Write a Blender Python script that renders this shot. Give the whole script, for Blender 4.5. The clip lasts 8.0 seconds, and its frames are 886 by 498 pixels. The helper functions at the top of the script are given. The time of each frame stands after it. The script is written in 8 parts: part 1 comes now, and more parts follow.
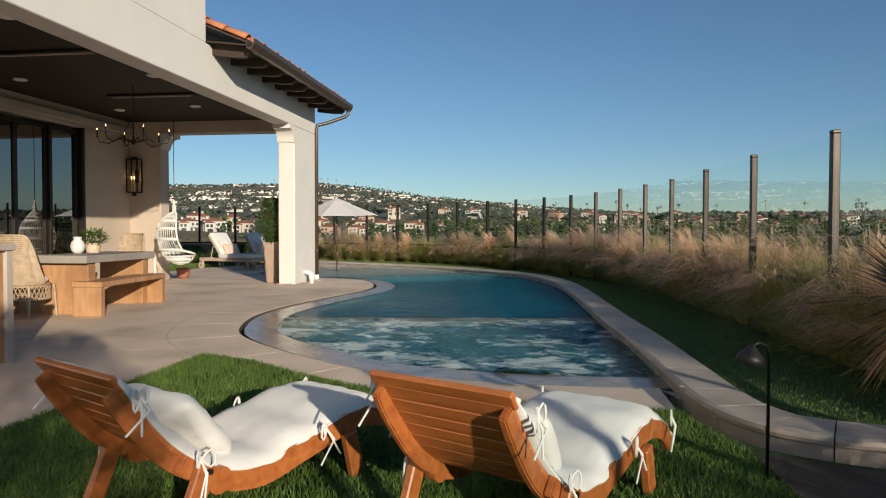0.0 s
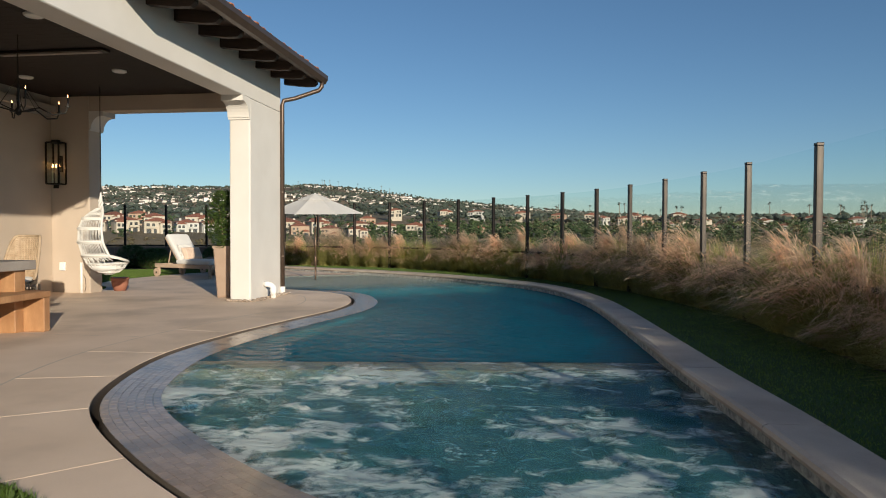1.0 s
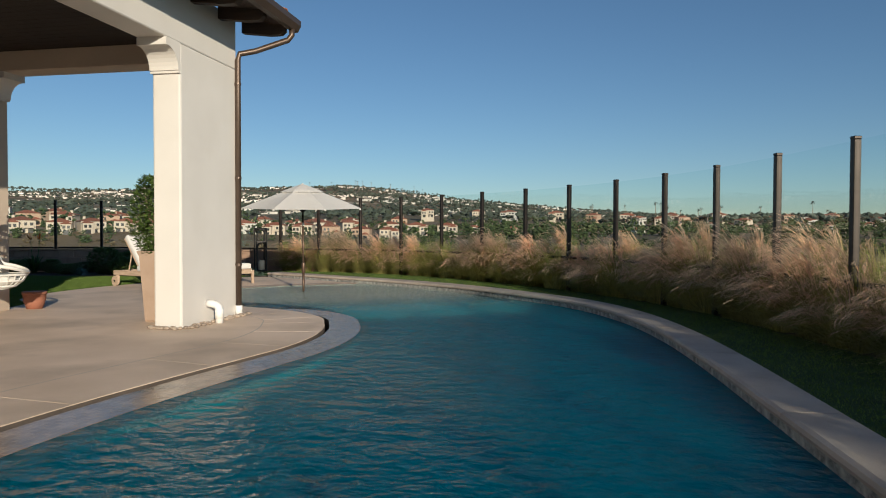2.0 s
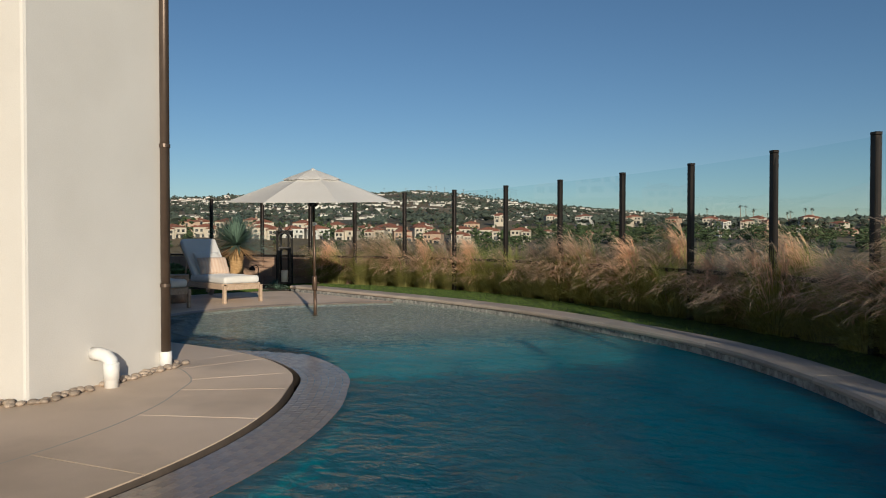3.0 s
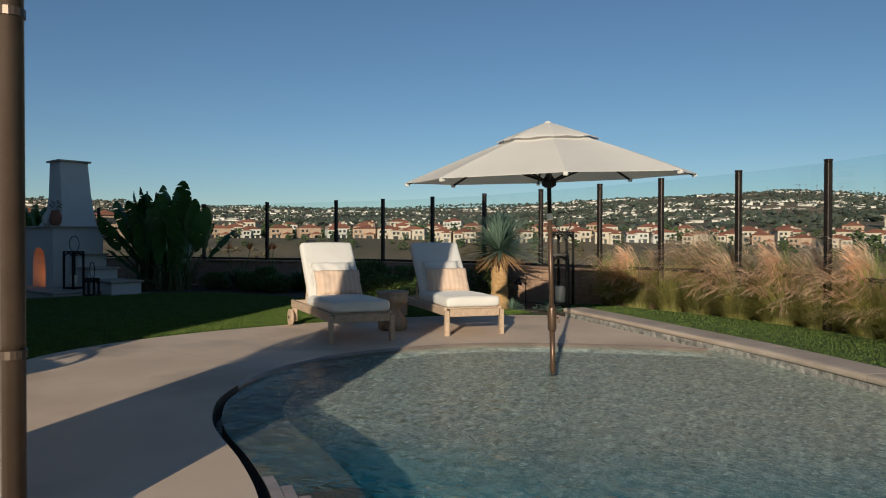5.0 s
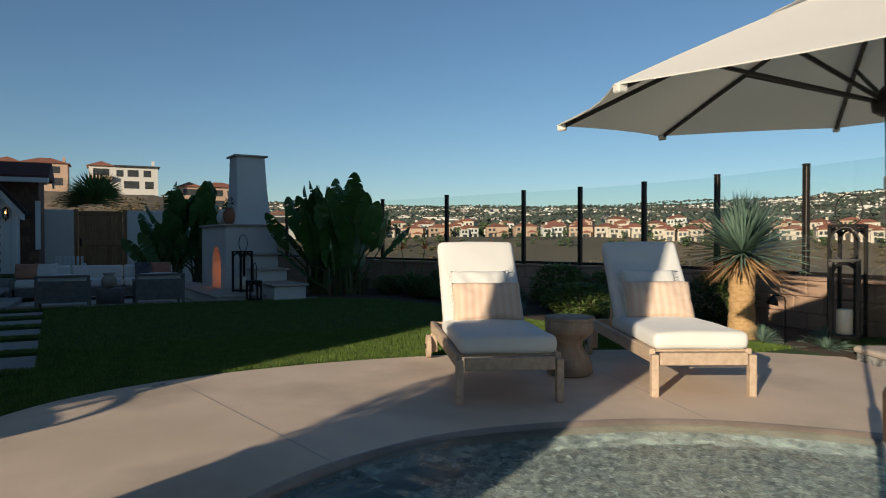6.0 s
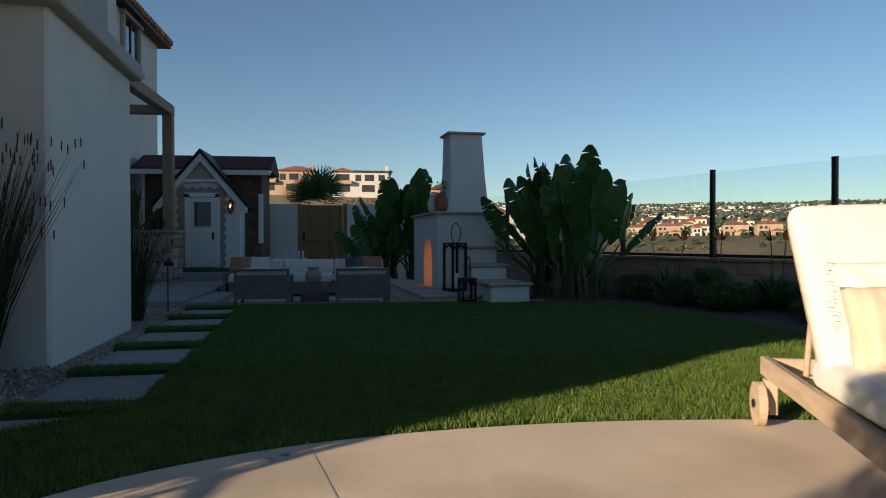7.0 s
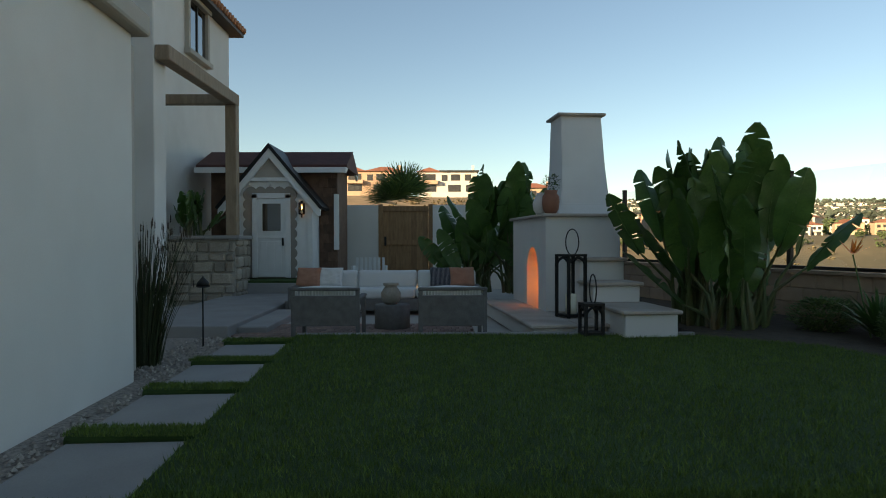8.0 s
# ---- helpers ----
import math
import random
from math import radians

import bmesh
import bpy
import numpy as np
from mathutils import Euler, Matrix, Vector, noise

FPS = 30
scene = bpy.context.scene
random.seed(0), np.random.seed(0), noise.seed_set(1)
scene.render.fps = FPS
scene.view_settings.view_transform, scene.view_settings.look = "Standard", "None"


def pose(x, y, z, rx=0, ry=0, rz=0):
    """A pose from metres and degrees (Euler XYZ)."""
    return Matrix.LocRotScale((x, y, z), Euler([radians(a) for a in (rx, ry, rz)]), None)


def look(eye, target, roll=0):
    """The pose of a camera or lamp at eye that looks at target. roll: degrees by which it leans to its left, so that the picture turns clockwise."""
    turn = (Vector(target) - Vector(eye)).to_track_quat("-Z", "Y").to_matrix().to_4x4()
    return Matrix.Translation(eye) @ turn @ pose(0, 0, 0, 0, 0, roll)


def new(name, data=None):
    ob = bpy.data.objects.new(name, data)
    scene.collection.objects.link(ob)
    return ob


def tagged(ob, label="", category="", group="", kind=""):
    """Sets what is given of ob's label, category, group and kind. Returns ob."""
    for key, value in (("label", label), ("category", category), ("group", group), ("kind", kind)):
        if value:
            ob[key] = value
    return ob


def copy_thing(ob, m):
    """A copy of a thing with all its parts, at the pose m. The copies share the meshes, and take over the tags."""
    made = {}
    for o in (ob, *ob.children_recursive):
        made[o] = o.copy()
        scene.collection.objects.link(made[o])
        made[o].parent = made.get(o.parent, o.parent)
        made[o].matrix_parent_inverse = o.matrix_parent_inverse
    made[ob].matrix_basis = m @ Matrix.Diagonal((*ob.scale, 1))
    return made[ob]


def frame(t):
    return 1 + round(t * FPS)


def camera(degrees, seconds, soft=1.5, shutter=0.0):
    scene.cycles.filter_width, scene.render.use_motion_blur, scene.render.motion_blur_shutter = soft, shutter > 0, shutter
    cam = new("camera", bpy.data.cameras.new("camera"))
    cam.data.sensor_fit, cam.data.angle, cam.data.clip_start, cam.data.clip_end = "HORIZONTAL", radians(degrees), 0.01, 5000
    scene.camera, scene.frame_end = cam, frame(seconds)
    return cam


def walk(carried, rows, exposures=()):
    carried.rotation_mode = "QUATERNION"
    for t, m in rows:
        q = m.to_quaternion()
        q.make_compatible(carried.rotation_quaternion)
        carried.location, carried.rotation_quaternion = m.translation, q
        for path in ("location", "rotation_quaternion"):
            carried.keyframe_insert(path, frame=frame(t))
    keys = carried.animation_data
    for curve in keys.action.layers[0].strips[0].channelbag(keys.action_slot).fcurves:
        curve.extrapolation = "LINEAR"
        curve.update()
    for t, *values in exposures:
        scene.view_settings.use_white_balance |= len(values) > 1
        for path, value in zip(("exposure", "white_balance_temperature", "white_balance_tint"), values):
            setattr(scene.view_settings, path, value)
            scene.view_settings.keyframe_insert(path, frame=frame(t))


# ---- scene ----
from mathutils import geometry

cam = camera(66.2, 8.0, soft=1.0, shutter=0.08)
ROWS = [
    (0.0, 0.030, 2.084, 1.187, 7.90, -1.57, -0.12),
    (0.5, -0.133, 3.659, 1.178, 7.87, -1.48, -0.19),
    (1.0, -0.298, 5.208, 1.176, 8.08, -1.41, -0.20),
    (1.5, -0.402, 6.660, 1.164, 8.85, -1.34, -0.21),
    (1.7, -0.409, 7.431, 1.166, 9.60, -1.35, -0.17),
    (2.8, -1.015, 11.905, 1.146, 15.36, -1.12, -0.11),
    (3.0, -1.084, 12.546, 1.127, 17.01, -0.96, -0.02),
    (3.5, -1.289, 13.771, 1.132, 22.16, -0.82, -0.05),
    (4.0, -1.562, 14.868, 1.119, 29.66, -0.63, -0.02),
    (4.2, -1.669, 15.274, 1.115, 32.63, -0.53, 0.02),
    (5.3, -2.742, 17.462, 1.112, 50.73, -0.68, 0.02),
    (5.5, -3.118, 17.883, 1.118, 54.10, -0.70, 0.09),
    (6.0, -4.319, 18.994, 1.118, 63.87, -0.73, 0.04),
    (6.5, -5.689, 19.590, 1.082, 74.28, -0.70, 0.14),
    (7.0, -6.961, 19.655, 0.944, 82.37, -0.70, 0.09),
    (7.5, -8.188, 19.633, 1.032, 86.44, -0.74, 0.11),
    (8.0, -9.471, 19.651, 1.091, 89.59, -0.72, 0.14),
]
walk(cam, [(t, pose(x, y, z, 90 + pitch, roll, yaw)) for t, x, y, z, yaw, pitch, roll in ROWS],
     exposures=[(0.0, 0.2, 5750, 5), (1.5, 0.14, 5750, 5), (2.8, -0.06, 5750, 5), (4.0, -0.16, 5750, 5), (5.5, 0.1, 6000, 5), (6.0, 0.26, 6050, 5), (6.5, 0.40, 6250, 6), (7.0, 0.62, 6550, 7), (7.5, 1.38, 7800, 8), (8.0, 1.5, 8400, 8)])

# ------------------------------------------------------------------ sky and sun
SUN_AZ, SUN_EL = -56.9, 13.8          # from +x, anticlockwise; height over the horizon
world = bpy.data.worlds.new("evening_sky")
scene.world = world
world.use_nodes = True
wn = world.node_tree.nodes
sky = wn.new("ShaderNodeTexSky")
sky.sky_type = "NISHITA"
sky.sun_disc = False
sky.sun_elevation = radians(SUN_EL)
sky.sun_rotation = radians(90 - SUN_AZ)
sky.altitude = 800
sky.air_density, sky.dust_density, sky.ozone_density = 1.0, 0.22, 2.5
wn["Background"].inputs["Strength"].default_value = 0.074
world.node_tree.links.new(sky.outputs["Color"], wn["Background"].inputs["Color"])
sun_data = bpy.data.lights.new("sun", "SUN")
sun_data.energy, sun_data.angle, sun_data.color = 5.0, radians(0.6), (1.0, 0.80, 0.58)
sun = new("sun", sun_data)
_d = Vector((math.cos(radians(SUN_AZ)) * math.cos(radians(SUN_EL)), math.sin(radians(SUN_AZ)) * math.cos(radians(SUN_EL)), math.sin(radians(SUN_EL))))
sun.matrix_world = look(_d * 40, (0, 0, 0))


# ------------------------------------------------------------------ materials
def shader(name):
    m = bpy.data.materials.new(name)
    m.use_nodes = True
    return m, m.node_tree.nodes, m.node_tree.links, m.node_tree.nodes["Principled BSDF"]


def surface(name, a, b, rough=0.7, metal=0.0, scale=6.0, fine=60.0, bump=0.15, bump_scale=None, stain=None, stain_scale=0.8,
            island=0.0, per_object=0.0, sheen=0.0, stretch=(1, 1, 1), coat=0.0):
    """Two-scale noise between colours a and b, a larger stain, fine relief; grain stretched where asked."""
    m, n, l, p = shader(name)
    tc = n.new("ShaderNodeTexCoord")
    mp = n.new("ShaderNodeMapping")
    mp.inputs["Scale"].default_value = stretch
    l.new(tc.outputs["Object"], mp.inputs["Vector"])
    t1 = n.new("ShaderNodeTexNoise"); t1.inputs["Scale"].default_value = scale; t1.inputs["Detail"].default_value = 6
    t2 = n.new("ShaderNodeTexNoise"); t2.inputs["Scale"].default_value = fine; t2.inputs["Detail"].default_value = 4
    for t in (t1, t2):
        l.new(mp.outputs["Vector"], t.inputs["Vector"])
    mixn = n.new("ShaderNodeMath"); mixn.operation = "MULTIPLY_ADD"
    l.new(t1.outputs["Fac"], mixn.inputs[0]); mixn.inputs[1].default_value = 0.65
    half = n.new("ShaderNodeMath"); half.operation = "MULTIPLY"; half.inputs[1].default_value = 0.35
    l.new(t2.outputs["Fac"], half.inputs[0]); l.new(half.outputs[0], mixn.inputs[2])
    ramp = n.new("ShaderNodeValToRGB")
    ramp.color_ramp.elements[0].position, ramp.color_ramp.elements[1].position = 0.34, 0.66
    ramp.color_ramp.elements[0].color, ramp.color_ramp.elements[1].color = (*a, 1), (*b, 1)
    l.new(mixn.outputs[0], ramp.inputs["Fac"])
    col = ramp.outputs["Color"]
    if stain:
        t3 = n.new("ShaderNodeTexNoise"); t3.inputs["Scale"].default_value = stain_scale; t3.inputs["Detail"].default_value = 8
        l.new(tc.outputs["Object"], t3.inputs["Vector"])
        r3 = n.new("ShaderNodeValToRGB"); r3.color_ramp.elements[0].position, r3.color_ramp.elements[1].position = 0.5, 0.72
        l.new(t3.outputs["Fac"], r3.inputs["Fac"])
        mx = n.new("ShaderNodeMix"); mx.data_type = "RGBA"
        l.new(r3.outputs["Color"], mx.inputs["Factor"]); l.new(col, mx.inputs["A"]); mx.inputs["B"].default_value = (*stain, 1)
        col = mx.outputs["Result"]
    for k, node, socket in ((island, "ShaderNodeNewGeometry", "Random Per Island"), (per_object, "ShaderNodeObjectInfo", "Random")):
        if not k:
            continue
        hs = n.new("ShaderNodeHueSaturation")
        src = n.new(node).outputs[socket]
        mr = n.new("ShaderNodeMapRange")
        mr.inputs["To Min"].default_value, mr.inputs["To Max"].default_value = 1 - k, 1 + k
        l.new(src, mr.inputs["Value"]); l.new(mr.outputs["Result"], hs.inputs["Value"]); l.new(col, hs.inputs["Color"])
        col = hs.outputs["Color"]
    l.new(col, p.inputs["Base Color"])
    p.inputs["Roughness"].default_value, p.inputs["Metallic"].default_value = rough, metal
    p.inputs["Sheen Weight"].default_value, p.inputs["Coat Weight"].default_value = sheen, coat
    if bump:
        t4 = n.new("ShaderNodeTexNoise"); t4.inputs["Scale"].default_value = bump_scale or fine; t4.inputs["Detail"].default_value = 5
        l.new(mp.outputs["Vector"], t4.inputs["Vector"])
        bp = n.new("ShaderNodeBump"); bp.inputs["Strength"].default_value = bump; bp.inputs["Distance"].default_value = 0.01
        l.new(t4.outputs["Fac"], bp.inputs["Height"]); l.new(bp.outputs["Normal"], p.inputs["Normal"])
    return m


STUCCO = surface("white_stucco", (0.65, 0.625, 0.58), (0.71, 0.685, 0.64), 0.85, scale=1.6, fine=90, bump=0.12, stain=(0.60, 0.57, 0.52), stain_scale=0.5)
STUCCO_TRIM = surface("taupe_stucco_trim", (0.40, 0.36, 0.31), (0.47, 0.43, 0.37), 0.85, scale=2.5, fine=90, bump=0.2)
# stucco under the patio: tone darkened to beige with its shade mixed in
SHADED_BEIGE = surface("shaded_beige_stucco", (0.50, 0.41, 0.32), (0.56, 0.47, 0.375), 0.85, scale=1.6, fine=90, bump=0.1, stain=(0.46, 0.38, 0.30), stain_scale=0.5)
CONCRETE = surface("tan_concrete", (0.62, 0.485, 0.36), (0.78, 0.625, 0.485), 0.75, scale=1.1, fine=140, bump=0.16, stain=(0.49, 0.385, 0.285), stain_scale=0.9)
COPING = surface("sandstone_coping", (0.40, 0.33, 0.27), (0.52, 0.44, 0.365), 0.75, scale=3, fine=120, bump=0.2, stain=(0.33, 0.27, 0.22), stain_scale=1.2, per_object=0.07)
PAVER = surface("grey_paver", (0.27, 0.25, 0.235), (0.35, 0.325, 0.30), 0.8, scale=2, fine=120, bump=0.15, per_object=0.06)
TURF = surface("turf_backing", (0.022, 0.050, 0.008), (0.04, 0.085, 0.013), 0.95, scale=3, fine=220, bump=0.9, bump_scale=260, stain=(0.045, 0.09, 0.018), stain_scale=0.7)
BLADE = surface("turf_blade", (0.075, 0.128, 0.018), (0.155, 0.235, 0.038), 0.55, scale=5, fine=40, bump=0, island=0.3)
LEDGE = surface("wet_mosaic_tile", (0.24, 0.178, 0.13), (0.33, 0.252, 0.188), 0.22, scale=8, fine=60, bump=0.10, stain=(0.12, 0.11, 0.10), stain_scale=2.0, per_object=0.12, island=0.12)
GROUT = surface("dark_wet_grout", (0.12, 0.10, 0.085), (0.16, 0.138, 0.118), 0.35, scale=9, fine=80, bump=0.1)
WETSTONE = surface("wet_tan_stone", (0.26, 0.20, 0.155), (0.36, 0.285, 0.225), 0.3, scale=5, fine=80, bump=0.2, stain=(0.20, 0.16, 0.125), stain_scale=2)
WEIR = surface("wet_pebble_weir", (0.34, 0.25, 0.175), (0.56, 0.43, 0.31), 0.45, scale=14, fine=70, bump=0.3, stain=(0.22, 0.18, 0.14), stain_scale=4, per_object=0.05)
PLASTER = surface("blue_pool_plaster", (0.03, 0.38, 0.46), (0.05, 0.50, 0.56), 0.6, scale=1.5, fine=40, bump=0.1)
# pebble finish whose strong speckle also stands in for caustic light
SHELF = surface("pebble_shelf", (0.075, 0.08, 0.08), (0.44, 0.43, 0.40), 0.6, scale=14, fine=60, bump=0.3, stain=(0.56, 0.55, 0.51), stain_scale=13)
SOIL = surface("bark_soil", (0.045, 0.030, 0.020), (0.10, 0.07, 0.045), 0.95, scale=6, fine=50, bump=0.8)
BRONZE = surface("dark_bronze_metal", (0.030, 0.024, 0.020), (0.045, 0.036, 0.030), 0.42, metal=0.6, scale=12, fine=120, bump=0.04)
GUTTER = surface("brown_gutter_metal", (0.085, 0.060, 0.045), (0.11, 0.08, 0.06), 0.40, metal=0.5, scale=8, fine=120, bump=0.03)
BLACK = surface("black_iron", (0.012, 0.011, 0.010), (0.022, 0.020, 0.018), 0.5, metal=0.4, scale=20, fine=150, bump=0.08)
DARKWOOD = surface("dark_stained_timber", (0.028, 0.016, 0.010), (0.055, 0.032, 0.020), 0.6, scale=3, fine=26, bump=0.25, stretch=(1, 8, 8))
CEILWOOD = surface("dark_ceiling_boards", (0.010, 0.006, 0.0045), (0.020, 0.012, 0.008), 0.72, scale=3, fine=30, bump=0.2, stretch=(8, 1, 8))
TILE = surface("terracotta_roof_tile", (0.38, 0.13, 0.055), (0.52, 0.22, 0.10), 0.75, scale=6, fine=60, bump=0.2, island=0.22)
BLOCK = surface("tan_block_wall", (0.34, 0.22, 0.15), (0.44, 0.30, 0.21), 0.85, scale=4, fine=70, bump=0.4, per_object=0.1)
PVC = surface("white_plastic", (0.78, 0.77, 0.74), (0.84, 0.83, 0.80), 0.35, scale=5, fine=40, bump=0.02)
PEBBLE = surface("river_pebble", (0.22, 0.17, 0.13), (0.46, 0.38, 0.30), 0.6, scale=9, fine=60, bump=0.1, per_object=0.35)
GRAVEL = surface("garden_gravel", (0.14, 0.11, 0.09), (0.42, 0.35, 0.29), 0.85, scale=30, fine=80, bump=0.8, bump_scale=45)


def sheen(n, l, normal=None, top=0.75, base=0.02):
    """How much a thin clear sheet mirrors: more at a glancing view, alike from both sides."""
    lw = n.new("ShaderNodeLayerWeight"); lw.inputs["Blend"].default_value = 0.5
    if normal:
        l.new(normal, lw.inputs["Normal"])
    pw = n.new("ShaderNodeMath"); pw.operation = "POWER"; pw.inputs[1].default_value = 5.0
    l.new(lw.outputs["Facing"], pw.inputs[0])
    ma = n.new("ShaderNodeMath"); ma.operation = "MULTIPLY_ADD"; ma.inputs[1].default_value, ma.inputs[2].default_value = top, base
    l.new(pw.outputs[0], ma.inputs[0])
    return ma.outputs[0]


def glass(name, tint=(0.93, 0.97, 0.97), rough=0.0, base=0.07):
    """A thin pane: clear with a gloss that grows at a glancing view."""
    m, n, l, p = shader(name)
    out = n["Material Output"]
    tr = n.new("ShaderNodeBsdfTransparent"); tr.inputs["Color"].default_value = (*tint, 1)
    gl = n.new("ShaderNodeBsdfGlossy"); gl.inputs["Roughness"].default_value = rough
    mirror = sheen(n, l, None, 0.8, base)
    mx = n.new("ShaderNodeMixShader")
    l.new(mirror, mx.inputs["Fac"]); l.new(tr.outputs[0], mx.inputs[1]); l.new(gl.outputs[0], mx.inputs[2])
    l.new(mx.outputs[0], out.inputs["Surface"])
    n.remove(p)
    return m


GLASS = glass("fence_glass", (0.90, 0.955, 0.95))
WINDOW = glass("window_glass", (0.10, 0.11, 0.12), base=0.34)


def water(name, tint, waves, strength, scatter_tint, deep, shallow, calm=1.0, foam=False):
    """Rippled water that bends the view of what lies under it; its blue-green body, painted for light scattered at
    depth, thins out over the shallow shelf.
    """
    m, n, l, p = shader(name)
    out = n["Material Output"]
    tc = n.new("ShaderNodeTexCoord")
    mp = n.new("ShaderNodeMapping"); mp.inputs["Scale"].default_value = (0.85, 1.2, 1)
    l.new(tc.outputs["Object"], mp.inputs["Vector"])
    w1 = n.new("ShaderNodeTexNoise"); w1.inputs["Scale"].default_value = waves; w1.inputs["Detail"].default_value = 3; w1.inputs["Distortion"].default_value = 0.6
    w2 = n.new("ShaderNodeTexNoise"); w2.inputs["Scale"].default_value = waves * 3.1; w2.inputs["Detail"].default_value = 2
    w0 = n.new("ShaderNodeTexNoise"); w0.inputs["Scale"].default_value = waves * 0.28; w0.inputs["Detail"].default_value = 2
    for w in (w0, w1, w2):
        l.new(mp.outputs[0], w.inputs["Vector"])
    w3 = n.new("ShaderNodeTexVoronoi"); w3.feature = "SMOOTH_F1"; w3.inputs["Scale"].default_value = waves * 1.1; w3.inputs["Smoothness"].default_value = 0.7
    warp = n.new("ShaderNodeVectorMath"); warp.operation = "MULTIPLY_ADD"; warp.inputs[1].default_value = (0.12, 0.12, 0)
    l.new(w1.outputs["Color"], warp.inputs[0]); l.new(mp.outputs[0], warp.inputs[2]); l.new(warp.outputs[0], w3.inputs["Vector"])
    total = w1.outputs["Fac"]
    for src, k in ((w3.outputs["Distance"], 0.6), (w2.outputs["Fac"], 0.28), (w0.outputs["Fac"], 1.6)):
        ad = n.new("ShaderNodeMath"); ad.operation = "MULTIPLY_ADD"; ad.inputs[1].default_value = k
        l.new(src, ad.inputs[0]); l.new(total, ad.inputs[2])
        total = ad.outputs[0]
    bp = n.new("ShaderNodeBump"); bp.inputs["Distance"].default_value = 0.05
    l.new(total, bp.inputs["Height"])
    under = n.new("ShaderNodeBsdfRefraction"); under.inputs["Color"].default_value = (*tint, 1)
    under.inputs["IOR"].default_value, under.inputs["Roughness"].default_value = 1.33, 0.0
    gl = n.new("ShaderNodeBsdfGlossy"); gl.inputs["Roughness"].default_value = 0.03
    for sh in (under, gl):
        l.new(bp.outputs[0], sh.inputs["Normal"])
    mirror = sheen(n, l, bp.outputs[0], 0.42)
    body = n.new("ShaderNodeSubsurfaceScattering"); body.falloff = "BURLEY"; body.inputs["Color"].default_value = (*scatter_tint, 1)
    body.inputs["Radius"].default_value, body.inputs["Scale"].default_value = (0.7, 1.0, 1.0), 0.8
    # depth colour laid on by plan position; stands in for light scattered in water
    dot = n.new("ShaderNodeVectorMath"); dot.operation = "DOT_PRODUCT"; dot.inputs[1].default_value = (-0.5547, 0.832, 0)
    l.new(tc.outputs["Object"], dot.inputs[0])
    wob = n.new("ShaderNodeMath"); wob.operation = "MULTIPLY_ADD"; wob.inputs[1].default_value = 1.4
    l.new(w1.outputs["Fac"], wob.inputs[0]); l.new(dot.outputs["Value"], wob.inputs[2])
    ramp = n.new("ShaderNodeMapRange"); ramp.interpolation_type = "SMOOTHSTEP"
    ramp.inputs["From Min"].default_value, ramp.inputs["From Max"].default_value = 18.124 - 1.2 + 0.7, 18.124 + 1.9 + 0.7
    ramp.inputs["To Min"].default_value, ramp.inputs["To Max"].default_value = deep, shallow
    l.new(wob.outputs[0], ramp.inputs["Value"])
    still = n.new("ShaderNodeMapRange")
    still.inputs["From Min"].default_value, still.inputs["From Max"].default_value = 17.6, 20.4
    still.inputs["To Min"].default_value, still.inputs["To Max"].default_value = strength, strength * calm
    l.new(dot.outputs["Value"], still.inputs["Value"]); l.new(still.outputs[0], bp.inputs["Strength"])
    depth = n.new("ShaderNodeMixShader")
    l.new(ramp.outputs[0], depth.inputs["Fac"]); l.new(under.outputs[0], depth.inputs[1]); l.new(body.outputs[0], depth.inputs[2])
    mx = n.new("ShaderNodeMixShader")
    l.new(mirror, mx.inputs["Fac"]); l.new(depth.outputs[0], mx.inputs[1]); l.new(gl.outputs[0], mx.inputs[2])
    res = mx.outputs[0]
    if foam:
        f1 = n.new("ShaderNodeTexNoise"); f1.inputs["Scale"].default_value = 4.2; f1.inputs["Detail"].default_value = 12; f1.inputs["Roughness"].default_value = 0.70; f1.inputs["Distortion"].default_value = 0.4
        f2 = n.new("ShaderNodeTexNoise"); f2.inputs["Scale"].default_value = 0.95; f2.inputs["Detail"].default_value = 2
        for f in (f1, f2):
            l.new(mp.outputs[0], f.inputs["Vector"])
        patch = n.new("ShaderNodeMath"); patch.operation = "MULTIPLY_ADD"; patch.inputs[1].default_value = 0.75; 
        l.new(f2.outputs["Fac"], patch.inputs[0]); l.new(f1.outputs["Fac"], patch.inputs[2])
        rp = n.new("ShaderNodeValToRGB"); rp.color_ramp.elements[0].position, rp.color_ramp.elements[1].position = 0.88, 1.14
        rp.color_ramp.elements[1].color = (0.52, 0.52, 0.52, 1)
        l.new(patch.outputs[0], rp.inputs["Fac"])
        df = n.new("ShaderNodeBsdfDiffuse"); df.inputs["Color"].default_value = (0.74, 0.78, 0.77, 1)
        l.new(bp.outputs[0], df.inputs["Normal"])
        m2 = n.new("ShaderNodeMixShader")
        l.new(rp.outputs["Color"], m2.inputs["Fac"]); l.new(res, m2.inputs[1]); l.new(df.outputs[0], m2.inputs[2])
        res = m2.outputs[0]
    l.new(res, out.inputs["Surface"])
    n.remove(p)
    return m


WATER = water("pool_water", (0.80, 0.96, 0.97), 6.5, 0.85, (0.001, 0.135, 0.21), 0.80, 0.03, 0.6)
SPA_WATER = water("spa_water", (0.80, 0.95, 0.95), 4.5, 0.6, (0.03, 0.10, 0.118), 0.46, 0.46, foam=True)


# ------------------------------------------------------------------ mesh helpers
def link_mesh(name, bm, material, smooth=False):
    me = bpy.data.meshes.new(name)
    bm.to_mesh(me)
    bm.free()
    if material:
        me.materials.append(material)
    if smooth:
        for f in me.polygons:
            f.use_smooth = True
    return new(name, me)


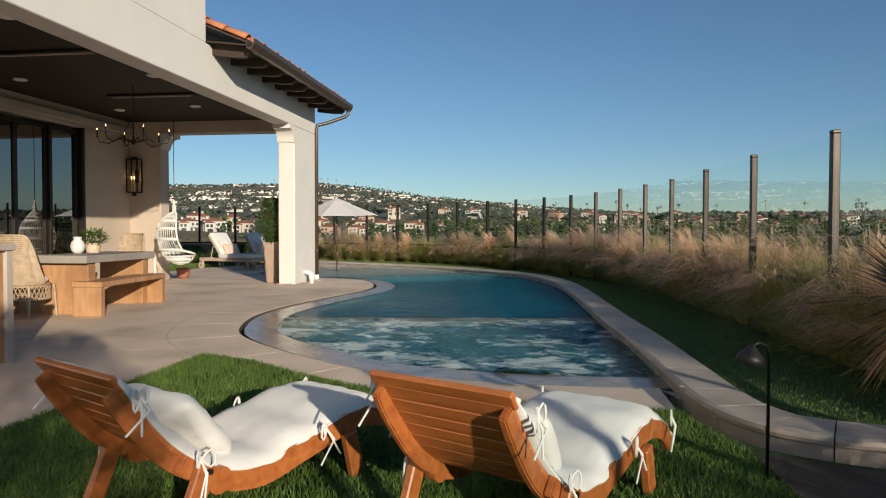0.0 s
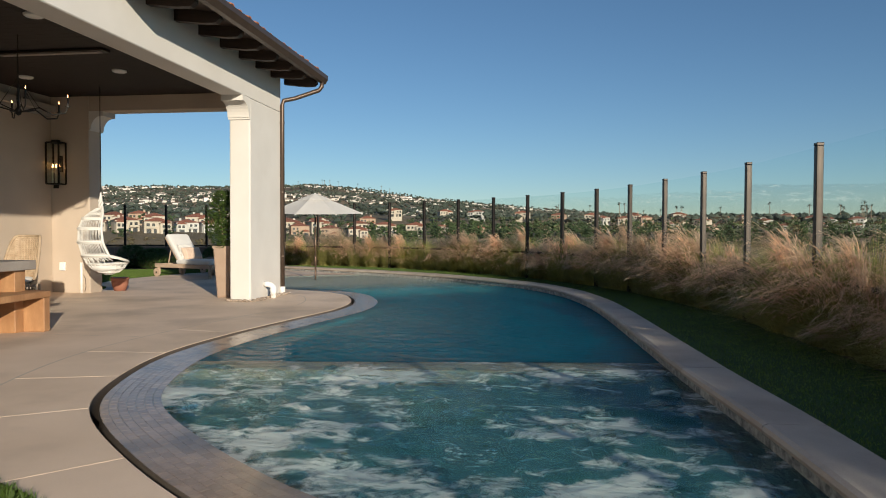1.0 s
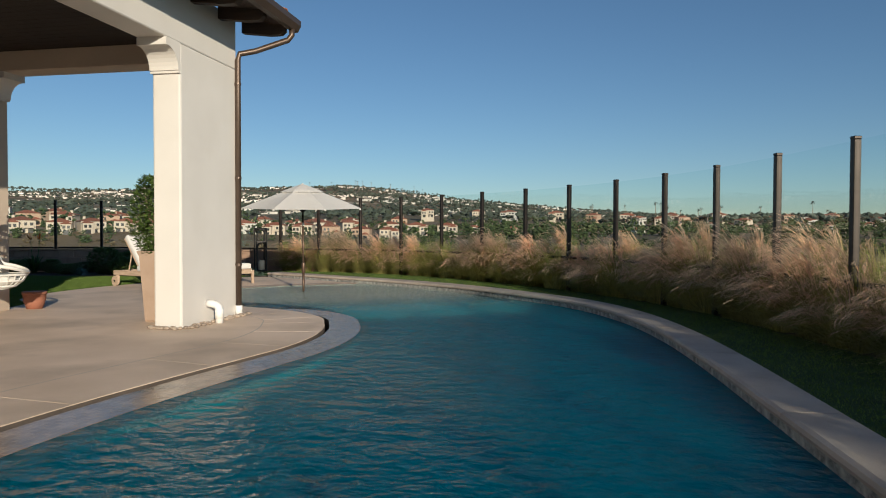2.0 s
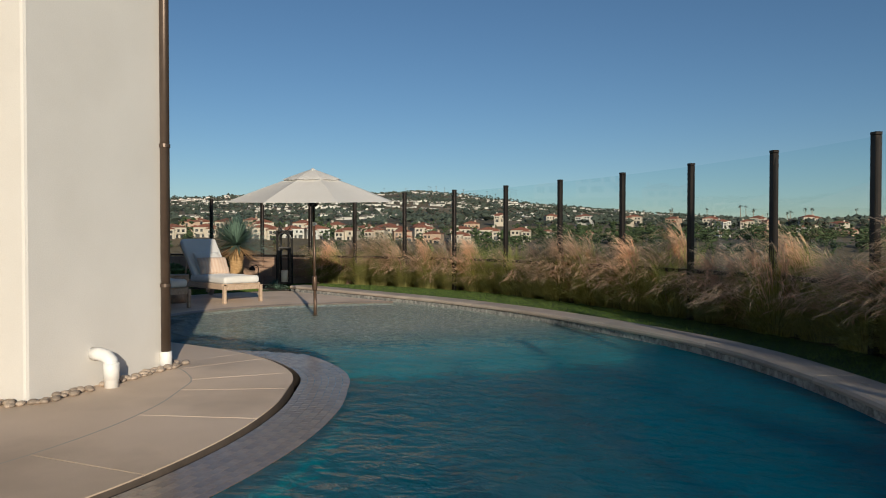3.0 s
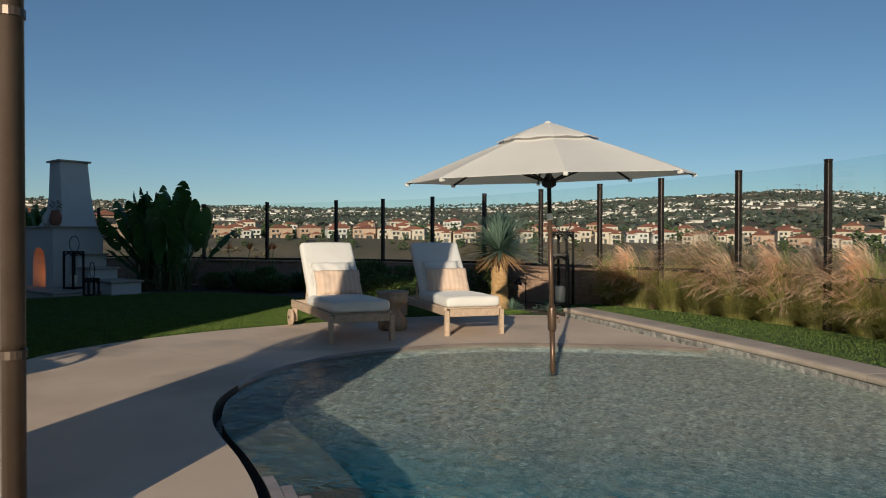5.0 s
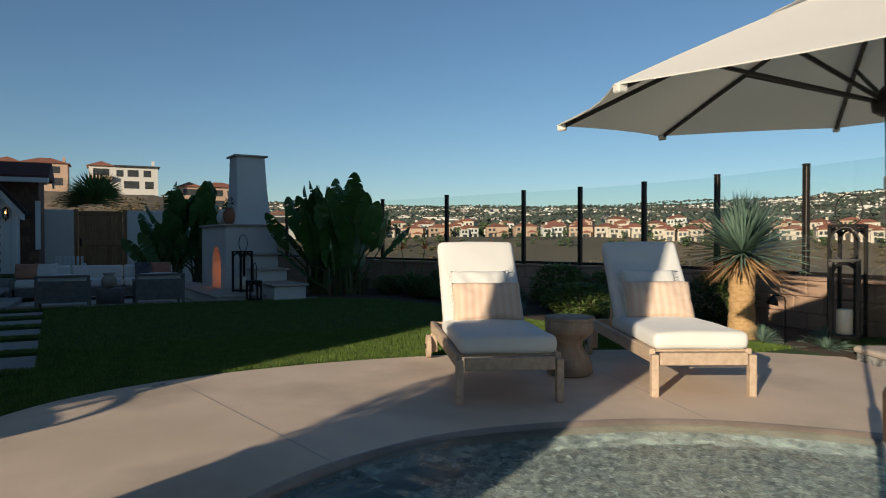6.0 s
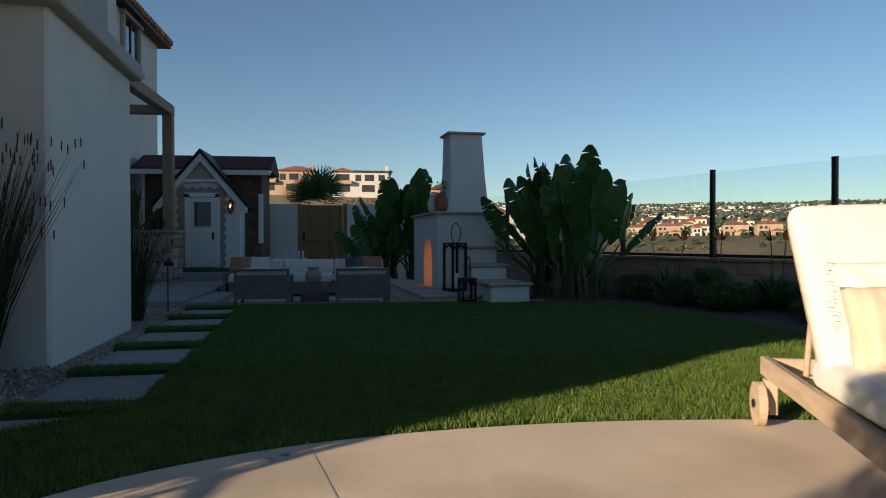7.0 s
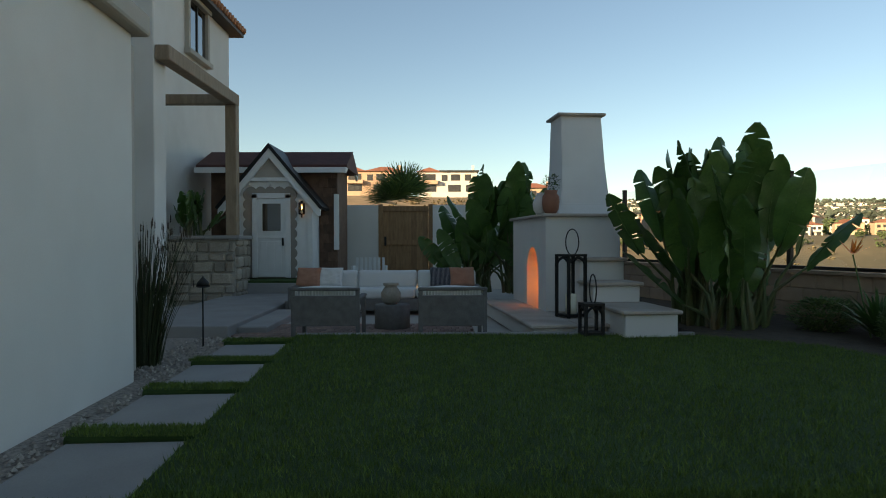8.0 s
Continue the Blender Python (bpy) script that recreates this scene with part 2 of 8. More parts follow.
def part(name, bm, material, parent, label="", smooth=False):
    ob = link_mesh(name, bm, material, smooth)
    ob.parent = parent
    if label:
        tagged(ob, label)
    return ob


def thing(name, label, category, m=None, group=""):
    ob = new(name)
    ob.empty_display_size = 0.1
    if m is not None:
        ob.matrix_basis = m
    return tagged(ob, label, category, group)


def structure(ob, label, category):
    return tagged(ob, label, category, kind="structure")


def box(bm, x0, x1, y0, y1, z0, z1, bevel=0.0, segments=1):
    g = bmesh.ops.create_cube(bm, size=1.0, matrix=Matrix.LocRotScale(((x0 + x1) / 2, (y0 + y1) / 2, (z0 + z1) / 2), None, (abs(x1 - x0), abs(y1 - y0), abs(z1 - z0))))
    if bevel:
        es = list({e for v in g["verts"] for e in v.link_edges})
        bmesh.ops.bevel(bm, geom=es, offset=bevel, segments=segments, profile=0.5, affect="EDGES")
    return g["verts"]


def one_box(*a, **k):
    bm = bmesh.new()
    box(bm, *a, **k)
    return bm


def tube(bm, a, b, r0, r1=None, n=10, cap=True):
    a, b = Vector(a), Vector(b)
    d = b - a
    m = Matrix.Translation((a + b) / 2) @ d.to_track_quat("Z", "Y").to_matrix().to_4x4()
    bmesh.ops.create_cone(bm, cap_ends=cap, segments=n, radius1=r0, radius2=r0 if r1 is None else r1, depth=d.length, matrix=m)


def sweep(bm, pts, r, n=8, ends=True):
    """A round bar along points; r is one radius or one for each point."""
    pts = [Vector(p) for p in pts]
    rings = []
    up0 = None
    for i, p in enumerate(pts):
        t = (pts[min(i + 1, len(pts) - 1)] - pts[max(i - 1, 0)]).normalized()
        if up0 is None:
            up0 = t.orthogonal().normalized()
        u = (up0 - t * up0.dot(t))
        u = u.normalized() if u.length > 1e-5 else t.orthogonal().normalized()
        up0 = u
        v = t.cross(u)
        rr = r[i] if isinstance(r, (list, tuple)) else r
        rings.append([bm.verts.new(p + (u * math.cos(2 * math.pi * k / n) + v * math.sin(2 * math.pi * k / n)) * rr) for k in range(n)])
    for a, b in zip(rings, rings[1:]):
        for k in range(n):
            bm.faces.new((a[k], a[(k + 1) % n], b[(k + 1) % n], b[k]))
    if ends:
        bm.faces.new(list(reversed(rings[0])))
        bm.faces.new(rings[-1])


def lathe(bm, prof, n=24, centre=(0, 0, 0)):
    c = Vector(centre)
    rings = [[bm.verts.new(c + Vector((r * math.cos(2 * math.pi * k / n), r * math.sin(2 * math.pi * k / n), z))) for k in range(n)] for r, z in prof]
    for a, b in zip(rings, rings[1:]):
        for k in range(n):
            bm.faces.new((a[k], a[(k + 1) % n], b[(k + 1) % n], b[k]))
    bm.faces.new(list(reversed(rings[0])))
    bm.faces.new(rings[-1])


def catmull(pts, per=6, closed=False):
    p = [Vector((*q, 0)) if len(q) == 2 else Vector(q) for q in pts]
    out = []
    n = len(p)
    for i in range(n if closed else n - 1):
        a, b, c, d = (p[(i + k) % n] if closed else p[min(max(i + k, 0), n - 1)] for k in (-1, 0, 1, 2))
        for s in range(per):
            t = s / per
            out.append(0.5 * (2 * b + (c - a) * t + (2 * a - 5 * b + 4 * c - d) * t * t + (3 * b - a - 3 * c + d) * t ** 3))
    if not closed:
        out.append(p[-1])
    return out


def offset(line, d):
    """The line shifted d to its left, in plan."""
    out = []
    for i, p in enumerate(line):
        t = line[min(i + 1, len(line) - 1)] - line[max(i - 1, 0)]
        t = Vector((t.x, t.y, 0)).normalized()
        out.append(p + Vector((-t.y, t.x, 0)) * d)
    return out


def slab(poly, z0, z1):
    """A plate with that outline."""
    bm = bmesh.new()
    pts = [Vector((p[0], p[1], 0)) for p in poly]
    tris = geometry.tessellate_polygon([pts])
    top = [bm.verts.new((p.x, p.y, z1)) for p in pts]
    bot = [bm.verts.new((p.x, p.y, z0)) for p in pts]
    for a, b, c in tris:
        for f in ((top[a], top[b], top[c]), (bot[c], bot[b], bot[a])):
            try:
                bm.faces.new(f)
            except ValueError:
                pass
    n = len(pts)
    for i in range(n):
        j = (i + 1) % n
        bm.faces.new((top[i], bot[i], bot[j], top[j]))
    bmesh.ops.recalc_face_normals(bm, faces=bm.faces)
    return bm


def prism(poly2, axis, a0, a1):
    """A profile (u, v) drawn out along x or y from a0 to a1; v is up."""
    bm = bmesh.new()
    place = (lambda s, u, v: (s, u, v)) if axis == "x" else (lambda s, u, v: (u, s, v))
    A = [bm.verts.new(place(a0, u, v)) for u, v in poly2]
    B = [bm.verts.new(place(a1, u, v)) for u, v in poly2]
    n = len(poly2)
    tris = geometry.tessellate_polygon([[Vector((u, v, 0)) for u, v in poly2]])
    for a, b, c in tris:
        bm.faces.new((A[a], A[b], A[c]))
        bm.faces.new((B[c], B[b], B[a]))
    for i in range(n):
        j = (i + 1) % n
        bm.faces.new((A[i], A[j], B[j], B[i]))
    bmesh.ops.recalc_face_normals(bm, faces=bm.faces)
    return bm


# ------------------------------------------------------------------ plan of the garden
POOL = catmull([(0.95, 7.36), (0.3, 7.33), (-0.3, 7.37), (-0.93, 7.5), (-1.4, 7.68), (-1.85, 7.97), (-2.42, 8.44), (-3.04, 9.05), (-3.42, 9.6),
                (-3.68, 10.28), (-3.85, 11.0), (-3.9, 11.7), (-3.82, 12.7), (-3.66, 13.7), (-3.5, 14.5), (-3.38, 15.2), (-3.38, 15.9), (-3.5, 16.55),
                (-3.68, 17.05), (-3.84, 17.42), (-4.1, 17.75), (-4.52, 18.1), (-5.0, 18.35), (-5.54, 18.54), (-6.09, 18.69), (-6.5, 18.86),
                (-6.95, 19.15), (-7.44, 19.69), (-7.71, 20.25), (-7.82, 20.82), (-7.7, 21.59), (-7.38, 22.3), (-6.75, 22.95), (-6.0, 23.5), (-5.45, 23.78)], 4)
CURB = catmull([(3.2, 5.35), (1.9, 5.7), (1.55, 5.8), (1.23, 6.0), (1.03, 6.4), (0.96, 6.9), (0.93, 7.6), (0.86, 9.2), (0.74, 10.8), (0.62, 13.0), (0.5, 15.0),
                (0.32, 16.6), (-0.02, 18.1), (-0.65, 19.5), (-1.75, 20.85), (-2.85, 21.95), (-3.8, 22.68), (-4.9, 23.4), (-6.35, 24.2), (-7.3, 24.72), (-8.45, 25.3)], 5)
CURB_OUT = offset(CURB, -0.45)
LAWN_EDGE = catmull([(-8.95, 17.35), (-9.15, 18.1), (-9.75, 18.65), (-10.15, 19.4), (-10.33, 20.3), (-10.34, 21.2), (-10.2, 22.2), (-9.9, 23.3), (-9.3, 24.5), (-8.5, 25.25)], 5)
FRONT_EDGE = catmull([(-3.12, 8.15), (-2.75, 8.02), (-2.41, 7.84), (-1.9, 7.45), (-1.33, 7.1), (-0.86, 6.92), (-0.28, 6.8), (0.3, 6.75), (1.0, 6.7)], 4)
# the first seven posts are an unseen extension, added with the shading grass
POSTS = [(3.6, -5.4), (3.5, -3.4), (3.35, -1.4), (3.2, 0.6), (3.05, 2.6), (2.9, 4.6), (2.77, 6.6), (2.66, 8.6), (2.57, 10.6), (2.48, 12.53), (2.36, 14.45), (2.11, 15.76), (1.79, 17.09), (1.39, 18.43), (0.87, 19.62), (0.21, 20.79), (-0.59, 21.92),
         (-1.49, 22.95), (-2.53, 23.92), (-3.65, 24.9), (-4.87, 25.7), (-6.12, 26.2), (-7.43, 26.53), (-8.64, 26.72), (-10.05, 26.95), (-11.55, 27.05),
         (-12.97, 26.95), (-14.31, 26.67), (-15.49, 26.22), (-17.34, 25.47), (-19.32, 24.77), (-21.2, 24.1), (-23.1, 23.4), (-25.0, 22.7), (-27.0, 22.0)]
DECK_Z, LAWN_Z, WATER_Z, STRIP_Z, FENCE_TOP = 0.0, -0.01, -0.019, 0.08, 2.08

# ------------------------------------------------------------------ land to the horizon
CENTRE = Vector((-4.0, 16.0))
RIDGE_A = [-180, -40, -10, 0, 10, 19, 27, 33, 40, 50, 67, 75, 84, 110, 140, 180]
RIDGE_E = [0.8, 0.9, 1.1, 1.8, 3.0, 3.9, 3.7, 3.4, 2.9, 2.7, 2.9, 3.1, 3.2, 2.5, 1.5, 0.8]


def smooth(a, b, x):
    t = min(max((x - a) / (b - a), 0), 1)
    return t * t * (3 - 2 * t)


def land(x, y):
    """Height of the land outside the garden."""
    dx, dy = x - CENTRE.x, y - CENTRE.y
    r = math.hypot(dx, dy)
    a = math.degrees(math.atan2(-dx, dy))
    top = 1500 * math.tan(radians(float(np.interp(a, RIDGE_A, RIDGE_E))))
    far = float(np.interp(r, [0, 26, 70, 165, 203, 320, 600, 1500, 2300, 5000], [-0.6, -0.8, -7.5, -4.0, 1.3, 3.6, 8.0 + top * 0.12, top, top * 0.8, -20]))
    near = float(np.interp(r, [0, 26, 60, 140, 188, 230, 600, 1500, 2300, 5000], [-0.6, -0.8, -2.0, 7.0, 13.6, 14.5, 16.0, top, top * 0.8, -20]))
    far -= 2.6 * smooth(34, 14, a) * smooth(120, 190, r) * smooth(420, 330, r)
    w = smooth(76, 86, a) * (1 - smooth(125, 140, a))
    z = far * (1 - w) + near * w
    if r > 30:
        z += noise.noise(Vector((x, y, 0)) * 0.02) * min(r / 160, 3.0) + noise.noise(Vector((x, y, 5)) * 0.004) * min(r / 70, 20) * 0.5
    return z


def build_land():
    bm = bmesh.new()
    radii = [0, 12, 20, 26, 32, 40, 50, 60, 75, 90, 105, 118, 130, 145, 165, 185, 205, 225, 250, 280, 320, 380, 450, 540, 650, 780, 920, 1080, 1250, 1420, 1600, 1900, 2400, 3200, 4800]
    rings = []
    N = 180
    for r in radii:
        ring = []
        for k in range(N):
            a = 2 * math.pi * k / N
            x, y = CENTRE.x - r * math.sin(a), CENTRE.y + r * math.cos(a)
            ring.append(bm.verts.new((x, y, land(x, y))))
            if r == 0:
                break
        rings.append(ring)
    for k in range(N):
        bm.faces.new((rings[0][0], rings[1][(k + 1) % N], rings[1][k]))
    for a, b in zip(rings[1:], rings[2:]):
        for k in range(N):
            bm.faces.new((a[k], a[(k + 1) % N], b[(k + 1) % N], b[k]))
    bmesh.ops.recalc_face_normals(bm, faces=bm.faces)
    dry = surface("dry_scrub_land", (0.15, 0.112, 0.064), (0.29, 0.208, 0.12), 0.95, scale=0.04, fine=0.4, bump=0.15, stain=(0.032, 0.042, 0.024), stain_scale=0.006)
    ob = link_mesh("ground", bm, dry, True)
    structure(ob, "dry brown and green scrub land rolling up to hills", "ground")


build_land()

# ------------------------------------------------------------------ deck, lawns, pool
WEST_CURB = [p for p in CURB if p.x < -5.75]
band_out = offset(POOL, 0.78)
i0, i1 = 12, 88
deck_poly = [(-9.6, -4.0), (-3.12, -4.0)] + [(p.x, p.y) for p in FRONT_EDGE[:-1]] + [(0.95, 6.72)] + \
            [(p.x, p.y) for p in POOL[:i0 + 1]] + [(p.x, p.y) for p in band_out[i0:i1]] + [(p.x, p.y) for p in POOL[i1 - 1:]] + \
            [(p.x, p.y) for p in WEST_CURB] + [(p.x, p.y) for p in reversed(LAWN_EDGE[:-1])] + [(-9.6, 17.3)]
deck = link_mesh("pavement", slab(deck_poly, -0.16, 0.0), CONCRETE)
structure(deck, "tan concrete pool deck with curved scored joints", "pavement")


def strip_piece(name, inner, outer, z0, z1, material, parent, gap=0.004, smooth_top=False):
    """One curved piece between two lines of points."""
    bm = bmesh.new()
    n = len(inner)
    def ins(line):
        a, b = line[0], line[-1]
        ta, tb = (line[1] - a).normalized(), (line[-2] - b).normalized()
        return [a + ta * gap] + list(line[1:-1]) + [b + tb * gap]
    A, B = ins(inner), ins(outer)
    rows = [[bm.verts.new((p.x, p.y, z)) for p in L] for L, z in ((A, z0), (A, z1), (B, z1), (B, z0))]
    for r in range(4):
        q = rows[(r + 1) % 4]
        for k in range(n - 1):
            bm.faces.new((rows[r][k], rows[r][k + 1], q[k + 1], q[k]))
    bm.faces.new([rows[r][0] for r in (3, 2, 1, 0)])
    bm.faces.new([rows[r][-1] for r in range(4)])
    bmesh.ops.recalc_face_normals(bm, faces=bm.faces)
    return part(name, bm, material, parent)


for k in range(i0, i1 - 1, 6):
    e = min(k + 7, i1)
    strip_piece("slab", POOL[k:e], band_out[k:e], -0.16, 0.0, CONCRETE, deck)
for (xa, ya), (xb, yb) in (((-10.3, 19.42), (-7.6, 20.0)), ((-9.35, 12.2), (-4.7, 12.2)), ((-9.35, 8.4), (-3.9, 8.4)), ((-8.9, 17.35), (-5.4, 17.42)), ((-7.4, 22.35), (-9.9, 23.0))):
    a, b = Vector((xa, ya, 0)), Vector((xb, yb, 0))
    side = (b - a).normalized().cross(Vector((0, 0, 1))) * 0.004
    bm = bmesh.new()
    bm.faces.new([bm.verts.new((p.x, p.y, 0.0015)) for p in (a + side, b + side, b - side, a - side)])
    part("joint", bm, STUCCO_TRIM, deck)

bm = bmesh.new()
arc = [offset(band_out, d)[i0:i1] for d in (-0.006, 0.006)]
rows = [[bm.verts.new((p.x, p.y, 0.0015)) for p in q] for q in arc]
for k in range(len(rows[0]) - 1):
    bm.faces.new((rows[0][k], rows[0][k + 1], rows[1][k + 1], rows[1][k]))
part("joint", bm, STUCCO_TRIM, deck)

front_lawn = link_mesh("lawn", slab([(-3.12, -4.0)] + [(p.x, p.y) for p in FRONT_EDGE[:-1]] + [(0.97, 6.72)] + [(p.x + 0.02, p.y - 0.02) for p in reversed(CURB[6:24])] + [(2.4, 5.0), (2.9, -4.0)], -0.16, 0.0), TURF)
structure(front_lawn, "green artificial turf in front of the spa", "lawn")
back_poly = [(p.x, p.y) for p in LAWN_EDGE] + [(-9.2, 25.35), (-9.7, 25.2), (-11.0, 24.4), (-12.4, 24.25), (-14.8, 24.1), (-16.4, 23.6), (-17.2, 22.6), (-17.35, 20.0), (-17.35, 18.0), (-11.0, 18.42), (-10.3, 17.6), (-9.6, 17.31)]
back_lawn = link_mesh("lawn", slab(back_poly, -0.16, 0.0), TURF)
structure(back_lawn, "flat green artificial turf lawn, largely in shade", "lawn")
HEDGE_IN = offset(catmull([POSTS[i] for i in range(0, 24)], 4), 0.14)
strip_poly = [(p.x, p.y) for p in CURB_OUT if p.x < 2.2] + [(-8.95, 26.0)] + [(p.x, p.y) for p in reversed(HEDGE_IN) if p.x > -8.9 and p.y > 6.0]
strip_lawn = link_mesh("lawn", slab(strip_poly, -0.2, STRIP_Z), TURF)
structure(strip_lawn, "narrow strip of turf between coping and ornamental grass", "lawn")

mulch = link_mesh("planting_bed", slab([(1.2, 5.1), (1.16, 5.85), (1.55, 5.7), (2.3, 5.4), (3.2, 5.2), (3.3, -4.0), (1.5, -4.0)], -0.1, 0.014), SOIL)
structure(mulch, "dark bark mulch bed beside the front turf", "planting bed")
# planting beds: one under the grasses, one along the block wall, one by the house
FENCE_LINE = catmull(POSTS, 4)
bed = link_mesh("planting_bed", slab([(p.x, p.y) for p in HEDGE_IN] + [(p.x, p.y) for p in reversed(offset(FENCE_LINE[:93], -0.8))], -0.3, 0.05), SOIL)
structure(bed, "dark bark soil under the ornamental grasses", "planting bed")
bed = link_mesh("planting_bed", slab([(-8.52, 25.3), (-9.2, 25.38), (-9.7, 25.23), (-11.0, 24.43), (-12.4, 24.28), (-14.8, 24.13), (-16.4, 23.63), (-17.2, 22.66), (-18.0, 22.66), (-25.0, 22.66),
                                      (-19.3, 24.7), (-17.3, 25.4), (-15.5, 26.15), (-14.3, 26.6), (-13.0, 26.88), (-11.5, 26.98), (-10.05, 26.88), (-8.7, 26.6)], -0.3, -0.005), SOIL)
structure(bed, "dark soil planting bed along the block wall", "planting bed")
gravel_bed = link_mesh("gravel_bed", slab([(-9.62, 17.3), (-10.3, 17.58), (-11.0, 18.4), (-17.35, 17.98), (-17.35, 13.0), (-9.62, 13.0)], -0.2, -0.03), GRAVEL)
structure(gravel_bed, "pale pebble gravel bed beside the house wall", "gravel")

# pool shell
INNER = offset(POOL, -0.45)
LIP = [a.lerp(b, smooth(19.9, 20.9, a.y)) for a, b in zip(offset(POOL, -0.06), offset(POOL, 0.01))]


def shelf_side(x, y):
    """How far a place lies on the shallow side of the shelf's edge, in metres."""
    a, b = Vector((-4.55, 18.75)), Vector((-1.55, 20.75))
    t = (b - a).normalized()
    return t.x * (y - a.y) - t.y * (x - a.x)


def floor_z(x, y):
    s = shelf_side(x, y)
    z = -0.15 - 1.1 * smooth(0.3, -2.6, s) if s < 0.3 else -0.15
    if y < 11.4:
        z = -0.95
    return z


def floor_finish(name):
    """Pebble finish on the shallow shelf that gives way to blue plaster along the slope, with an uneven seam; the blue
    paints in the light that deep water absorbs.
    """
    m, n, l, p = shader(name)
    tc = n.new("ShaderNodeTexCoord")
    dot = n.new("ShaderNodeVectorMath"); dot.operation = "DOT_PRODUCT"; dot.inputs[1].default_value = (-0.5547, 0.832, 0)
    l.new(tc.outputs["Object"], dot.inputs[0])
    seam = n.new("ShaderNodeTexNoise"); seam.inputs["Scale"].default_value = 1.5; seam.inputs["Detail"].default_value = 4
    l.new(tc.outputs["Object"], seam.inputs["Vector"])
    ad = n.new("ShaderNodeMath"); ad.operation = "ADD"
    l.new(dot.outputs["Value"], ad.inputs[0]); l.new(seam.outputs["Fac"], ad.inputs[1])
    mr = n.new("ShaderNodeMapRange"); mr.interpolation_type = "SMOOTHSTEP"
    mr.inputs["From Min"].default_value, mr.inputs["From Max"].default_value = 16.9, 20.0
    l.new(ad.outputs[0], mr.inputs["Value"])
    # pebble cells, contrast raised to paint in caustic ripples
    peb = n.new("ShaderNodeTexVoronoi"); peb.inputs["Scale"].default_value = 30.0
    l.new(tc.outputs["Object"], peb.inputs["Vector"])
    pr = n.new("ShaderNodeValToRGB")
    e = pr.color_ramp.elements
    e[0].position, e[0].color = 0.05, (0.64, 0.60, 0.54, 1)
    e[1].position, e[1].color = 0.75, (0.20, 0.19, 0.175, 1)
    l.new(peb.outputs["Distance"], pr.inputs["Fac"])
    tone = n.new("ShaderNodeHueSaturation")
    tr = n.new("ShaderNodeMapRange"); tr.inputs["To Min"].default_value, tr.inputs["To Max"].default_value = 0.65, 1.25
    sp = n.new("ShaderNodeSeparateColor")
    l.new(peb.outputs["Color"], sp.inputs[0]); l.new(sp.outputs[0], tr.inputs["Value"]); l.new(tr.outputs[0], tone.inputs["Value"]); l.new(pr.outputs["Color"], tone.inputs["Color"])
    grain = n.new("ShaderNodeTexNoise"); grain.inputs["Scale"].default_value = 5.0; grain.inputs["Detail"].default_value = 6
    l.new(tc.outputs["Object"], grain.inputs["Vector"])
    pl = n.new("ShaderNodeValToRGB")
    pl.color_ramp.elements[0].color, pl.color_ramp.elements[1].color = (0.03, 0.38, 0.46, 1), (0.05, 0.50, 0.56, 1)
    l.new(grain.outputs["Fac"], pl.inputs["Fac"])
    mx = n.new("ShaderNodeMix"); mx.data_type = "RGBA"
    l.new(mr.outputs[0], mx.inputs["Factor"]); l.new(pl.outputs["Color"], mx.inputs["A"]); l.new(tone.outputs["Color"], mx.inputs["B"])
    l.new(mx.outputs["Result"], p.inputs["Base Color"])
    p.inputs["Roughness"].default_value = 0.6
    bp = n.new("ShaderNodeBump"); bp.inputs["Strength"].default_value = 0.5; bp.inputs["Distance"].default_value = 0.01; bp.invert = True
    l.new(peb.outputs["Distance"], bp.inputs["Height"]); l.new(bp.outputs[0], p.inputs["Normal"])
    return m


POOL_FLOOR = floor_finish("pool_floor_finish")
bm = bmesh.new()
SH_A, SH_T, SH_N = Vector((-4.55, 18.75)), Vector((0.832, 0.5547)), Vector((-0.5547, 0.832))
grid = {}
for i in range(90):
    for j in range(100):
        p = SH_A + SH_T * (-9.0 + 0.2 * i) + SH_N * (-13.0 + 0.2 * j)
        if -8.6 < p.x < 1.3 and 6.9 < p.y < 25.0:
            grid[i, j] = bm.verts.new((p.x, p.y, floor_z(p.x, p.y)))
for (i, j) in list(grid):
    if (i + 1, j) in grid and (i, j + 1) in grid and (i + 1, j + 1) in grid:
        f = bm.faces.new((grid[i, j], grid[i + 1, j], grid[i + 1, j + 1], grid[i, j + 1]))
        f.smooth = True
pool_floor = link_mesh("pool_floor", bm, POOL_FLOOR)
structure(pool_floor, "plaster pool floor, blue painted in with depth, with a shallow sun shelf", "pool floor")


def wall_strip(line, z0, z1):
    bm = bmesh.new()
    A = [bm.verts.new((p.x, p.y, z0)) for p in line]
    B = [bm.verts.new((p.x, p.y, z1)) for p in line]
    for k in range(len(line) - 1):
        bm.faces.new((A[k], A[k + 1], B[k + 1], B[k]))
    return bm


structure(link_mesh("pool_wall", wall_strip(INNER, -1.8, -0.32), PLASTER, True), "curved blue plaster pool wall", "pool wall")
CURB_POOL = [p for p in CURB if p.y > 7.0]
structure(link_mesh("pool_wall", wall_strip(offset(CURB_POOL, -0.115), -1.8, 0.042), SHELF, True), "pebble-finished pool wall under the coping", "pool wall")
# black floor paints in the unlit depth of the slot
structure(link_mesh("overflow_channel", slab([(p.x, p.y) for p in offset(POOL, 0.02)] + [(p.x, p.y) for p in reversed(offset(POOL, -0.14))], -0.32, -0.24), BLACK), "overflow slot along the pool edge, its shade painted black", "channel")
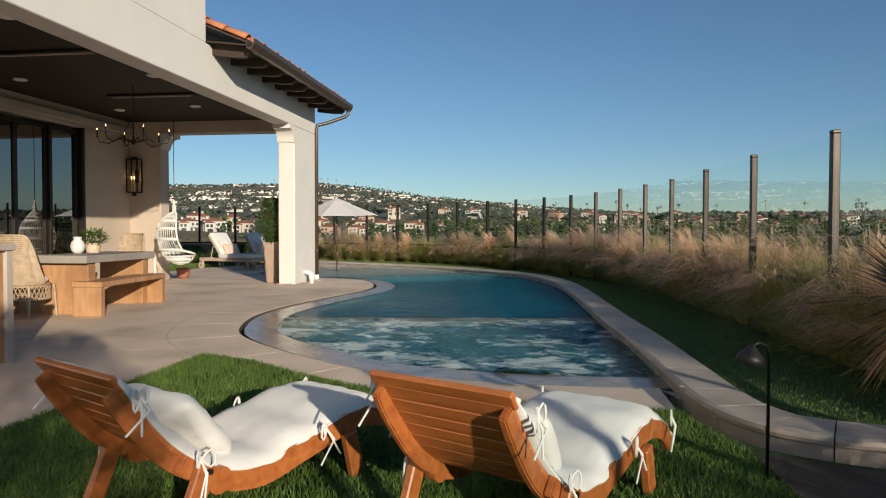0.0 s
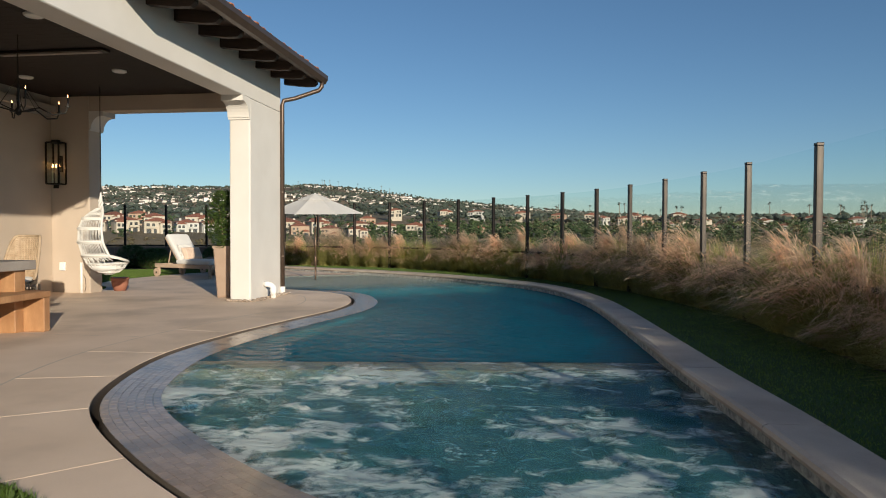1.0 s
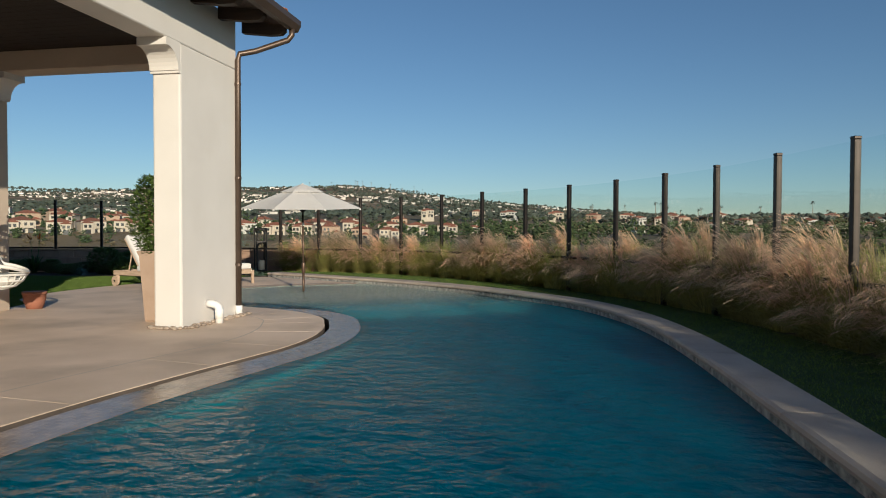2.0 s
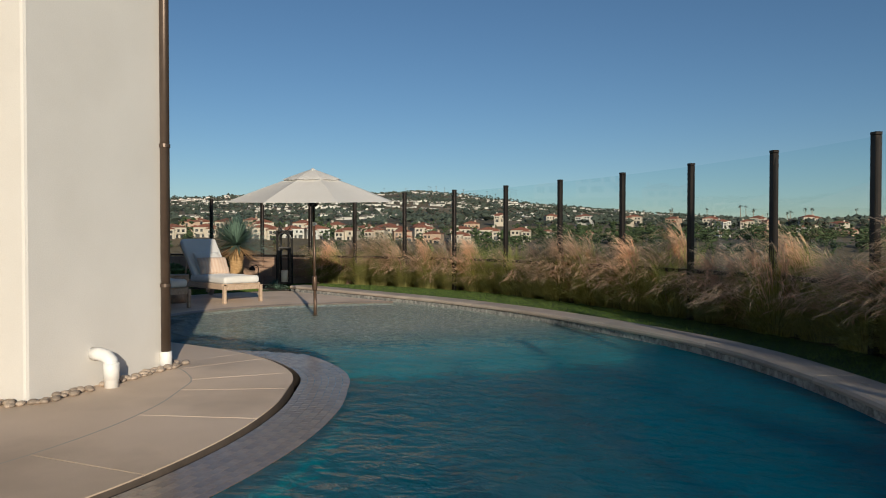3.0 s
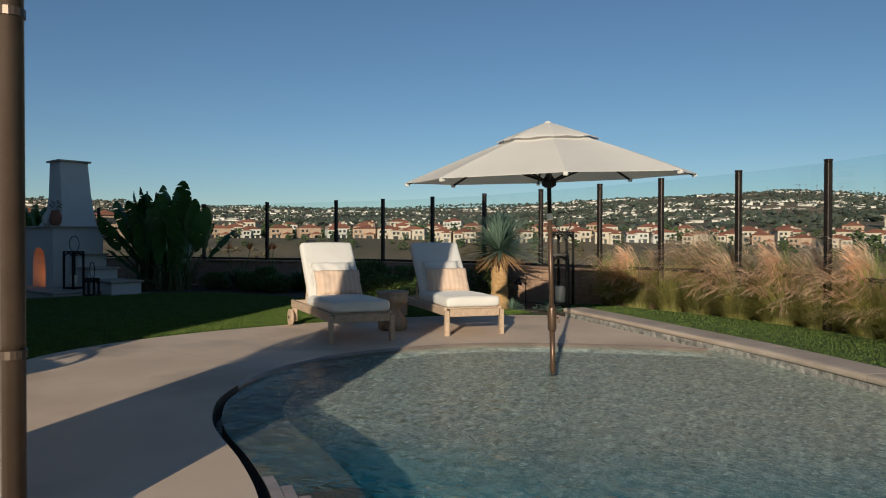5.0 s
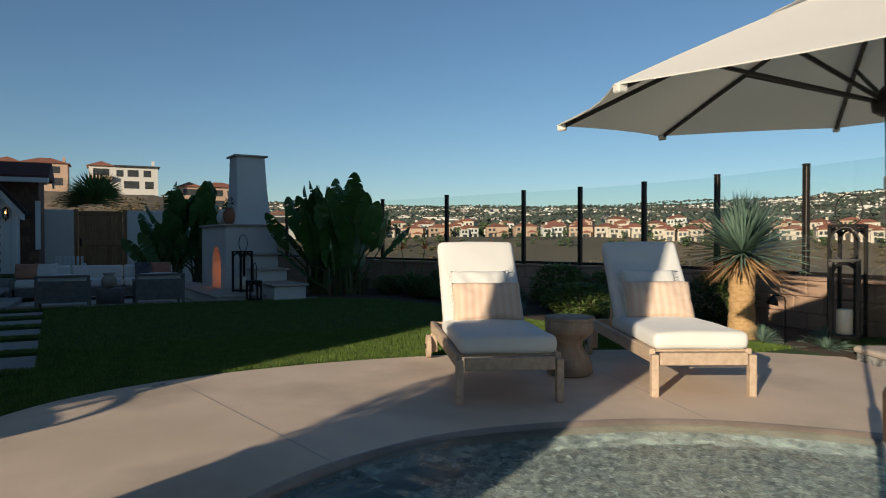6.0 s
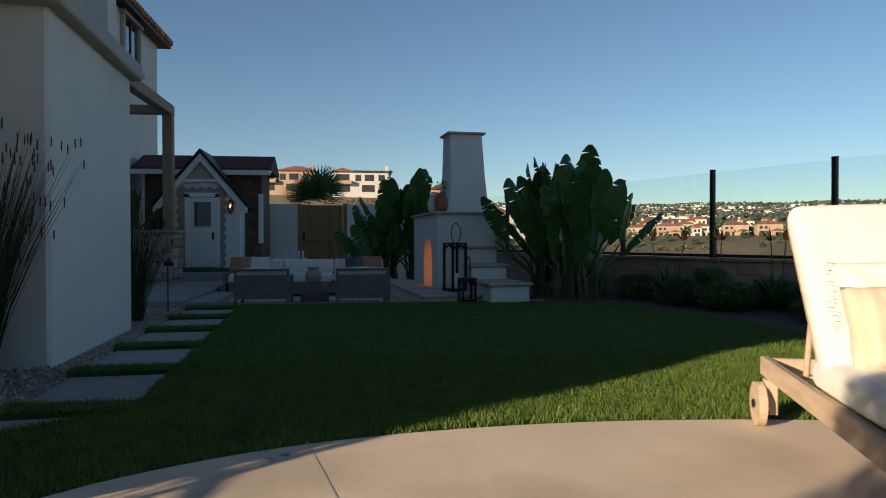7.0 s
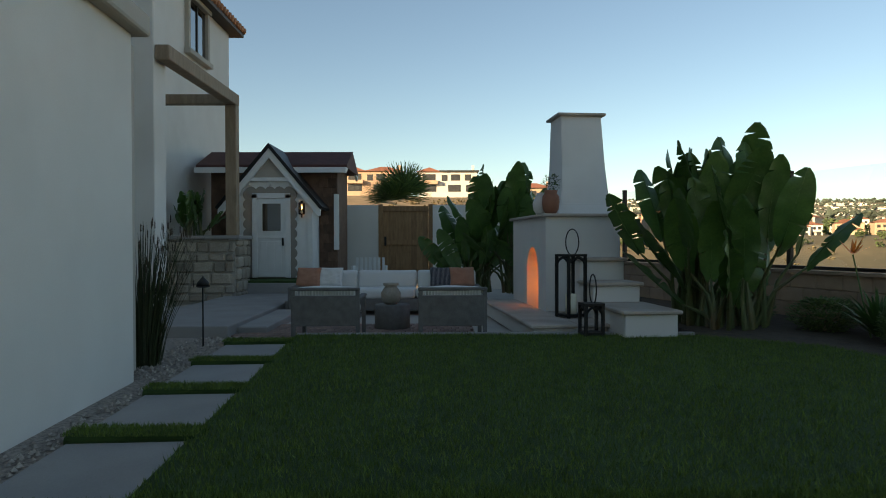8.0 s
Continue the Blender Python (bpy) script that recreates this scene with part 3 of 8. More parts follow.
# damp strip, darkened to hold the shade on the slot's deck side
structure(link_mesh("channel_liner", wall_strip([p for p in offset(POOL, -0.004) if p.y < 20.0], -0.3, -0.006), surface("damp_shaded_stone", (0.085, 0.068, 0.055), (0.13, 0.105, 0.085), 0.6, scale=6, fine=50, bump=0.1), True), "damp side of the overflow slot, darkened for its shade", "channel")
ledge = thing("pool_ledge", "wet grey mosaic tile ledge level with the water", "pool ledge")
ledge["kind"] = "structure"


def ledge_top(y):
    """The ledge sinks to the shallow shelf where the deck begins to slope into the water."""
    return -0.017 - 0.13 * smooth(18.4, 20.3, y)


for k in range(0, len(POOL) - 2, 2):
    if POOL[k].y > 20.4:
        break
    strip_piece("tile_bed", LIP[k:k + 3], INNER[k:k + 3], -0.30, ledge_top(POOL[k + 2].y) - 0.002, GROUT, ledge, 0.0)
# small tiles in seven rows, laid in running bond along the curve
run = [0.0]
for a, b in zip(POOL, POOL[1:]):
    run.append(run[-1] + (b - a).length)


def across(d, f):
    """A place d metres along the pool's edge and f of the way over the ledge."""
    k = min(max(int(np.searchsorted(run, d)) - 1, 0), len(POOL) - 2)
    t = (d - run[k]) / (run[k + 1] - run[k])
    return LIP[k].lerp(LIP[k + 1], t).lerp(INNER[k].lerp(INNER[k + 1], t), f)


rest_v, rest_f = [], []
d_end = run[max(k for k, p in enumerate(POOL) if p.y < 20.2)]
TILE_L, ROWS_N = 0.105, 7
for r in range(ROWS_N):
    d = -0.2 + (TILE_L / 2 if r % 2 else 0.0)
    while d + TILE_L < d_end:
        q = [across(d + 0.001, (r + 0.018) / ROWS_N), across(d + TILE_L - 0.001, (r + 0.018) / ROWS_N), across(d + TILE_L - 0.001, (r + 0.982) / ROWS_N), across(d + 0.001, (r + 0.982) / ROWS_N)]
        c = sum(q, Vector()) / 4
        zt = ledge_top(c.y)
        vs = [(p.x, p.y, zt - 0.02) for p in q] + [(*p.lerp(c, 0.02).xy, zt) for p in q]
        fs = [(4, 5, 6, 7), (0, 1, 5, 4), (1, 2, 6, 5), (2, 3, 7, 6), (3, 0, 4, 7)]
        if 14.3 < c.y < 17.9:
            me = bpy.data.meshes.new("tile")
            me.from_pydata([tuple(Vector(v) - c) for v in vs], [], fs)
            me.materials.append(LEDGE)
            ob = new("tile", me)
            ob.parent = ledge
            ob.location = c
        else:
            o = len(rest_v)
            rest_v += vs
            rest_f += [tuple(o + v for v in f) for f in fs]
        d += TILE_L
me = bpy.data.meshes.new("far_tiles")
me.from_pydata(rest_v, [], rest_f)
me.materials.append(LEDGE)
ob = new("far_tiles", me)
ob.parent = ledge
tagged(ob, kind="stuff")
# sloping wet edge where the deck runs down into the shallow shelf
beach = [k for k, p in enumerate(POOL) if p.y > 19.3 and p.x < -5.3]
bm = bmesh.new()
fade = [smooth(19.2, 21.3, p.y) for p in POOL]
lines = [([p.lerp(q, w) for p, q, w in zip(offset(POOL, d0), offset(POOL, d1), fade)], z) for d0, d1, z in ((0.02, 0.02, 0.0012), (-0.004, -0.004, 0.001), (-0.005, -0.07, -0.036), (-0.006, -0.15, -0.075), (-0.007, -0.34, -0.156))]
rows = [[bm.verts.new((q[k].x, q[k].y, z)) for q, z in lines] for k in beach]
for a, b in zip(rows, rows[1:]):
    for k in range(4):
        f = bm.faces.new((a[k], a[k + 1], b[k + 1], b[k]))
        f.smooth = True
        f.material_index = 1 if k == 3 else 0
bmesh.ops.recalc_face_normals(bm, faces=bm.faces)
pool_edge = link_mesh("pool_edge", bm, WETSTONE)
pool_edge.data.materials.append(SHELF)
structure(pool_edge, "wet tan concrete edge sloping into the shallow water", "pool edge")
# the submerged wall between spa and pool
spa_wall = thing("spa_wall", "tan stone dividing wall just under the water", "spa wall")
spa_wall["kind"] = "structure"
A, B = Vector((-3.55, 10.68, 0)), Vector((0.80, 11.25, 0))
side = (B - A).normalized().cross(Vector((0, 0, 1))) * -0.36
for k in range(12):
    a, b = A.lerp(B, k / 12), A.lerp(B, (k + 1) / 12)
    strip_piece("tile", [a, b], [a + side, b + side], -1.2, -0.021, WEIR, spa_wall, 0.002)

# water
lip = [(p.x, p.y) for p in LIP]
k_spa = next(i for i, p in enumerate(LIP) if p.y > 11.0)
c_pool = [(p.x, p.y) for p in offset(CURB_POOL, -0.125) if p.x > -5.5]
k_c = next(i for i, p in enumerate(c_pool) if p[1] > 11.6)
mid = [(LIP[k_spa].x, LIP[k_spa].y), (c_pool[k_c][0], c_pool[k_c][1])]


def sheet(poly, z):
    bm = bmesh.new()
    vs = [bm.verts.new((*p, z)) for p in poly]
    for t in geometry.tessellate_polygon([[Vector((*p, 0)) for p in poly]]):
        bm.faces.new([vs[i] for i in t])
    bm.normal_update()
    bmesh.ops.reverse_faces(bm, faces=[f for f in bm.faces if f.normal.z < 0])
    return bm


spa_poly = lip[:k_spa + 1] + list(reversed(c_pool[:k_c + 1]))
pool_poly = lip[k_spa:] + list(reversed(c_pool[k_c:]))
structure(link_mesh("water", sheet(pool_poly, WATER_Z), WATER), "clear blue-green pool water with light ripples and painted depth tint", "water").visible_shadow = False


def inside(x, y, poly):
    r = False
    for (x0, y0), (x1, y1) in zip(poly, poly[1:] + poly[:1]):
        if (y0 > y) != (y1 > y) and x < (x1 - x0) * (y - y0) / (y1 - y0) + x0:
            r = not r
    return r


bm = sheet(spa_poly, WATER_Z)
spa_in = [(p.x, p.y) for p in INNER[:k_spa]] + [(0.8, 11.3), (0.75, 9.0), (0.8, 7.9)]
nx, ny, st = 80, 66, 0.06
gv = {}
for i in range(nx):
    for j in range(ny):
        x, y = -3.9 + i * st, 7.5 + j * st
        if inside(x, y, spa_in):
            n1 = noise.fractal(Vector((x * 2.2, y * 2.6, 3)), 0.6, 2.1, 4)
            gv[i, j] = bm.verts.new((x, y, WATER_Z - 0.004 + 0.045 * n1))
for (i, j) in list(gv):
    if all(q in gv for q in ((i + 1, j), (i, j + 1), (i + 1, j + 1))):
        f = bm.faces.new((gv[i, j], gv[i + 1, j], gv[i + 1, j + 1], gv[i, j + 1]))
        f.smooth = True
structure(link_mesh("water", bm, SPA_WATER), "foaming white spa water churned by jets", "water").visible_shadow = False

# coping: curved stones on the pool's outer side
coping = thing("coping", "raised sandstone coping curving along the pool", "coping")
coping["kind"] = "structure"


def coping_stone(inner, outer, z0, z1):
    bm = bmesh.new()
    g = 0.004
    def cut(L):
        return [L[0] + (L[1] - L[0]).normalized() * g] + list(L[1:-1]) + [L[-1] + (L[-2] - L[-1]).normalized() * g]
    inner, outer = cut(inner), cut(outer)
    prof = [(0.04, z0), (0.0, z1 - 0.065), (-0.02, z1 - 0.055), (-0.026, z1 - 0.033), (-0.018, z1 - 0.010), (0.01, z1)]
    rows = []
    for p, q in zip(inner, outer):
        d = (q - p).normalized()
        ring = [bm.verts.new((*(p + d * u).xy, v)) for u, v in prof]
        ring += [bm.verts.new((*(q - d * 0.015).xy, z1)), bm.verts.new((*q.xy, z1 - 0.015)), bm.verts.new((*q.xy, z0))]
        rows.append(ring)
    m = len(rows[0])
    for a, b in zip(rows, rows[1:]):
        for k in range(m):
            bm.faces.new((a[k], a[(k + 1) % m], b[(k + 1) % m], b[k]))
    bm.faces.new(list(reversed(rows[0])))
    bm.faces.new(rows[-1])
    bmesh.ops.recalc_face_normals(bm, faces=bm.faces)
    return bm


CURB_IN = [p.lerp(q, 0.24) for p, q in zip(CURB, CURB_OUT)]
for k in range(0, len(CURB) - 1, 5):
    e = min(k + 6, len(CURB))
    part("coping_stone", coping_stone(CURB_IN[k:e], CURB_OUT[k:e], 0.04 if CURB[k].y > 7.0 else -0.25, 0.11), COPING, coping)

# ------------------------------------------------------------------ fence on a low block wall
fence = thing("glass_fence", "frameless glass fence panels between dark bronze posts", "fence")
post_bm = bmesh.new()
box(post_bm, -0.035, 0.035, -0.035, 0.035, 0.0, FENCE_TOP - 0.02, 0.006)
box(post_bm, -0.037, 0.037, -0.037, 0.037, FENCE_TOP - 0.02, FENCE_TOP + 0.01, 0.005)
post0 = None
for k, (x, y) in enumerate(POSTS):
    q = Vector(POSTS[min(k + 1, len(POSTS) - 1)]) - Vector(POSTS[max(k - 1, 0)])
    if post0 is None:
        post0 = part("post", post_bm, BRONZE, fence)
        ob = post0
    else:
        ob = new("post", post0.data)
        ob.parent = fence
    ob.matrix_basis = pose(x, y, 0, 0, 0, math.degrees(math.atan2(q.y, q.x)))
for a, b in zip(POSTS, POSTS[1:]):
    a, b = Vector((*a, 0)), Vector((*b, 0))
    L = (b - a).length - 0.11
    bm = bmesh.new()
    zb = 0.72
    bm.faces.new([bm.verts.new((s * L / 2, 0, z)) for s, z in ((1, zb), (-1, zb), (-1, FENCE_TOP - 0.03), (1, FENCE_TOP - 0.03))])
    ob = part("glass_pane", bm, GLASS, fence)
    ob.matrix_basis = Matrix.Translation((a + b) / 2) @ pose(0, 0, 0, 0, 0, math.degrees(math.atan2((b - a).y, (b - a).x)))
    bm = one_box(-L / 2, L / 2, -0.025, 0.025, zb - 0.05, zb, bevel=0.004)
    ob = part("bottom_rail", bm, BRONZE, fence)
    ob.matrix_basis = Matrix.Translation((a + b) / 2) @ pose(0, 0, 0, 0, 0, math.degrees(math.atan2((b - a).y, (b - a).x)))

block_wall = thing("block_wall", "low tan split-face block wall under the fence", "wall")
block_wall["kind"] = "structure"
blk = one_box(-0.2, 0.2, -0.1, 0.1, 0.0, 0.2, bevel=0.008)
b0 = None
WALL_LINE = [Vector((*p, 0)) for p in POSTS]
WALL_LINE = [o if k < 23 else p for k, (o, p) in enumerate(zip(offset(WALL_LINE, -0.42), WALL_LINE))]
for a, b in zip(WALL_LINE[4:], WALL_LINE[5:]):
    d = b - a
    n = max(1, round(d.length / 0.42))
    ang = math.degrees(math.atan2(d.y, d.x))
    for c in range(3):
        for k in range(n):
            p = a.lerp(b, (k + (0.5 if c % 2 else 0.0) + 0.25) / n)
            if b0 is None:
                ob = b0 = part("block", blk, BLOCK, block_wall)
            else:
                ob = new("block", b0.data)
                ob.parent = block_wall
            ob.matrix_basis = pose(p.x, p.y, c * 0.206, 0, 0, ang) @ Matrix.Diagonal((d.length / n / 0.406, 1, 1, 1))
cap = link_mesh("wall_cap", slab([(p.x, p.y) for p in offset(FENCE_LINE[92:], 0.13)] + [(p.x, p.y) for p in reversed(offset(FENCE_LINE[92:], -0.13))], 0.618, 0.66), BLOCK)
structure(cap, "flat tan cap along the block wall", "wall cap")

# ------------------------------------------------------------------ house: loggia corner
built_before = set(bpy.data.objects)
def wall(name, label, *dims, material=STUCCO, bevel=0.012):
    return structure(link_mesh(name, one_box(*dims, bevel=bevel), material), label, "wall")


FX, IX = -5.0, -5.37                 # outer and inner face of the pool-side wall
structure(link_mesh("column_corner", one_box(IX, FX, 16.0, 17.37, -0.1, 3.42, bevel=0.025, segments=2), STUCCO), "white stucco corner pier of the covered patio", "column")
structure(link_mesh("column_near", one_box(IX, FX, 3.4, 4.6, -0.1, 3.42, bevel=0.025, segments=2), STUCCO), "white stucco pier of the covered patio", "column")
wall("wall_pool_side", "white stucco beam wall over the patio opening", IX, FX, -4.0, 17.37, 3.42, 4.12)
wall("wall_tower", "tall white stucco upper wall above the patio", -9.4, FX - 0.003, -4.0, 12.1, 4.12, 8.2)
wall("wall_far_beam", "white stucco beam over the end opening, toned beige for shade", -8.62, IX, 16.95, 17.3, 3.44, 4.12, material=SHADED_BEIGE)
wall("wall_end_pier", "stucco pier with a wall lantern, toned beige for shade", -9.9, -8.62, 16.93, 17.3, -0.1, 4.12, material=SHADED_BEIGE)


def corbel(m, name="corbel"):
    """A stepped and scooped corbel: out along -y of its own frame, 0.36 wide."""
    prof = [(0.0, 0.0), (0.0, -0.36), (-0.03, -0.36), (-0.03, -0.33), (-0.045, -0.33)]
    prof += [(-0.045 - 0.21 * (1 - math.cos(t)), -0.33 + 0.24 * math.sin(t)) for t in [math.pi / 2 * i / 8 for i in range(1, 9)]]
    prof += [(-0.29, -0.09), (-0.29, -0.0)]
    bm = prism(prof, "x", -0.19, 0.19)
    ob = link_mesh(name, bm, STUCCO)
    ob.matrix_basis = m
    return structure(ob, "white stucco scooped corbel under the beam", "corbel")


corbel(pose(-5.185, 16.0, 3.42))
corbel(pose(IX, 17.12, 3.44, 0, 0, -90))
corbel(pose(-8.62, 17.12, 3.44, 0, 0, 90))

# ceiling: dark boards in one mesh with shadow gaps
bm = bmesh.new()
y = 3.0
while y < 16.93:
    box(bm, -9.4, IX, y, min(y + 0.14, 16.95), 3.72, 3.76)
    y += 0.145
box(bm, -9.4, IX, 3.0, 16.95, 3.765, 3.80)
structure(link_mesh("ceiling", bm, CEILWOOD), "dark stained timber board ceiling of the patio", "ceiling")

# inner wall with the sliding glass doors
# taupe trim colour here puts the shade above the doors into the wall
wall("wall_inner_top", "stucco wall above the sliding doors, toned taupe for shade", -9.75, -9.4, 3.0, 16.93, 3.34, 4.12, material=STUCCO_TRIM)
wall("wall_inner_end", "stucco wall beside the sliding doors, toned beige for shade", -9.75, -9.4, 15.3, 16.93, -0.1, 3.34, material=SHADED_BEIGE)
wall("wall_inner_near", "stucco wall beside the sliding doors, toned beige for shade", -9.75, -9.4, 3.0, 6.0, -0.1, 3.34, material=SHADED_BEIGE)
structure(link_mesh("trim", one_box(-9.4, -9.3, 3.0, 16.93, 3.42, 3.56, bevel=0.01), STUCCO_TRIM), "taupe moulding above the doors", "trim")
wall("wall_room_back", "plain inner wall of the dark room", -13.0, -12.8, 3.0, 16.6, -0.1, 4.1, material=STUCCO_TRIM)
wall("wall_room_end", "plain inner wall of the dark room", -13.0, -9.75, 16.3, 16.6, -0.1, 4.1, material=STUCCO_TRIM)
wall("wall_room_near", "plain inner wall of the dark room", -13.0, -9.75, 2.8, 3.0, -0.1, 4.1, material=STUCCO_TRIM)
wall("ceiling_room", "plain ceiling of the dark room", -13.0, -9.75, 2.8, 16.6, 4.12, 4.3, material=STUCCO_TRIM)
structure(link_mesh("floor", one_box(-13.0, -9.6, 2.8, 16.6, -0.16, -0.01), DARKWOOD), "dark timber floor inside the room", "floor")
for k in range(11):
    y0 = 5.72 + k * 0.865
    door = thing("sliding_door", "tall sliding glass door in a dark bronze frame", "door", pose(-9.55 - 0.05 * (k % 2), y0, 0), "sliding doors")
    for nm, d in (("door_stile", (0, 0.06, 0, 0.08, 0.0, 3.3)), ("door_stile", (0, 0.06, 0.785, 0.865, 0.0, 3.3)), ("top_rail", (0, 0.06, 0.08, 0.785, 3.2, 3.3)), ("bottom_rail", (0, 0.06, 0.08, 0.785, 0.0, 0.12))):
        part(nm, one_box(*d, bevel=0.004), BRONZE, door)
    bm = bmesh.new()
    bm.faces.new([bm.verts.new((0.03, yy, zz)) for yy, zz in ((0.08, 0.12), (0.785, 0.12), (0.785, 3.2), (0.08, 3.2))])
    part("glass_pane", bm, WINDOW, door)
structure(link_mesh("door_frame", one_box(-9.66, -9.38, 15.24, 15.3, 0, 3.34, bevel=0.004), BRONZE), "dark bronze door jamb", "frame")

# roof over the loggia: tiles, rafter tails, gutter, downspout
roof = thing("roof", "terracotta barrel tile roof with dark rafter tails", "roof")
roof["kind"] = "structure"
SL = 0.42
EX, EZ, RY0, RY1 = -4.34, 4.10, 12.12, 17.74
prof = [(EX, EZ), (EX, EZ + 0.03), (-9.9, EZ + 0.03 + (EX + 9.9) * SL), (-9.9, EZ + (EX + 9.9) * SL)]
part("roof_deck", prism(prof, "y", RY0, RY1), DARKWOOD, roof)


def tile_mesh(up=True):
    bm = bmesh.new()
    ring = []
    for zz, r in ((0.0, 0.105), (0.42, 0.085)):
        row = []
        for rr in (r, r - 0.014):
            row.append([bm.verts.new((-zz, rr * math.cos(math.pi * k / 8), rr * math.sin(math.pi * k / 8) * (1 if up else -1))) for k in range(9)])
        ring.append(row)
    for k in range(8):
        bm.faces.new((ring[0][0][k], ring[0][0][k + 1], ring[1][0][k + 1], ring[1][0][k]))
        bm.faces.new((ring[0][1][k + 1], ring[0][1][k], ring[1][1][k], ring[1][1][k + 1]))
        bm.faces.new((ring[0][0][k + 1], ring[0][0][k], ring[0][1][k], ring[0][1][k + 1]))
        bm.faces.new((ring[1][0][k], ring[1][0][k + 1], ring[1][1][k + 1], ring[1][1][k]))
    for k in (0, 8):
        bm.faces.new((ring[0][0][k], ring[1][0][k], ring[1][1][k], ring[0][1][k]))
    bmesh.ops.recalc_face_normals(bm, faces=bm.faces)
    return bm


cap0 = part("roof_tile", tile_mesh(True), TILE, roof, smooth=True)
pan0 = part("roof_tile", tile_mesh(False), TILE, roof, smooth=True)
rng = random.Random(4)
first = True
tilt = math.degrees(math.atan(SL))
for row in range(4):
    for c in range(20):
        y = RY0 + 0.12 + c * 0.277
        x = EX - 0.02 - row * 0.36
        z = EZ + 0.02 + (EX - x) * SL
        for base, dy, dz in ((cap0, 0.0, 0.045), (pan0, 0.138, 0.085)):
            if first:
                ob = base
            else:
                ob = new("roof_tile", base.data)
                ob.parent = roof
            ob.matrix_basis = pose(x + rng.uniform(-0.02, 0.02), y + dy, z + dz, 0, tilt, rng.uniform(-1.5, 1.5))
        first = False
bm = bmesh.new()
for c in range(40):
    y = RY0 + 0.12 + c * 0.1385
    x0, x1 = EX - 1.4, -9.8
    tube(bm, (x0, y, EZ + 0.13 + (EX - x0) * SL), (x1, y, EZ + 0.13 + (EX - x1) * SL), 0.085, n=8)
tagged(part("upper_tile_rows", bm, TILE, roof, smooth=True), kind="stuff")
for k in range(9):
    y = 12.35 + k * 0.655
    pr = [(-5.0, 3.98), (-5.0, 4.14), (-4.36, 4.06), (-4.36, 3.98), (-4.42, 3.93), (-4.60, 3.93)]
    bmr = prism([(u, v) for u, v in pr], "y", y - 0.05, y + 0.05)
    part("rafter_tail", bmr, DARKWOOD, roof)
part("soffit_board", prism([(-5.0, 4.14), (-5.0, 4.16), (EX, 4.08), (EX, 4.06)], "y", RY0, RY1), DARKWOOD, roof)
gutter = thing("gutter", "dark brown metal gutter with a bent downspout", "gutter")
pr = [(EX, 4.02), (EX, 4.16), (EX + 0.012, 4.16), (EX + 0.012, 4.03), (EX + 0.08, 4.03), (EX + 0.115, 4.10), (EX + 0.115, 4.16), (EX + 0.135, 4.165), (EX + 0.135, 4.09), (EX + 0.09, 4.01), (EX + 0.02, 4.0)]
part("trough", prism(pr, "y", RY0 - 0.02, RY1 + 0.03), GUTTER, gutter)
bm = bmesh.new()
sweep(bm, [(EX + 0.06, 17.62, 4.02), (EX + 0.06, 17.62, 3.93), (EX + 0.01, 17.6, 3.86), (-4.75, 17.46, 3.69), (-4.935, 17.35, 3.63), (-4.955, 17.335, 3.54), (-4.955, 17.335, 0.14)], 0.04, 12)
part("downspout", bm, GUTTER, gutter, smooth=True)
bm = bmesh.new()
lathe(bm, [(0.05, 0), (0.05, 0.14), (0.046, 0.145)], 16, (-4.955, 17.335, 0))
part("drain_collar", bm, PVC, gutter, "white plastic drain collar", True)
for z in (3.2, 1.9, 0.7):
    bm = bmesh.new()
    lathe(bm, [(0.046, 0), (0.046, 0.03)], 16, (-4.955, 17.335, z))
    part("strap", bm, GUTTER, gutter)

# white drain pipe on the pier's face
pipe = thing("drain_pipe", "white plastic elbow drain pipe beside the pier", "pipe")
bm = bmesh.new()
sweep(bm, [(-5.0, 16.58, 0.245), (-4.93, 16.58, 0.245), (-4.87, 16.58, 0.23), (-4.835, 16.58, 0.2), (-4.83, 16.58, 0.15), (-4.83, 16.58, 0.0)], 0.05, 14)
part("elbow", bm, PVC, pipe, smooth=True)
bm = bmesh.new()
lathe(bm, [(0.056, 0.0), (0.056, 0.12), (0.05, 0.125)], 16, (-4.83, 16.58, 0.06))
part("socket", bm, PVC, pipe, smooth=True)

stub = thing("drain_pipe", "thin white plastic standpipe at the foot of the pier", "pipe")
bm = bmesh.new()
sweep(bm, [(-8.77, 16.89, 0.0), (-8.77, 16.89, 0.58)], 0.024, 10)
part("standpipe", bm, PVC, stub, smooth=True)
bm = bmesh.new()
sweep(bm, [(-8.72, 16.91, 0.02), (-8.69, 16.905, 0.12), (-8.71, 16.915, 0.28), (-8.745, 16.91, 0.34)], 0.006, 6)
part("cable", bm, GUTTER, stub, "thin loose cable beside the pipe")
outlet = thing("wall_outlet", "pale weatherproof outlet cover on the pier", "outlet")
part("cover", one_box(-9.24, -9.12, 16.895, 16.932, 0.42, 0.58, bevel=0.008), PVC, outlet)
part("lid", one_box(-9.22, -9.14, 16.88, 16.896, 0.45, 0.55, bevel=0.005), PVC, outlet)

# the whole covered patio, set in its place by the pool
LOGGIA = Matrix.Translation((-0.13, 0.11, 0))
for ob in set(bpy.data.objects) - built_before:
    if ob.parent is None:
        ob.matrix_basis = LOGGIA @ ob.matrix_basis

# ------------------------------------------------------------------ house: wing and tall rear part
WING = pose(-12.5, 17.37, 0, 0, 0, 3.5)
wall("wall_wing", "white stucco garden wing wall", -2.42, 0.0, -3.0, 0.0, -0.2, 2.76, bevel=0.03).matrix_basis = WING
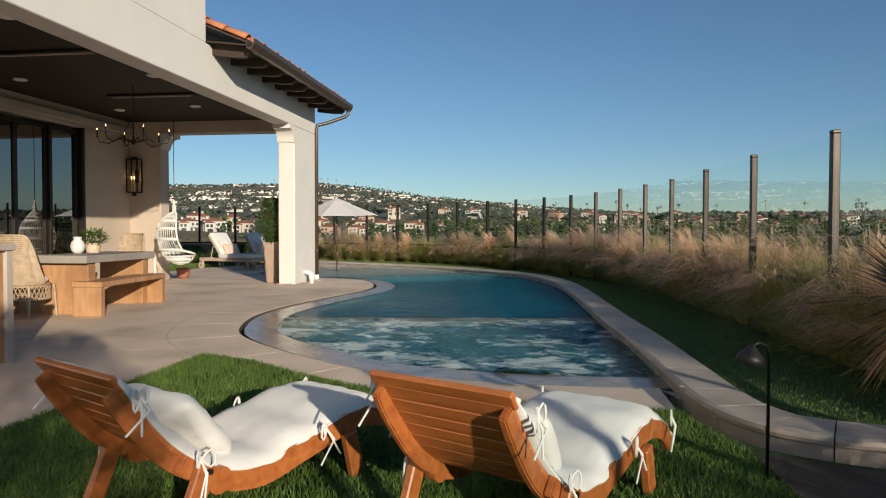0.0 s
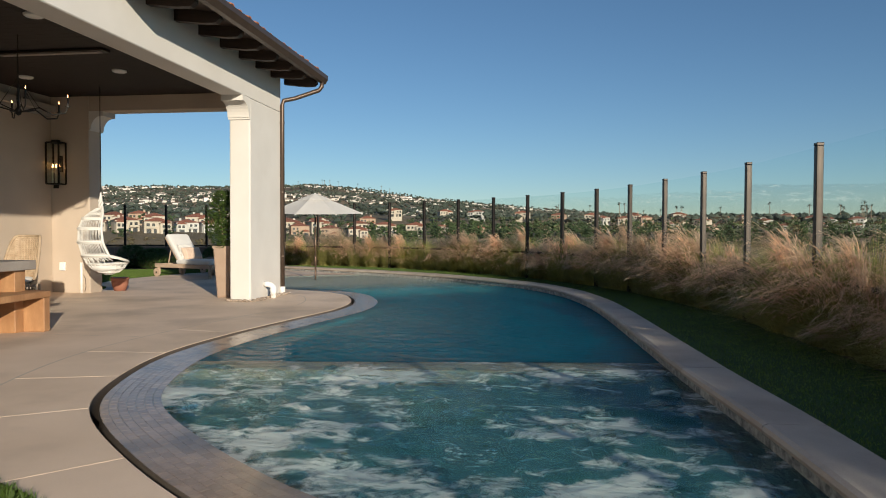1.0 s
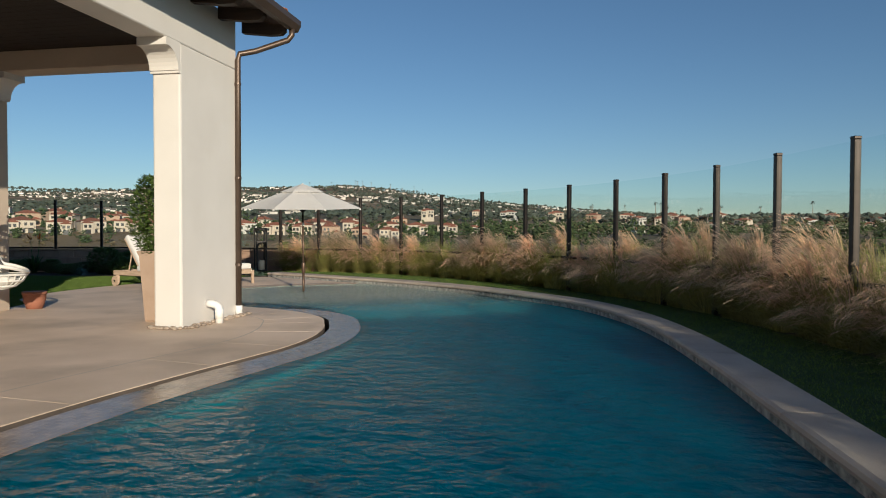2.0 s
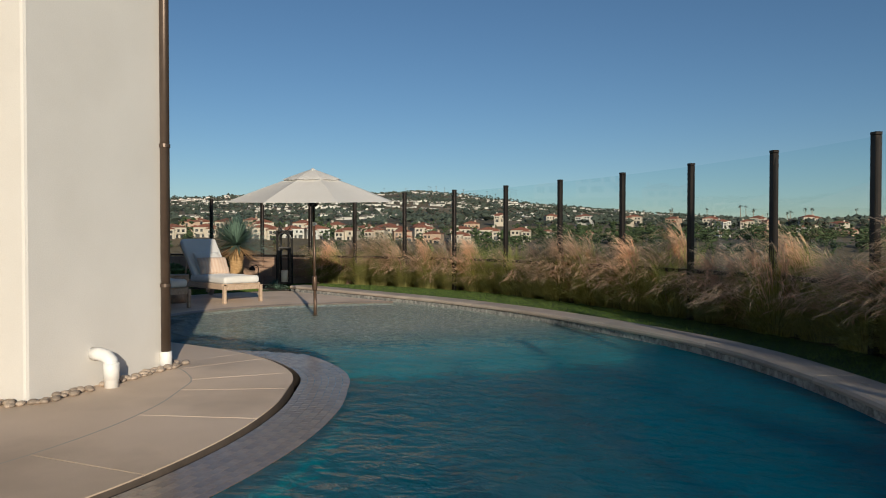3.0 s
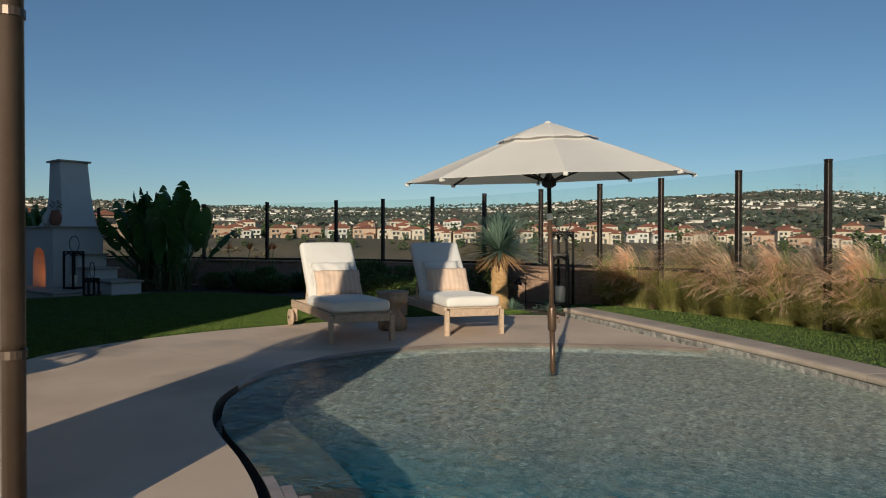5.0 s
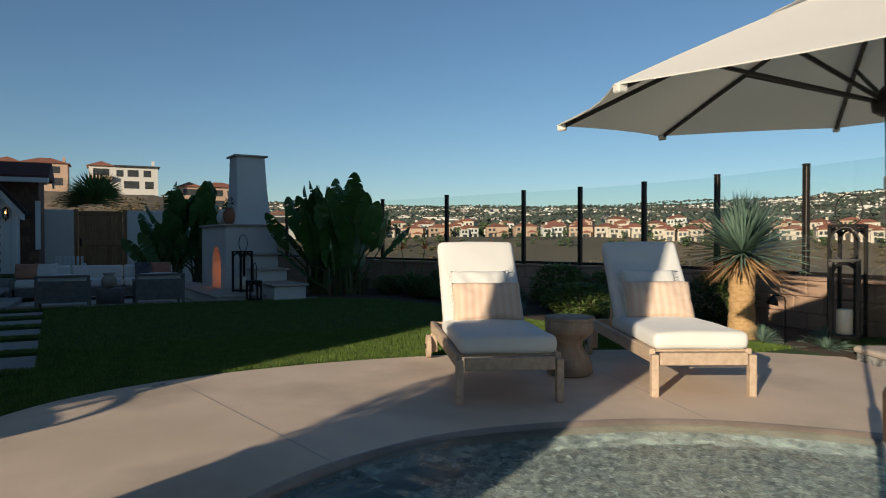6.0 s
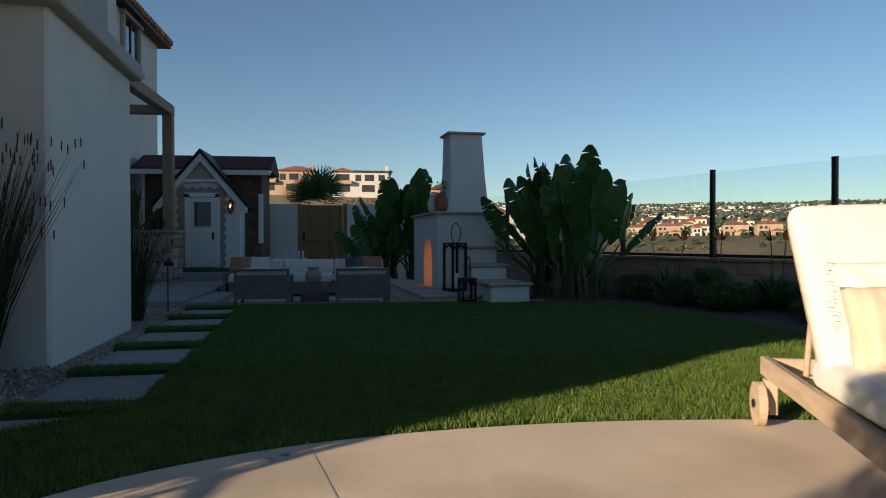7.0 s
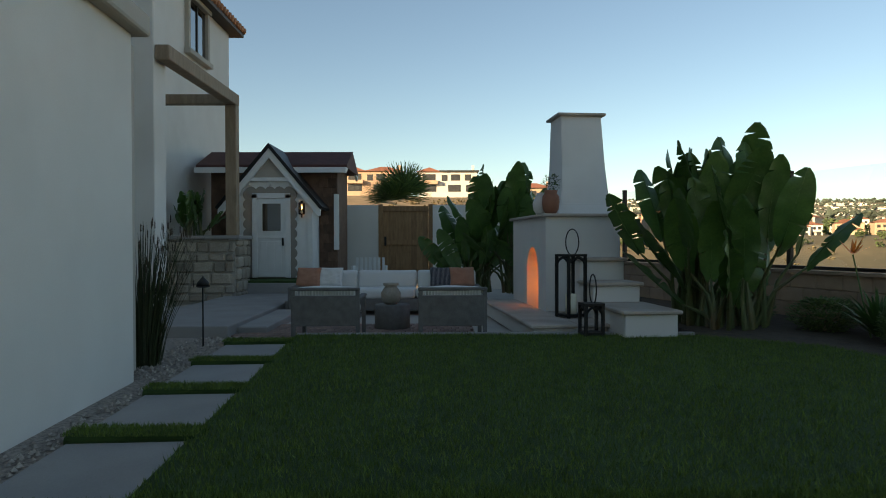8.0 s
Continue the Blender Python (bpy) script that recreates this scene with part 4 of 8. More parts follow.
structure(link_mesh("trim", one_box(-2.5, 0.12, -3.0, 0.12, 2.73, 2.91, bevel=0.03, segments=2), STUCCO_TRIM), "taupe cornice band on the wing", "trim").matrix_basis = WING
wall("wall_tall", "tall white stucco rear wall of the house", -28.36, -9.75, 9.0, 13.88, -0.2, 6.85)
wall("wall_pilaster", "white stucco pilaster behind the wing", -20.25, -19.8, 13.88, 15.36, -0.2, 6.6)
wall("wall_main", "plain white house wall", -26.0, -13.0, -4.0, 9.0, -0.2, 6.3)
structure(link_mesh("trim", one_box(-2.72, -2.6, -0.5, -0.1, 0.0, 2.73, bevel=0.01), STUCCO_TRIM), "taupe door casing at the end of the wing", "trim").matrix_basis = WING
tall_roof = thing("roof", "dark tile roof with a low eave over the tall wall", "roof")
tall_roof["kind"] = "structure"
part("roof_deck", prism([(14.2, 6.80), (14.2, 6.92), (9.0, 8.5), (2.0, 6.9), (2.0, 6.8)], "x", -28.7, -9.9), DARKWOOD, tall_roof)
bm = bmesh.new()
for k in range(84):
    x = -28.66 + k * 0.225
    tube(bm, (x, 14.25, 6.96), (x, 9.0, 8.58), 0.09, n=6)
tagged(part("tile_rows", bm, TILE, tall_roof, smooth=True), kind="stuff")

# ------------------------------------------------------------------ more materials
TEAK = surface("weathered_teak", (0.40, 0.29, 0.20), (0.56, 0.43, 0.315), 0.65, scale=4, fine=40, bump=0.2, stretch=(6, 1, 6), per_object=0.1)
REDWOOD = surface("oiled_orange_hardwood", (0.26, 0.075, 0.018), (0.44, 0.15, 0.038), 0.38, scale=4, fine=36, bump=0.12, stretch=(1, 6, 6), per_object=0.12, coat=0.25)
OAK = surface("golden_oak_timber", (0.36, 0.19, 0.085), (0.52, 0.30, 0.14), 0.55, scale=3, fine=30, bump=0.15, stretch=(6, 6, 1), stain=(0.30, 0.15, 0.065), stain_scale=1.5)
TABLETOP = surface("grey_concrete_top", (0.27, 0.235, 0.20), (0.36, 0.32, 0.28), 0.6, scale=4, fine=80, bump=0.08)
CANVAS = surface("white_canvas", (0.64, 0.625, 0.59), (0.71, 0.695, 0.66), 0.9, scale=3, fine=420, bump=0.12, sheen=0.2)
CANOPY = surface("cream_umbrella_cloth", (0.83, 0.81, 0.77), (0.88, 0.86, 0.82), 0.9, scale=2, fine=420, bump=0.10)
POLE = surface("bronze_umbrella_pole", (0.10, 0.065, 0.045), (0.14, 0.09, 0.06), 0.4, metal=0.5, scale=8, fine=100, bump=0.03)
WICKER_W = surface("white_wicker", (0.68, 0.66, 0.61), (0.76, 0.74, 0.70), 0.7, scale=10, fine=90, bump=0.3)
RATTAN = surface("natural_rattan", (0.36, 0.26, 0.16), (0.52, 0.40, 0.27), 0.65, scale=14, fine=110, bump=0.35)
STUMP = surface("carved_wood_stump", (0.27, 0.20, 0.14), (0.42, 0.33, 0.24), 0.75, scale=5, fine=26, bump=0.35, stretch=(3, 3, 0.7), stain=(0.15, 0.10, 0.065), stain_scale=4)
CLAY = surface("terracotta_clay", (0.26, 0.10, 0.06), (0.36, 0.155, 0.095), 0.8, scale=6, fine=60, bump=0.15)
PLANTER = surface("taupe_planter", (0.36, 0.26, 0.19), (0.44, 0.33, 0.25), 0.7, scale=4, fine=70, bump=0.12, stain=(0.32, 0.23, 0.165), stain_scale=2)
LEAF = surface("broad_green_leaf", (0.042, 0.10, 0.022), (0.09, 0.185, 0.04), 0.36, scale=4, fine=40, bump=0.1, island=0.25)
SHRUB = surface("shrub_leaf", (0.035, 0.075, 0.018), (0.075, 0.135, 0.030), 0.55, scale=5, fine=30, bump=0, island=0.35)
YOUNG = surface("bright_shrub_leaf", (0.075, 0.13, 0.03), (0.16, 0.24, 0.06), 0.5, scale=5, fine=30, bump=0, island=0.35)
YUCCA = surface("blue_green_spike_leaf", (0.10, 0.17, 0.13), (0.19, 0.28, 0.21), 0.5, scale=6, fine=30, bump=0, island=0.25)
DRYLEAF = surface("dry_straw_leaf", (0.30, 0.17, 0.075), (0.46, 0.29, 0.14), 0.75, scale=8, fine=40, bump=0, island=0.3)
YTRUNK = surface("fibrous_yucca_trunk", (0.32, 0.19, 0.075), (0.52, 0.34, 0.16), 0.9, scale=14, fine=70, bump=0.9, bump_scale=34, stretch=(1, 1, 2.5))
GRASS_G = surface("grass_green_blade", (0.26, 0.28, 0.065), (0.60, 0.55, 0.21), 0.6, scale=2, fine=20, bump=0, island=0.35, per_object=0.3)
GRASS_P = surface("pink_tan_plume", (0.70, 0.49, 0.34), (0.90, 0.70, 0.51), 0.75, scale=2, fine=20, bump=0, island=0.3, per_object=0.22)
for m in (GRASS_G, GRASS_P):
    n, l = m.node_tree.nodes, m.node_tree.links
    old = n["Material Output"].inputs["Surface"].links[0].from_socket
    p = next(q for q in n if q.type == "BSDF_PRINCIPLED")
    thin = n.new("ShaderNodeBsdfTranslucent")
    l.new(p.inputs["Base Color"].links[0].from_socket, thin.inputs["Color"])
    mx = n.new("ShaderNodeMixShader"); mx.inputs["Fac"].default_value = 0.38
    l.new(old, mx.inputs[1]); l.new(thin.outputs[0], mx.inputs[2]); l.new(mx.outputs[0], n["Material Output"].inputs["Surface"])
REED = surface("dark_reed", (0.022, 0.035, 0.012), (0.05, 0.065, 0.022), 0.6, scale=6, fine=30, bump=0, island=0.3)
CANDLE = surface("ivory_candle_wax", (0.80, 0.72, 0.54), (0.86, 0.79, 0.62), 0.5, scale=5, fine=30, bump=0.03)


def cloth_lit(m, amount):
    """Lets part of the light through a thin cloth."""
    n, l = m.node_tree.nodes, m.node_tree.links
    p, out = n["Principled BSDF"], n["Material Output"]
    tl = n.new("ShaderNodeBsdfTranslucent")
    mx = n.new("ShaderNodeMixShader"); mx.inputs["Fac"].default_value = amount
    l.new(p.inputs["Base Color"].links[0].from_socket, tl.inputs["Color"])
    l.new(p.outputs[0], mx.inputs[1]); l.new(tl.outputs[0], mx.inputs[2]); l.new(mx.outputs[0], out.inputs["Surface"])


for m_, k_ in ((CANOPY, 0.32), (GRASS_G, 0.4), (GRASS_P, 0.58), (BLADE, 0.25), (SHRUB, 0.2), (YOUNG, 0.3), (LEAF, 0.15)):
    cloth_lit(m_, k_)


def striped(name, a, b, c, scale):
    """Vertical woven stripes across a cushion."""
    m, n, l, p = shader(name)
    tc = n.new("ShaderNodeTexCoord")
    w = n.new("ShaderNodeTexWave"); w.bands_direction = "X"; w.inputs["Scale"].default_value = scale; w.inputs["Distortion"].default_value = 1.2; w.inputs["Detail"].default_value = 3; w.inputs["Detail Scale"].default_value = 0.6
    l.new(tc.outputs["Object"], w.inputs["Vector"])
    r = n.new("ShaderNodeValToRGB")
    e = r.color_ramp.elements
    e[0].position, e[0].color = 0.1, (*a, 1)
    e[1].position, e[1].color = 0.9, (*b, 1)
    q = e.new(0.55); q.color = (*c, 1)
    l.new(w.outputs["Fac"], r.inputs["Fac"]); l.new(r.outputs["Color"], p.inputs["Base Color"])
    p.inputs["Roughness"].default_value = 0.9
    t = n.new("ShaderNodeTexNoise"); t.inputs["Scale"].default_value = 300
    l.new(tc.outputs["Object"], t.inputs["Vector"])
    bp = n.new("ShaderNodeBump"); bp.inputs["Strength"].default_value = 0.15; bp.inputs["Distance"].default_value = 0.01
    l.new(t.outputs["Fac"], bp.inputs["Height"]); l.new(bp.outputs[0], p.inputs["Normal"])
    return m


PEACH = striped("peach_striped_cloth", (0.62, 0.45, 0.335), (0.66, 0.52, 0.41), (0.64, 0.49, 0.375), 5)
NAVY = striped("navy_striped_cloth", (0.015, 0.02, 0.035), (0.25, 0.25, 0.25), (0.03, 0.035, 0.05), 14)
RUST = surface("rust_linen", (0.38, 0.175, 0.11), (0.46, 0.23, 0.15), 0.9, scale=8, fine=300, bump=0.15)


def glow(name, colour, strength):
    m, n, l, p = shader(name)
    p.inputs["Base Color"].default_value = (*colour, 1)
    p.inputs["Emission Color"].default_value = (*colour, 1)
    p.inputs["Emission Strength"].default_value = strength
    return m


FLAME = glow("warm_flame_bulb", (1.0, 0.48, 0.15), 7.0)


def pillow(w, h, d, n=22, sag=0.0, soft=0.03):
    """A stuffed cushion: w across x, h up z, d deep along y."""
    bm = bmesh.new()
    rows = {}
    for s in (1, -1):
        for i in range(n + 1):
            for j in range(n + 1):
                u, v = 2 * i / n - 1, 2 * j / n - 1
                if s == -1 and (i in (0, n) or j in (0, n)):
                    rows[s, i, j] = rows[1, i, j]
                    continue
                f = max(0.0, (1 - u ** 4)) ** 0.5 * max(0.0, (1 - v ** 4)) ** 0.5
                pin = 1 - 0.06 * (1 - abs(v)) * abs(u) ** 3 - 0.0
                pin2 = 1 - 0.07 * (1 - abs(u)) * abs(v) ** 3
                wr = 0.018 * noise.noise(Vector((u * 2.3, v * 2.3, s + w))) + 0.011 * abs(noise.noise(Vector((u * 5.1 + 3, v * 4.2, s + w)))) - 0.006 * abs(noise.noise(Vector((u * 9, v * 9, s + w))))
                rnd_ = 1 - soft * (u * v) ** 2
                rows[s, i, j] = bm.verts.new((u * w / 2 * pin * rnd_, s * (d / 2 * f + wr * f), v * h / 2 * pin2 * rnd_ + sag * f))
    for s in (1, -1):
        for i in range(n):
            for j in range(n):
                f = [rows[s, i, j], rows[s, i + 1, j], rows[s, i + 1, j + 1], rows[s, i, j + 1]]
                bm.faces.new(f if s == -1 else list(reversed(f)))
    bmesh.ops.recalc_face_normals(bm, faces=bm.faces)
    return bm


def mattress(x0, x1, y0, y1, z0, z1, r=0.045):
    bm = one_box(x0, x1, y0, y1, z0, z1, bevel=r, segments=4)
    bmesh.ops.subdivide_edges(bm, edges=[e for e in bm.edges if e.calc_length() > 0.3], cuts=6, use_grid_fill=True)
    for v in bm.verts:
        v.co += Vector((0, 0, 0.008 * noise.noise(v.co * 2.7) + (0.012 if v.co.z > (z0 + z1) / 2 else 0) * math.cos((v.co.x - (x0 + x1) / 2) / (x1 - x0) * math.pi)))
    return bm


# ------------------------------------------------------------------ teak sun loungers by the pool
def teak_lounger():
    t = thing("sun_lounger", "weathered teak sun lounger with white cushions and rear wheels", "sun lounger", group="poolside loungers")
    for x in (-0.35, 0.35):
        part("leg", one_box(x - 0.026, x + 0.026, -0.022, 0.038, 0.0, 0.30, bevel=0.005), TEAK, t)
        part("side_rail", one_box(x - 0.022, x + 0.022, 0.045, 1.98, 0.235, 0.335, bevel=0.008), TEAK, t)
        bm = bmesh.new()
        box(bm, x - 0.03, x + 0.03, 1.82, 1.89, 0.06, 0.235, 0.005)
        part("rear_leg", bm, TEAK, t)
        s = 1 if x > 0 else -1
        bm = bmesh.new()
        tube(bm, (x + s * 0.035, 1.855, 0.11), (x + s * 0.075, 1.855, 0.11), 0.11, n=24)
        w = part("wheel", bm, TEAK, t)
        bm = bmesh.new()
        tube(bm, (x + s * 0.075, 1.855, 0.11), (x + s * 0.085, 1.855, 0.11), 0.022, n=12)
        part("hub", bm, BRONZE, w, "dark metal hub")
    part("front_rail", one_box(-0.315, 0.315, -0.018, 0.018, 0.225, 0.315, bevel=0.006), TEAK, t)
    part("rear_rail", one_box(-0.328, 0.328, 1.93, 1.965, 0.24, 0.33, bevel=0.006), TEAK, t)
    for k in range(10):
        part("slat", one_box(-0.328, 0.328, 0.06 + k * 0.115, 0.06 + k * 0.115 + 0.085, 0.31, 0.328, bevel=0.004), TEAK, t)
    part("seat_cushion", mattress(-0.345, 0.345, 0.02, 1.23, 0.33, 0.455), CANVAS, t, "thick white canvas seat cushion", True)
    tilt = pose(0, 1.13, 0.36, 52)          # the back leans away from the seat
    b = part("backrest", one_box(-0.328, 0.328, 0.0, 0.84, -0.02, 0.015, bevel=0.006), TEAK, t)
    b.matrix_basis = tilt
    c = part("back_cushion", mattress(-0.345, 0.345, 0.0, 0.855, 0.016, 0.135), CANVAS, t, "thick white canvas back cushion", True)
    c.matrix_basis = tilt
    bm = bmesh.new()
    tube(bm, (-0.3, 1.62, 0.29), (0.3, 1.62, 0.29), 0.015)
    for x in (-0.25, 0.25):
        tube(bm, (x, 1.62, 0.29), (x, 1.48, 0.80), 0.014)
    part("prop", bm, TEAK, t)
    return t


def throw_pillows(m):
    white = thing("throw_pillow", "white linen square pillow with a frayed fringe", "pillow", m @ pose(-0.02, 1.15, 0.655, -30), "white fringed pillows")
    part("cover", pillow(0.50, 0.46, 0.15), CANVAS, white, smooth=True)
    bm = bmesh.new()
    rg = random.Random(3)
    for k in range(70):
        u = -0.23 + 0.46 * (k % 35) / 34
        s = -1 if k < 35 else 1
        a = Vector((s * 0.235, 0, u))
        tip = a + Vector((s * rg.uniform(0.02, 0.045), rg.uniform(-0.015, 0.015), rg.uniform(-0.015, 0.015)))
        tube(bm, a, tip, 0.005, 0.003, 4)
    tagged(part("fringe", bm, CANVAS, white, "frayed cream fringe"), kind="stuff")
    peach = thing("throw_pillow", "peach and cream striped lumbar pillow", "pillow", m @ pose(0.02, 1.04, 0.600, -27), "peach striped pillows")
    part("cover", pillow(0.60, 0.36, 0.15), PEACH, peach, smooth=True)


L1 = pose(-8.30, 21.46, 0, 0, 0, 70)
L2 = pose(-7.85, 22.80, 0, 0, 0, 64.5)
lounger = teak_lounger()
lounger.matrix_basis = L1
copy_thing(lounger, L2)
throw_pillows(L1)
throw_pillows(L2)

# carved stump between the loungers
t = thing("side_table", "carved hourglass wooden stump side table", "side table", pose(-8.93, 22.43, 0))
bm = bmesh.new()
lathe(bm, [(0.16, 0.0), (0.185, 0.02), (0.185, 0.10), (0.15, 0.17), (0.105, 0.24), (0.115, 0.29), (0.18, 0.34), (0.20, 0.37), (0.20, 0.445), (0.19, 0.46)], 32)
for v in bm.verts:
    v.co.xy *= 1 + 0.03 * noise.noise(v.co * 6)
part("stump", bm, STUMP, t, smooth=True)
bm = bmesh.new()
lathe(bm, [(0.205, 0.455), (0.207, 0.475), (0.2, 0.485)], 32)
part("top", bm, STUMP, t, smooth=True)

# ------------------------------------------------------------------ umbrella standing in the shallow water
def umbrella(x, y):
    t = thing("umbrella", "cream canvas market umbrella on a bronze pole", "umbrella", pose(x, y, -0.28, 3.4, 0.9))
    H = 2.41
    bm = bmesh.new()
    sweep(bm, [(0, 0, 0.13), (0, 0, 0.62)], 0.024, 16)
    part("lower_pole", bm, POLE, t, smooth=True)
    bm = bmesh.new()
    lathe(bm, [(0.03, 0.0), (0.036, 0.01), (0.036, 0.03), (0.028, 0.05)], 16, (0, 0, 0.13))
    part("foot_sleeve", bm, BLACK, t, smooth=True)
    bm = bmesh.new()
    sweep(bm, [(0, 0, 0.6), (0.0, 0.0, 1.62)], 0.021, 16)
    part("upper_pole", bm, POLE, t, smooth=True)
    bm = bmesh.new()
    sweep(bm, [(0.0, 0.0, 1.60), (0, 0, 2.36)], 0.019, 16)
    part("mast", bm, BLACK, t, smooth=True)
    bm = bmesh.new()
    lathe(bm, [(0.021, 0.0), (0.025, 0.004), (0.025, 0.05), (0.019, 0.056)], 16, (0, 0, 1.585))
    part("pole_collar", bm, PVC, t, "pale collar on the pole", True)
    bm = bmesh.new()
    lathe(bm, [(0.03, 0.0), (0.038, 0.02), (0.038, 0.2), (0.03, 0.22)], 18, (0, 0, 0.62))
    cb = part("crank_box", bm, POLE, t, smooth=True)
    bm = bmesh.new()
    sweep(bm, [(0.03, 0, 0.74), (0.068, 0, 0.74), (0.072, 0, 0.70)], 0.009, 8)
    part("crank_handle", bm, POLE, cb)
    bm = bmesh.new()
    lathe(bm, [(0.03, 0.0), (0.06, 0.02), (0.065, 0.06), (0.04, 0.09), (0.025, 0.11)], 18, (0, 0, 1.86))
    part("hub", bm, BLACK, t, smooth=True)
    R, ZE, ZT = 1.245, 1.94, H
    n = 8
    turn = radians(42)
    corner = [(R * math.cos(turn + 2 * math.pi * k / n), R * math.sin(turn + 2 * math.pi * k / n)) for k in range(n)]
    # canopy panels: each sags a little between its ribs
    bm = bmesh.new()
    rows = 12
    ring = {}
    sub = 6
    for k in range(n):
        a, b = Vector(corner[k]), Vector(corner[(k + 1) % n])
        for s in range(sub):
            f = s / sub
            for r in range(rows + 1):
                q = 0.16 + 0.84 * r / rows
                e = a.lerp(b, f)
                bow = 1 - 0.035 * 4 * f * (1 - f) * q
                z = ZT - 0.03 - (ZT - 0.03 - ZE) * q ** 1.12 - 0.02 * 4 * f * (1 - f) * q * (1 - q) * 2
                ring[k * sub + s, r] = bm.verts.new((e.x * q * bow, e.y * q * bow, z))
    N = n * sub
    for c in range(N):
        for r in range(rows):
            f = bm.faces.new((ring[c, r], ring[c, r + 1], ring[(c + 1) % N, r + 1], ring[(c + 1) % N, r]))
    bmesh.ops.recalc_face_normals(bm, faces=bm.faces)
    bmesh.ops.solidify(bm, geom=list(bm.faces), thickness=0.004)
    canopy = part("canopy", bm, CANOPY, t)
    bm = bmesh.new()
    rg = {}
    for k in range(n):
        a, b = Vector(corner[k]), Vector(corner[(k + 1) % n])
        for s in range(sub):
            e = a.lerp(b, s / sub)
            for r in range(5):
                q = 0.36 * r / 4 + 0.004
                z = ZT + 0.012 - (ZT - ZE) * 0.97 * q ** 1.05 + (0.005 * math.sin((k * sub + s) * 1.7) if r == 4 else 0) - (0.006 if r == 4 else 0)
                rg[k * sub + s, r] = bm.verts.new((e.x * q, e.y * q, z))
    for c in range(N):
        for r in range(4):
            bm.faces.new((rg[c, r], rg[c, r + 1], rg[(c + 1) % N, r + 1], rg[(c + 1) % N, r]))
    bm.faces.new([rg[c, 0] for c in range(N)])
    bmesh.ops.recalc_face_normals(bm, faces=bm.faces)
    part("vent", bm, CANOPY, canopy, "cream vent cap on the canopy")
    for k, (cx, cy) in enumerate(corner):
        bm = bmesh.new()
        pts = [Vector((cx * q, cy * q, ZT - 0.05 - (ZT - 0.03 - ZE) * q ** 1.12)) for q in (0.05, 0.35, 0.65, 0.97)]
        sweep(bm, pts, 0.010, 6)
        rib = part("rib", bm, BLACK, t)
        bm = bmesh.new()
        sweep(bm, [(cx * 0.04, cy * 0.04, 1.92), tuple(pts[1] + (pts[2] - pts[1]) * 0.6)], 0.009, 6)
        part("strut", bm, BLACK, rib)
        bm = bmesh.new()
        box(bm, -0.022, 0.014, -0.016, 0.016, -0.022, 0.006, 0.005)
        pk = part("pocket", bm, CANOPY, canopy)
        pk.matrix_basis = pose(cx * 0.985, cy * 0.985, ZE - 0.005, 0, 0, math.degrees(math.atan2(cy, cx)))
    bm = bmesh.new()
    lathe(bm, [(0.03, -0.01), (0.034, 0.0), (0.022, 0.014), (0.008, 0.02)], 14, (0, 0, ZT))
    part("finial", bm, CANOPY, t, smooth=True)


umbrella(-5.88, 21.70)

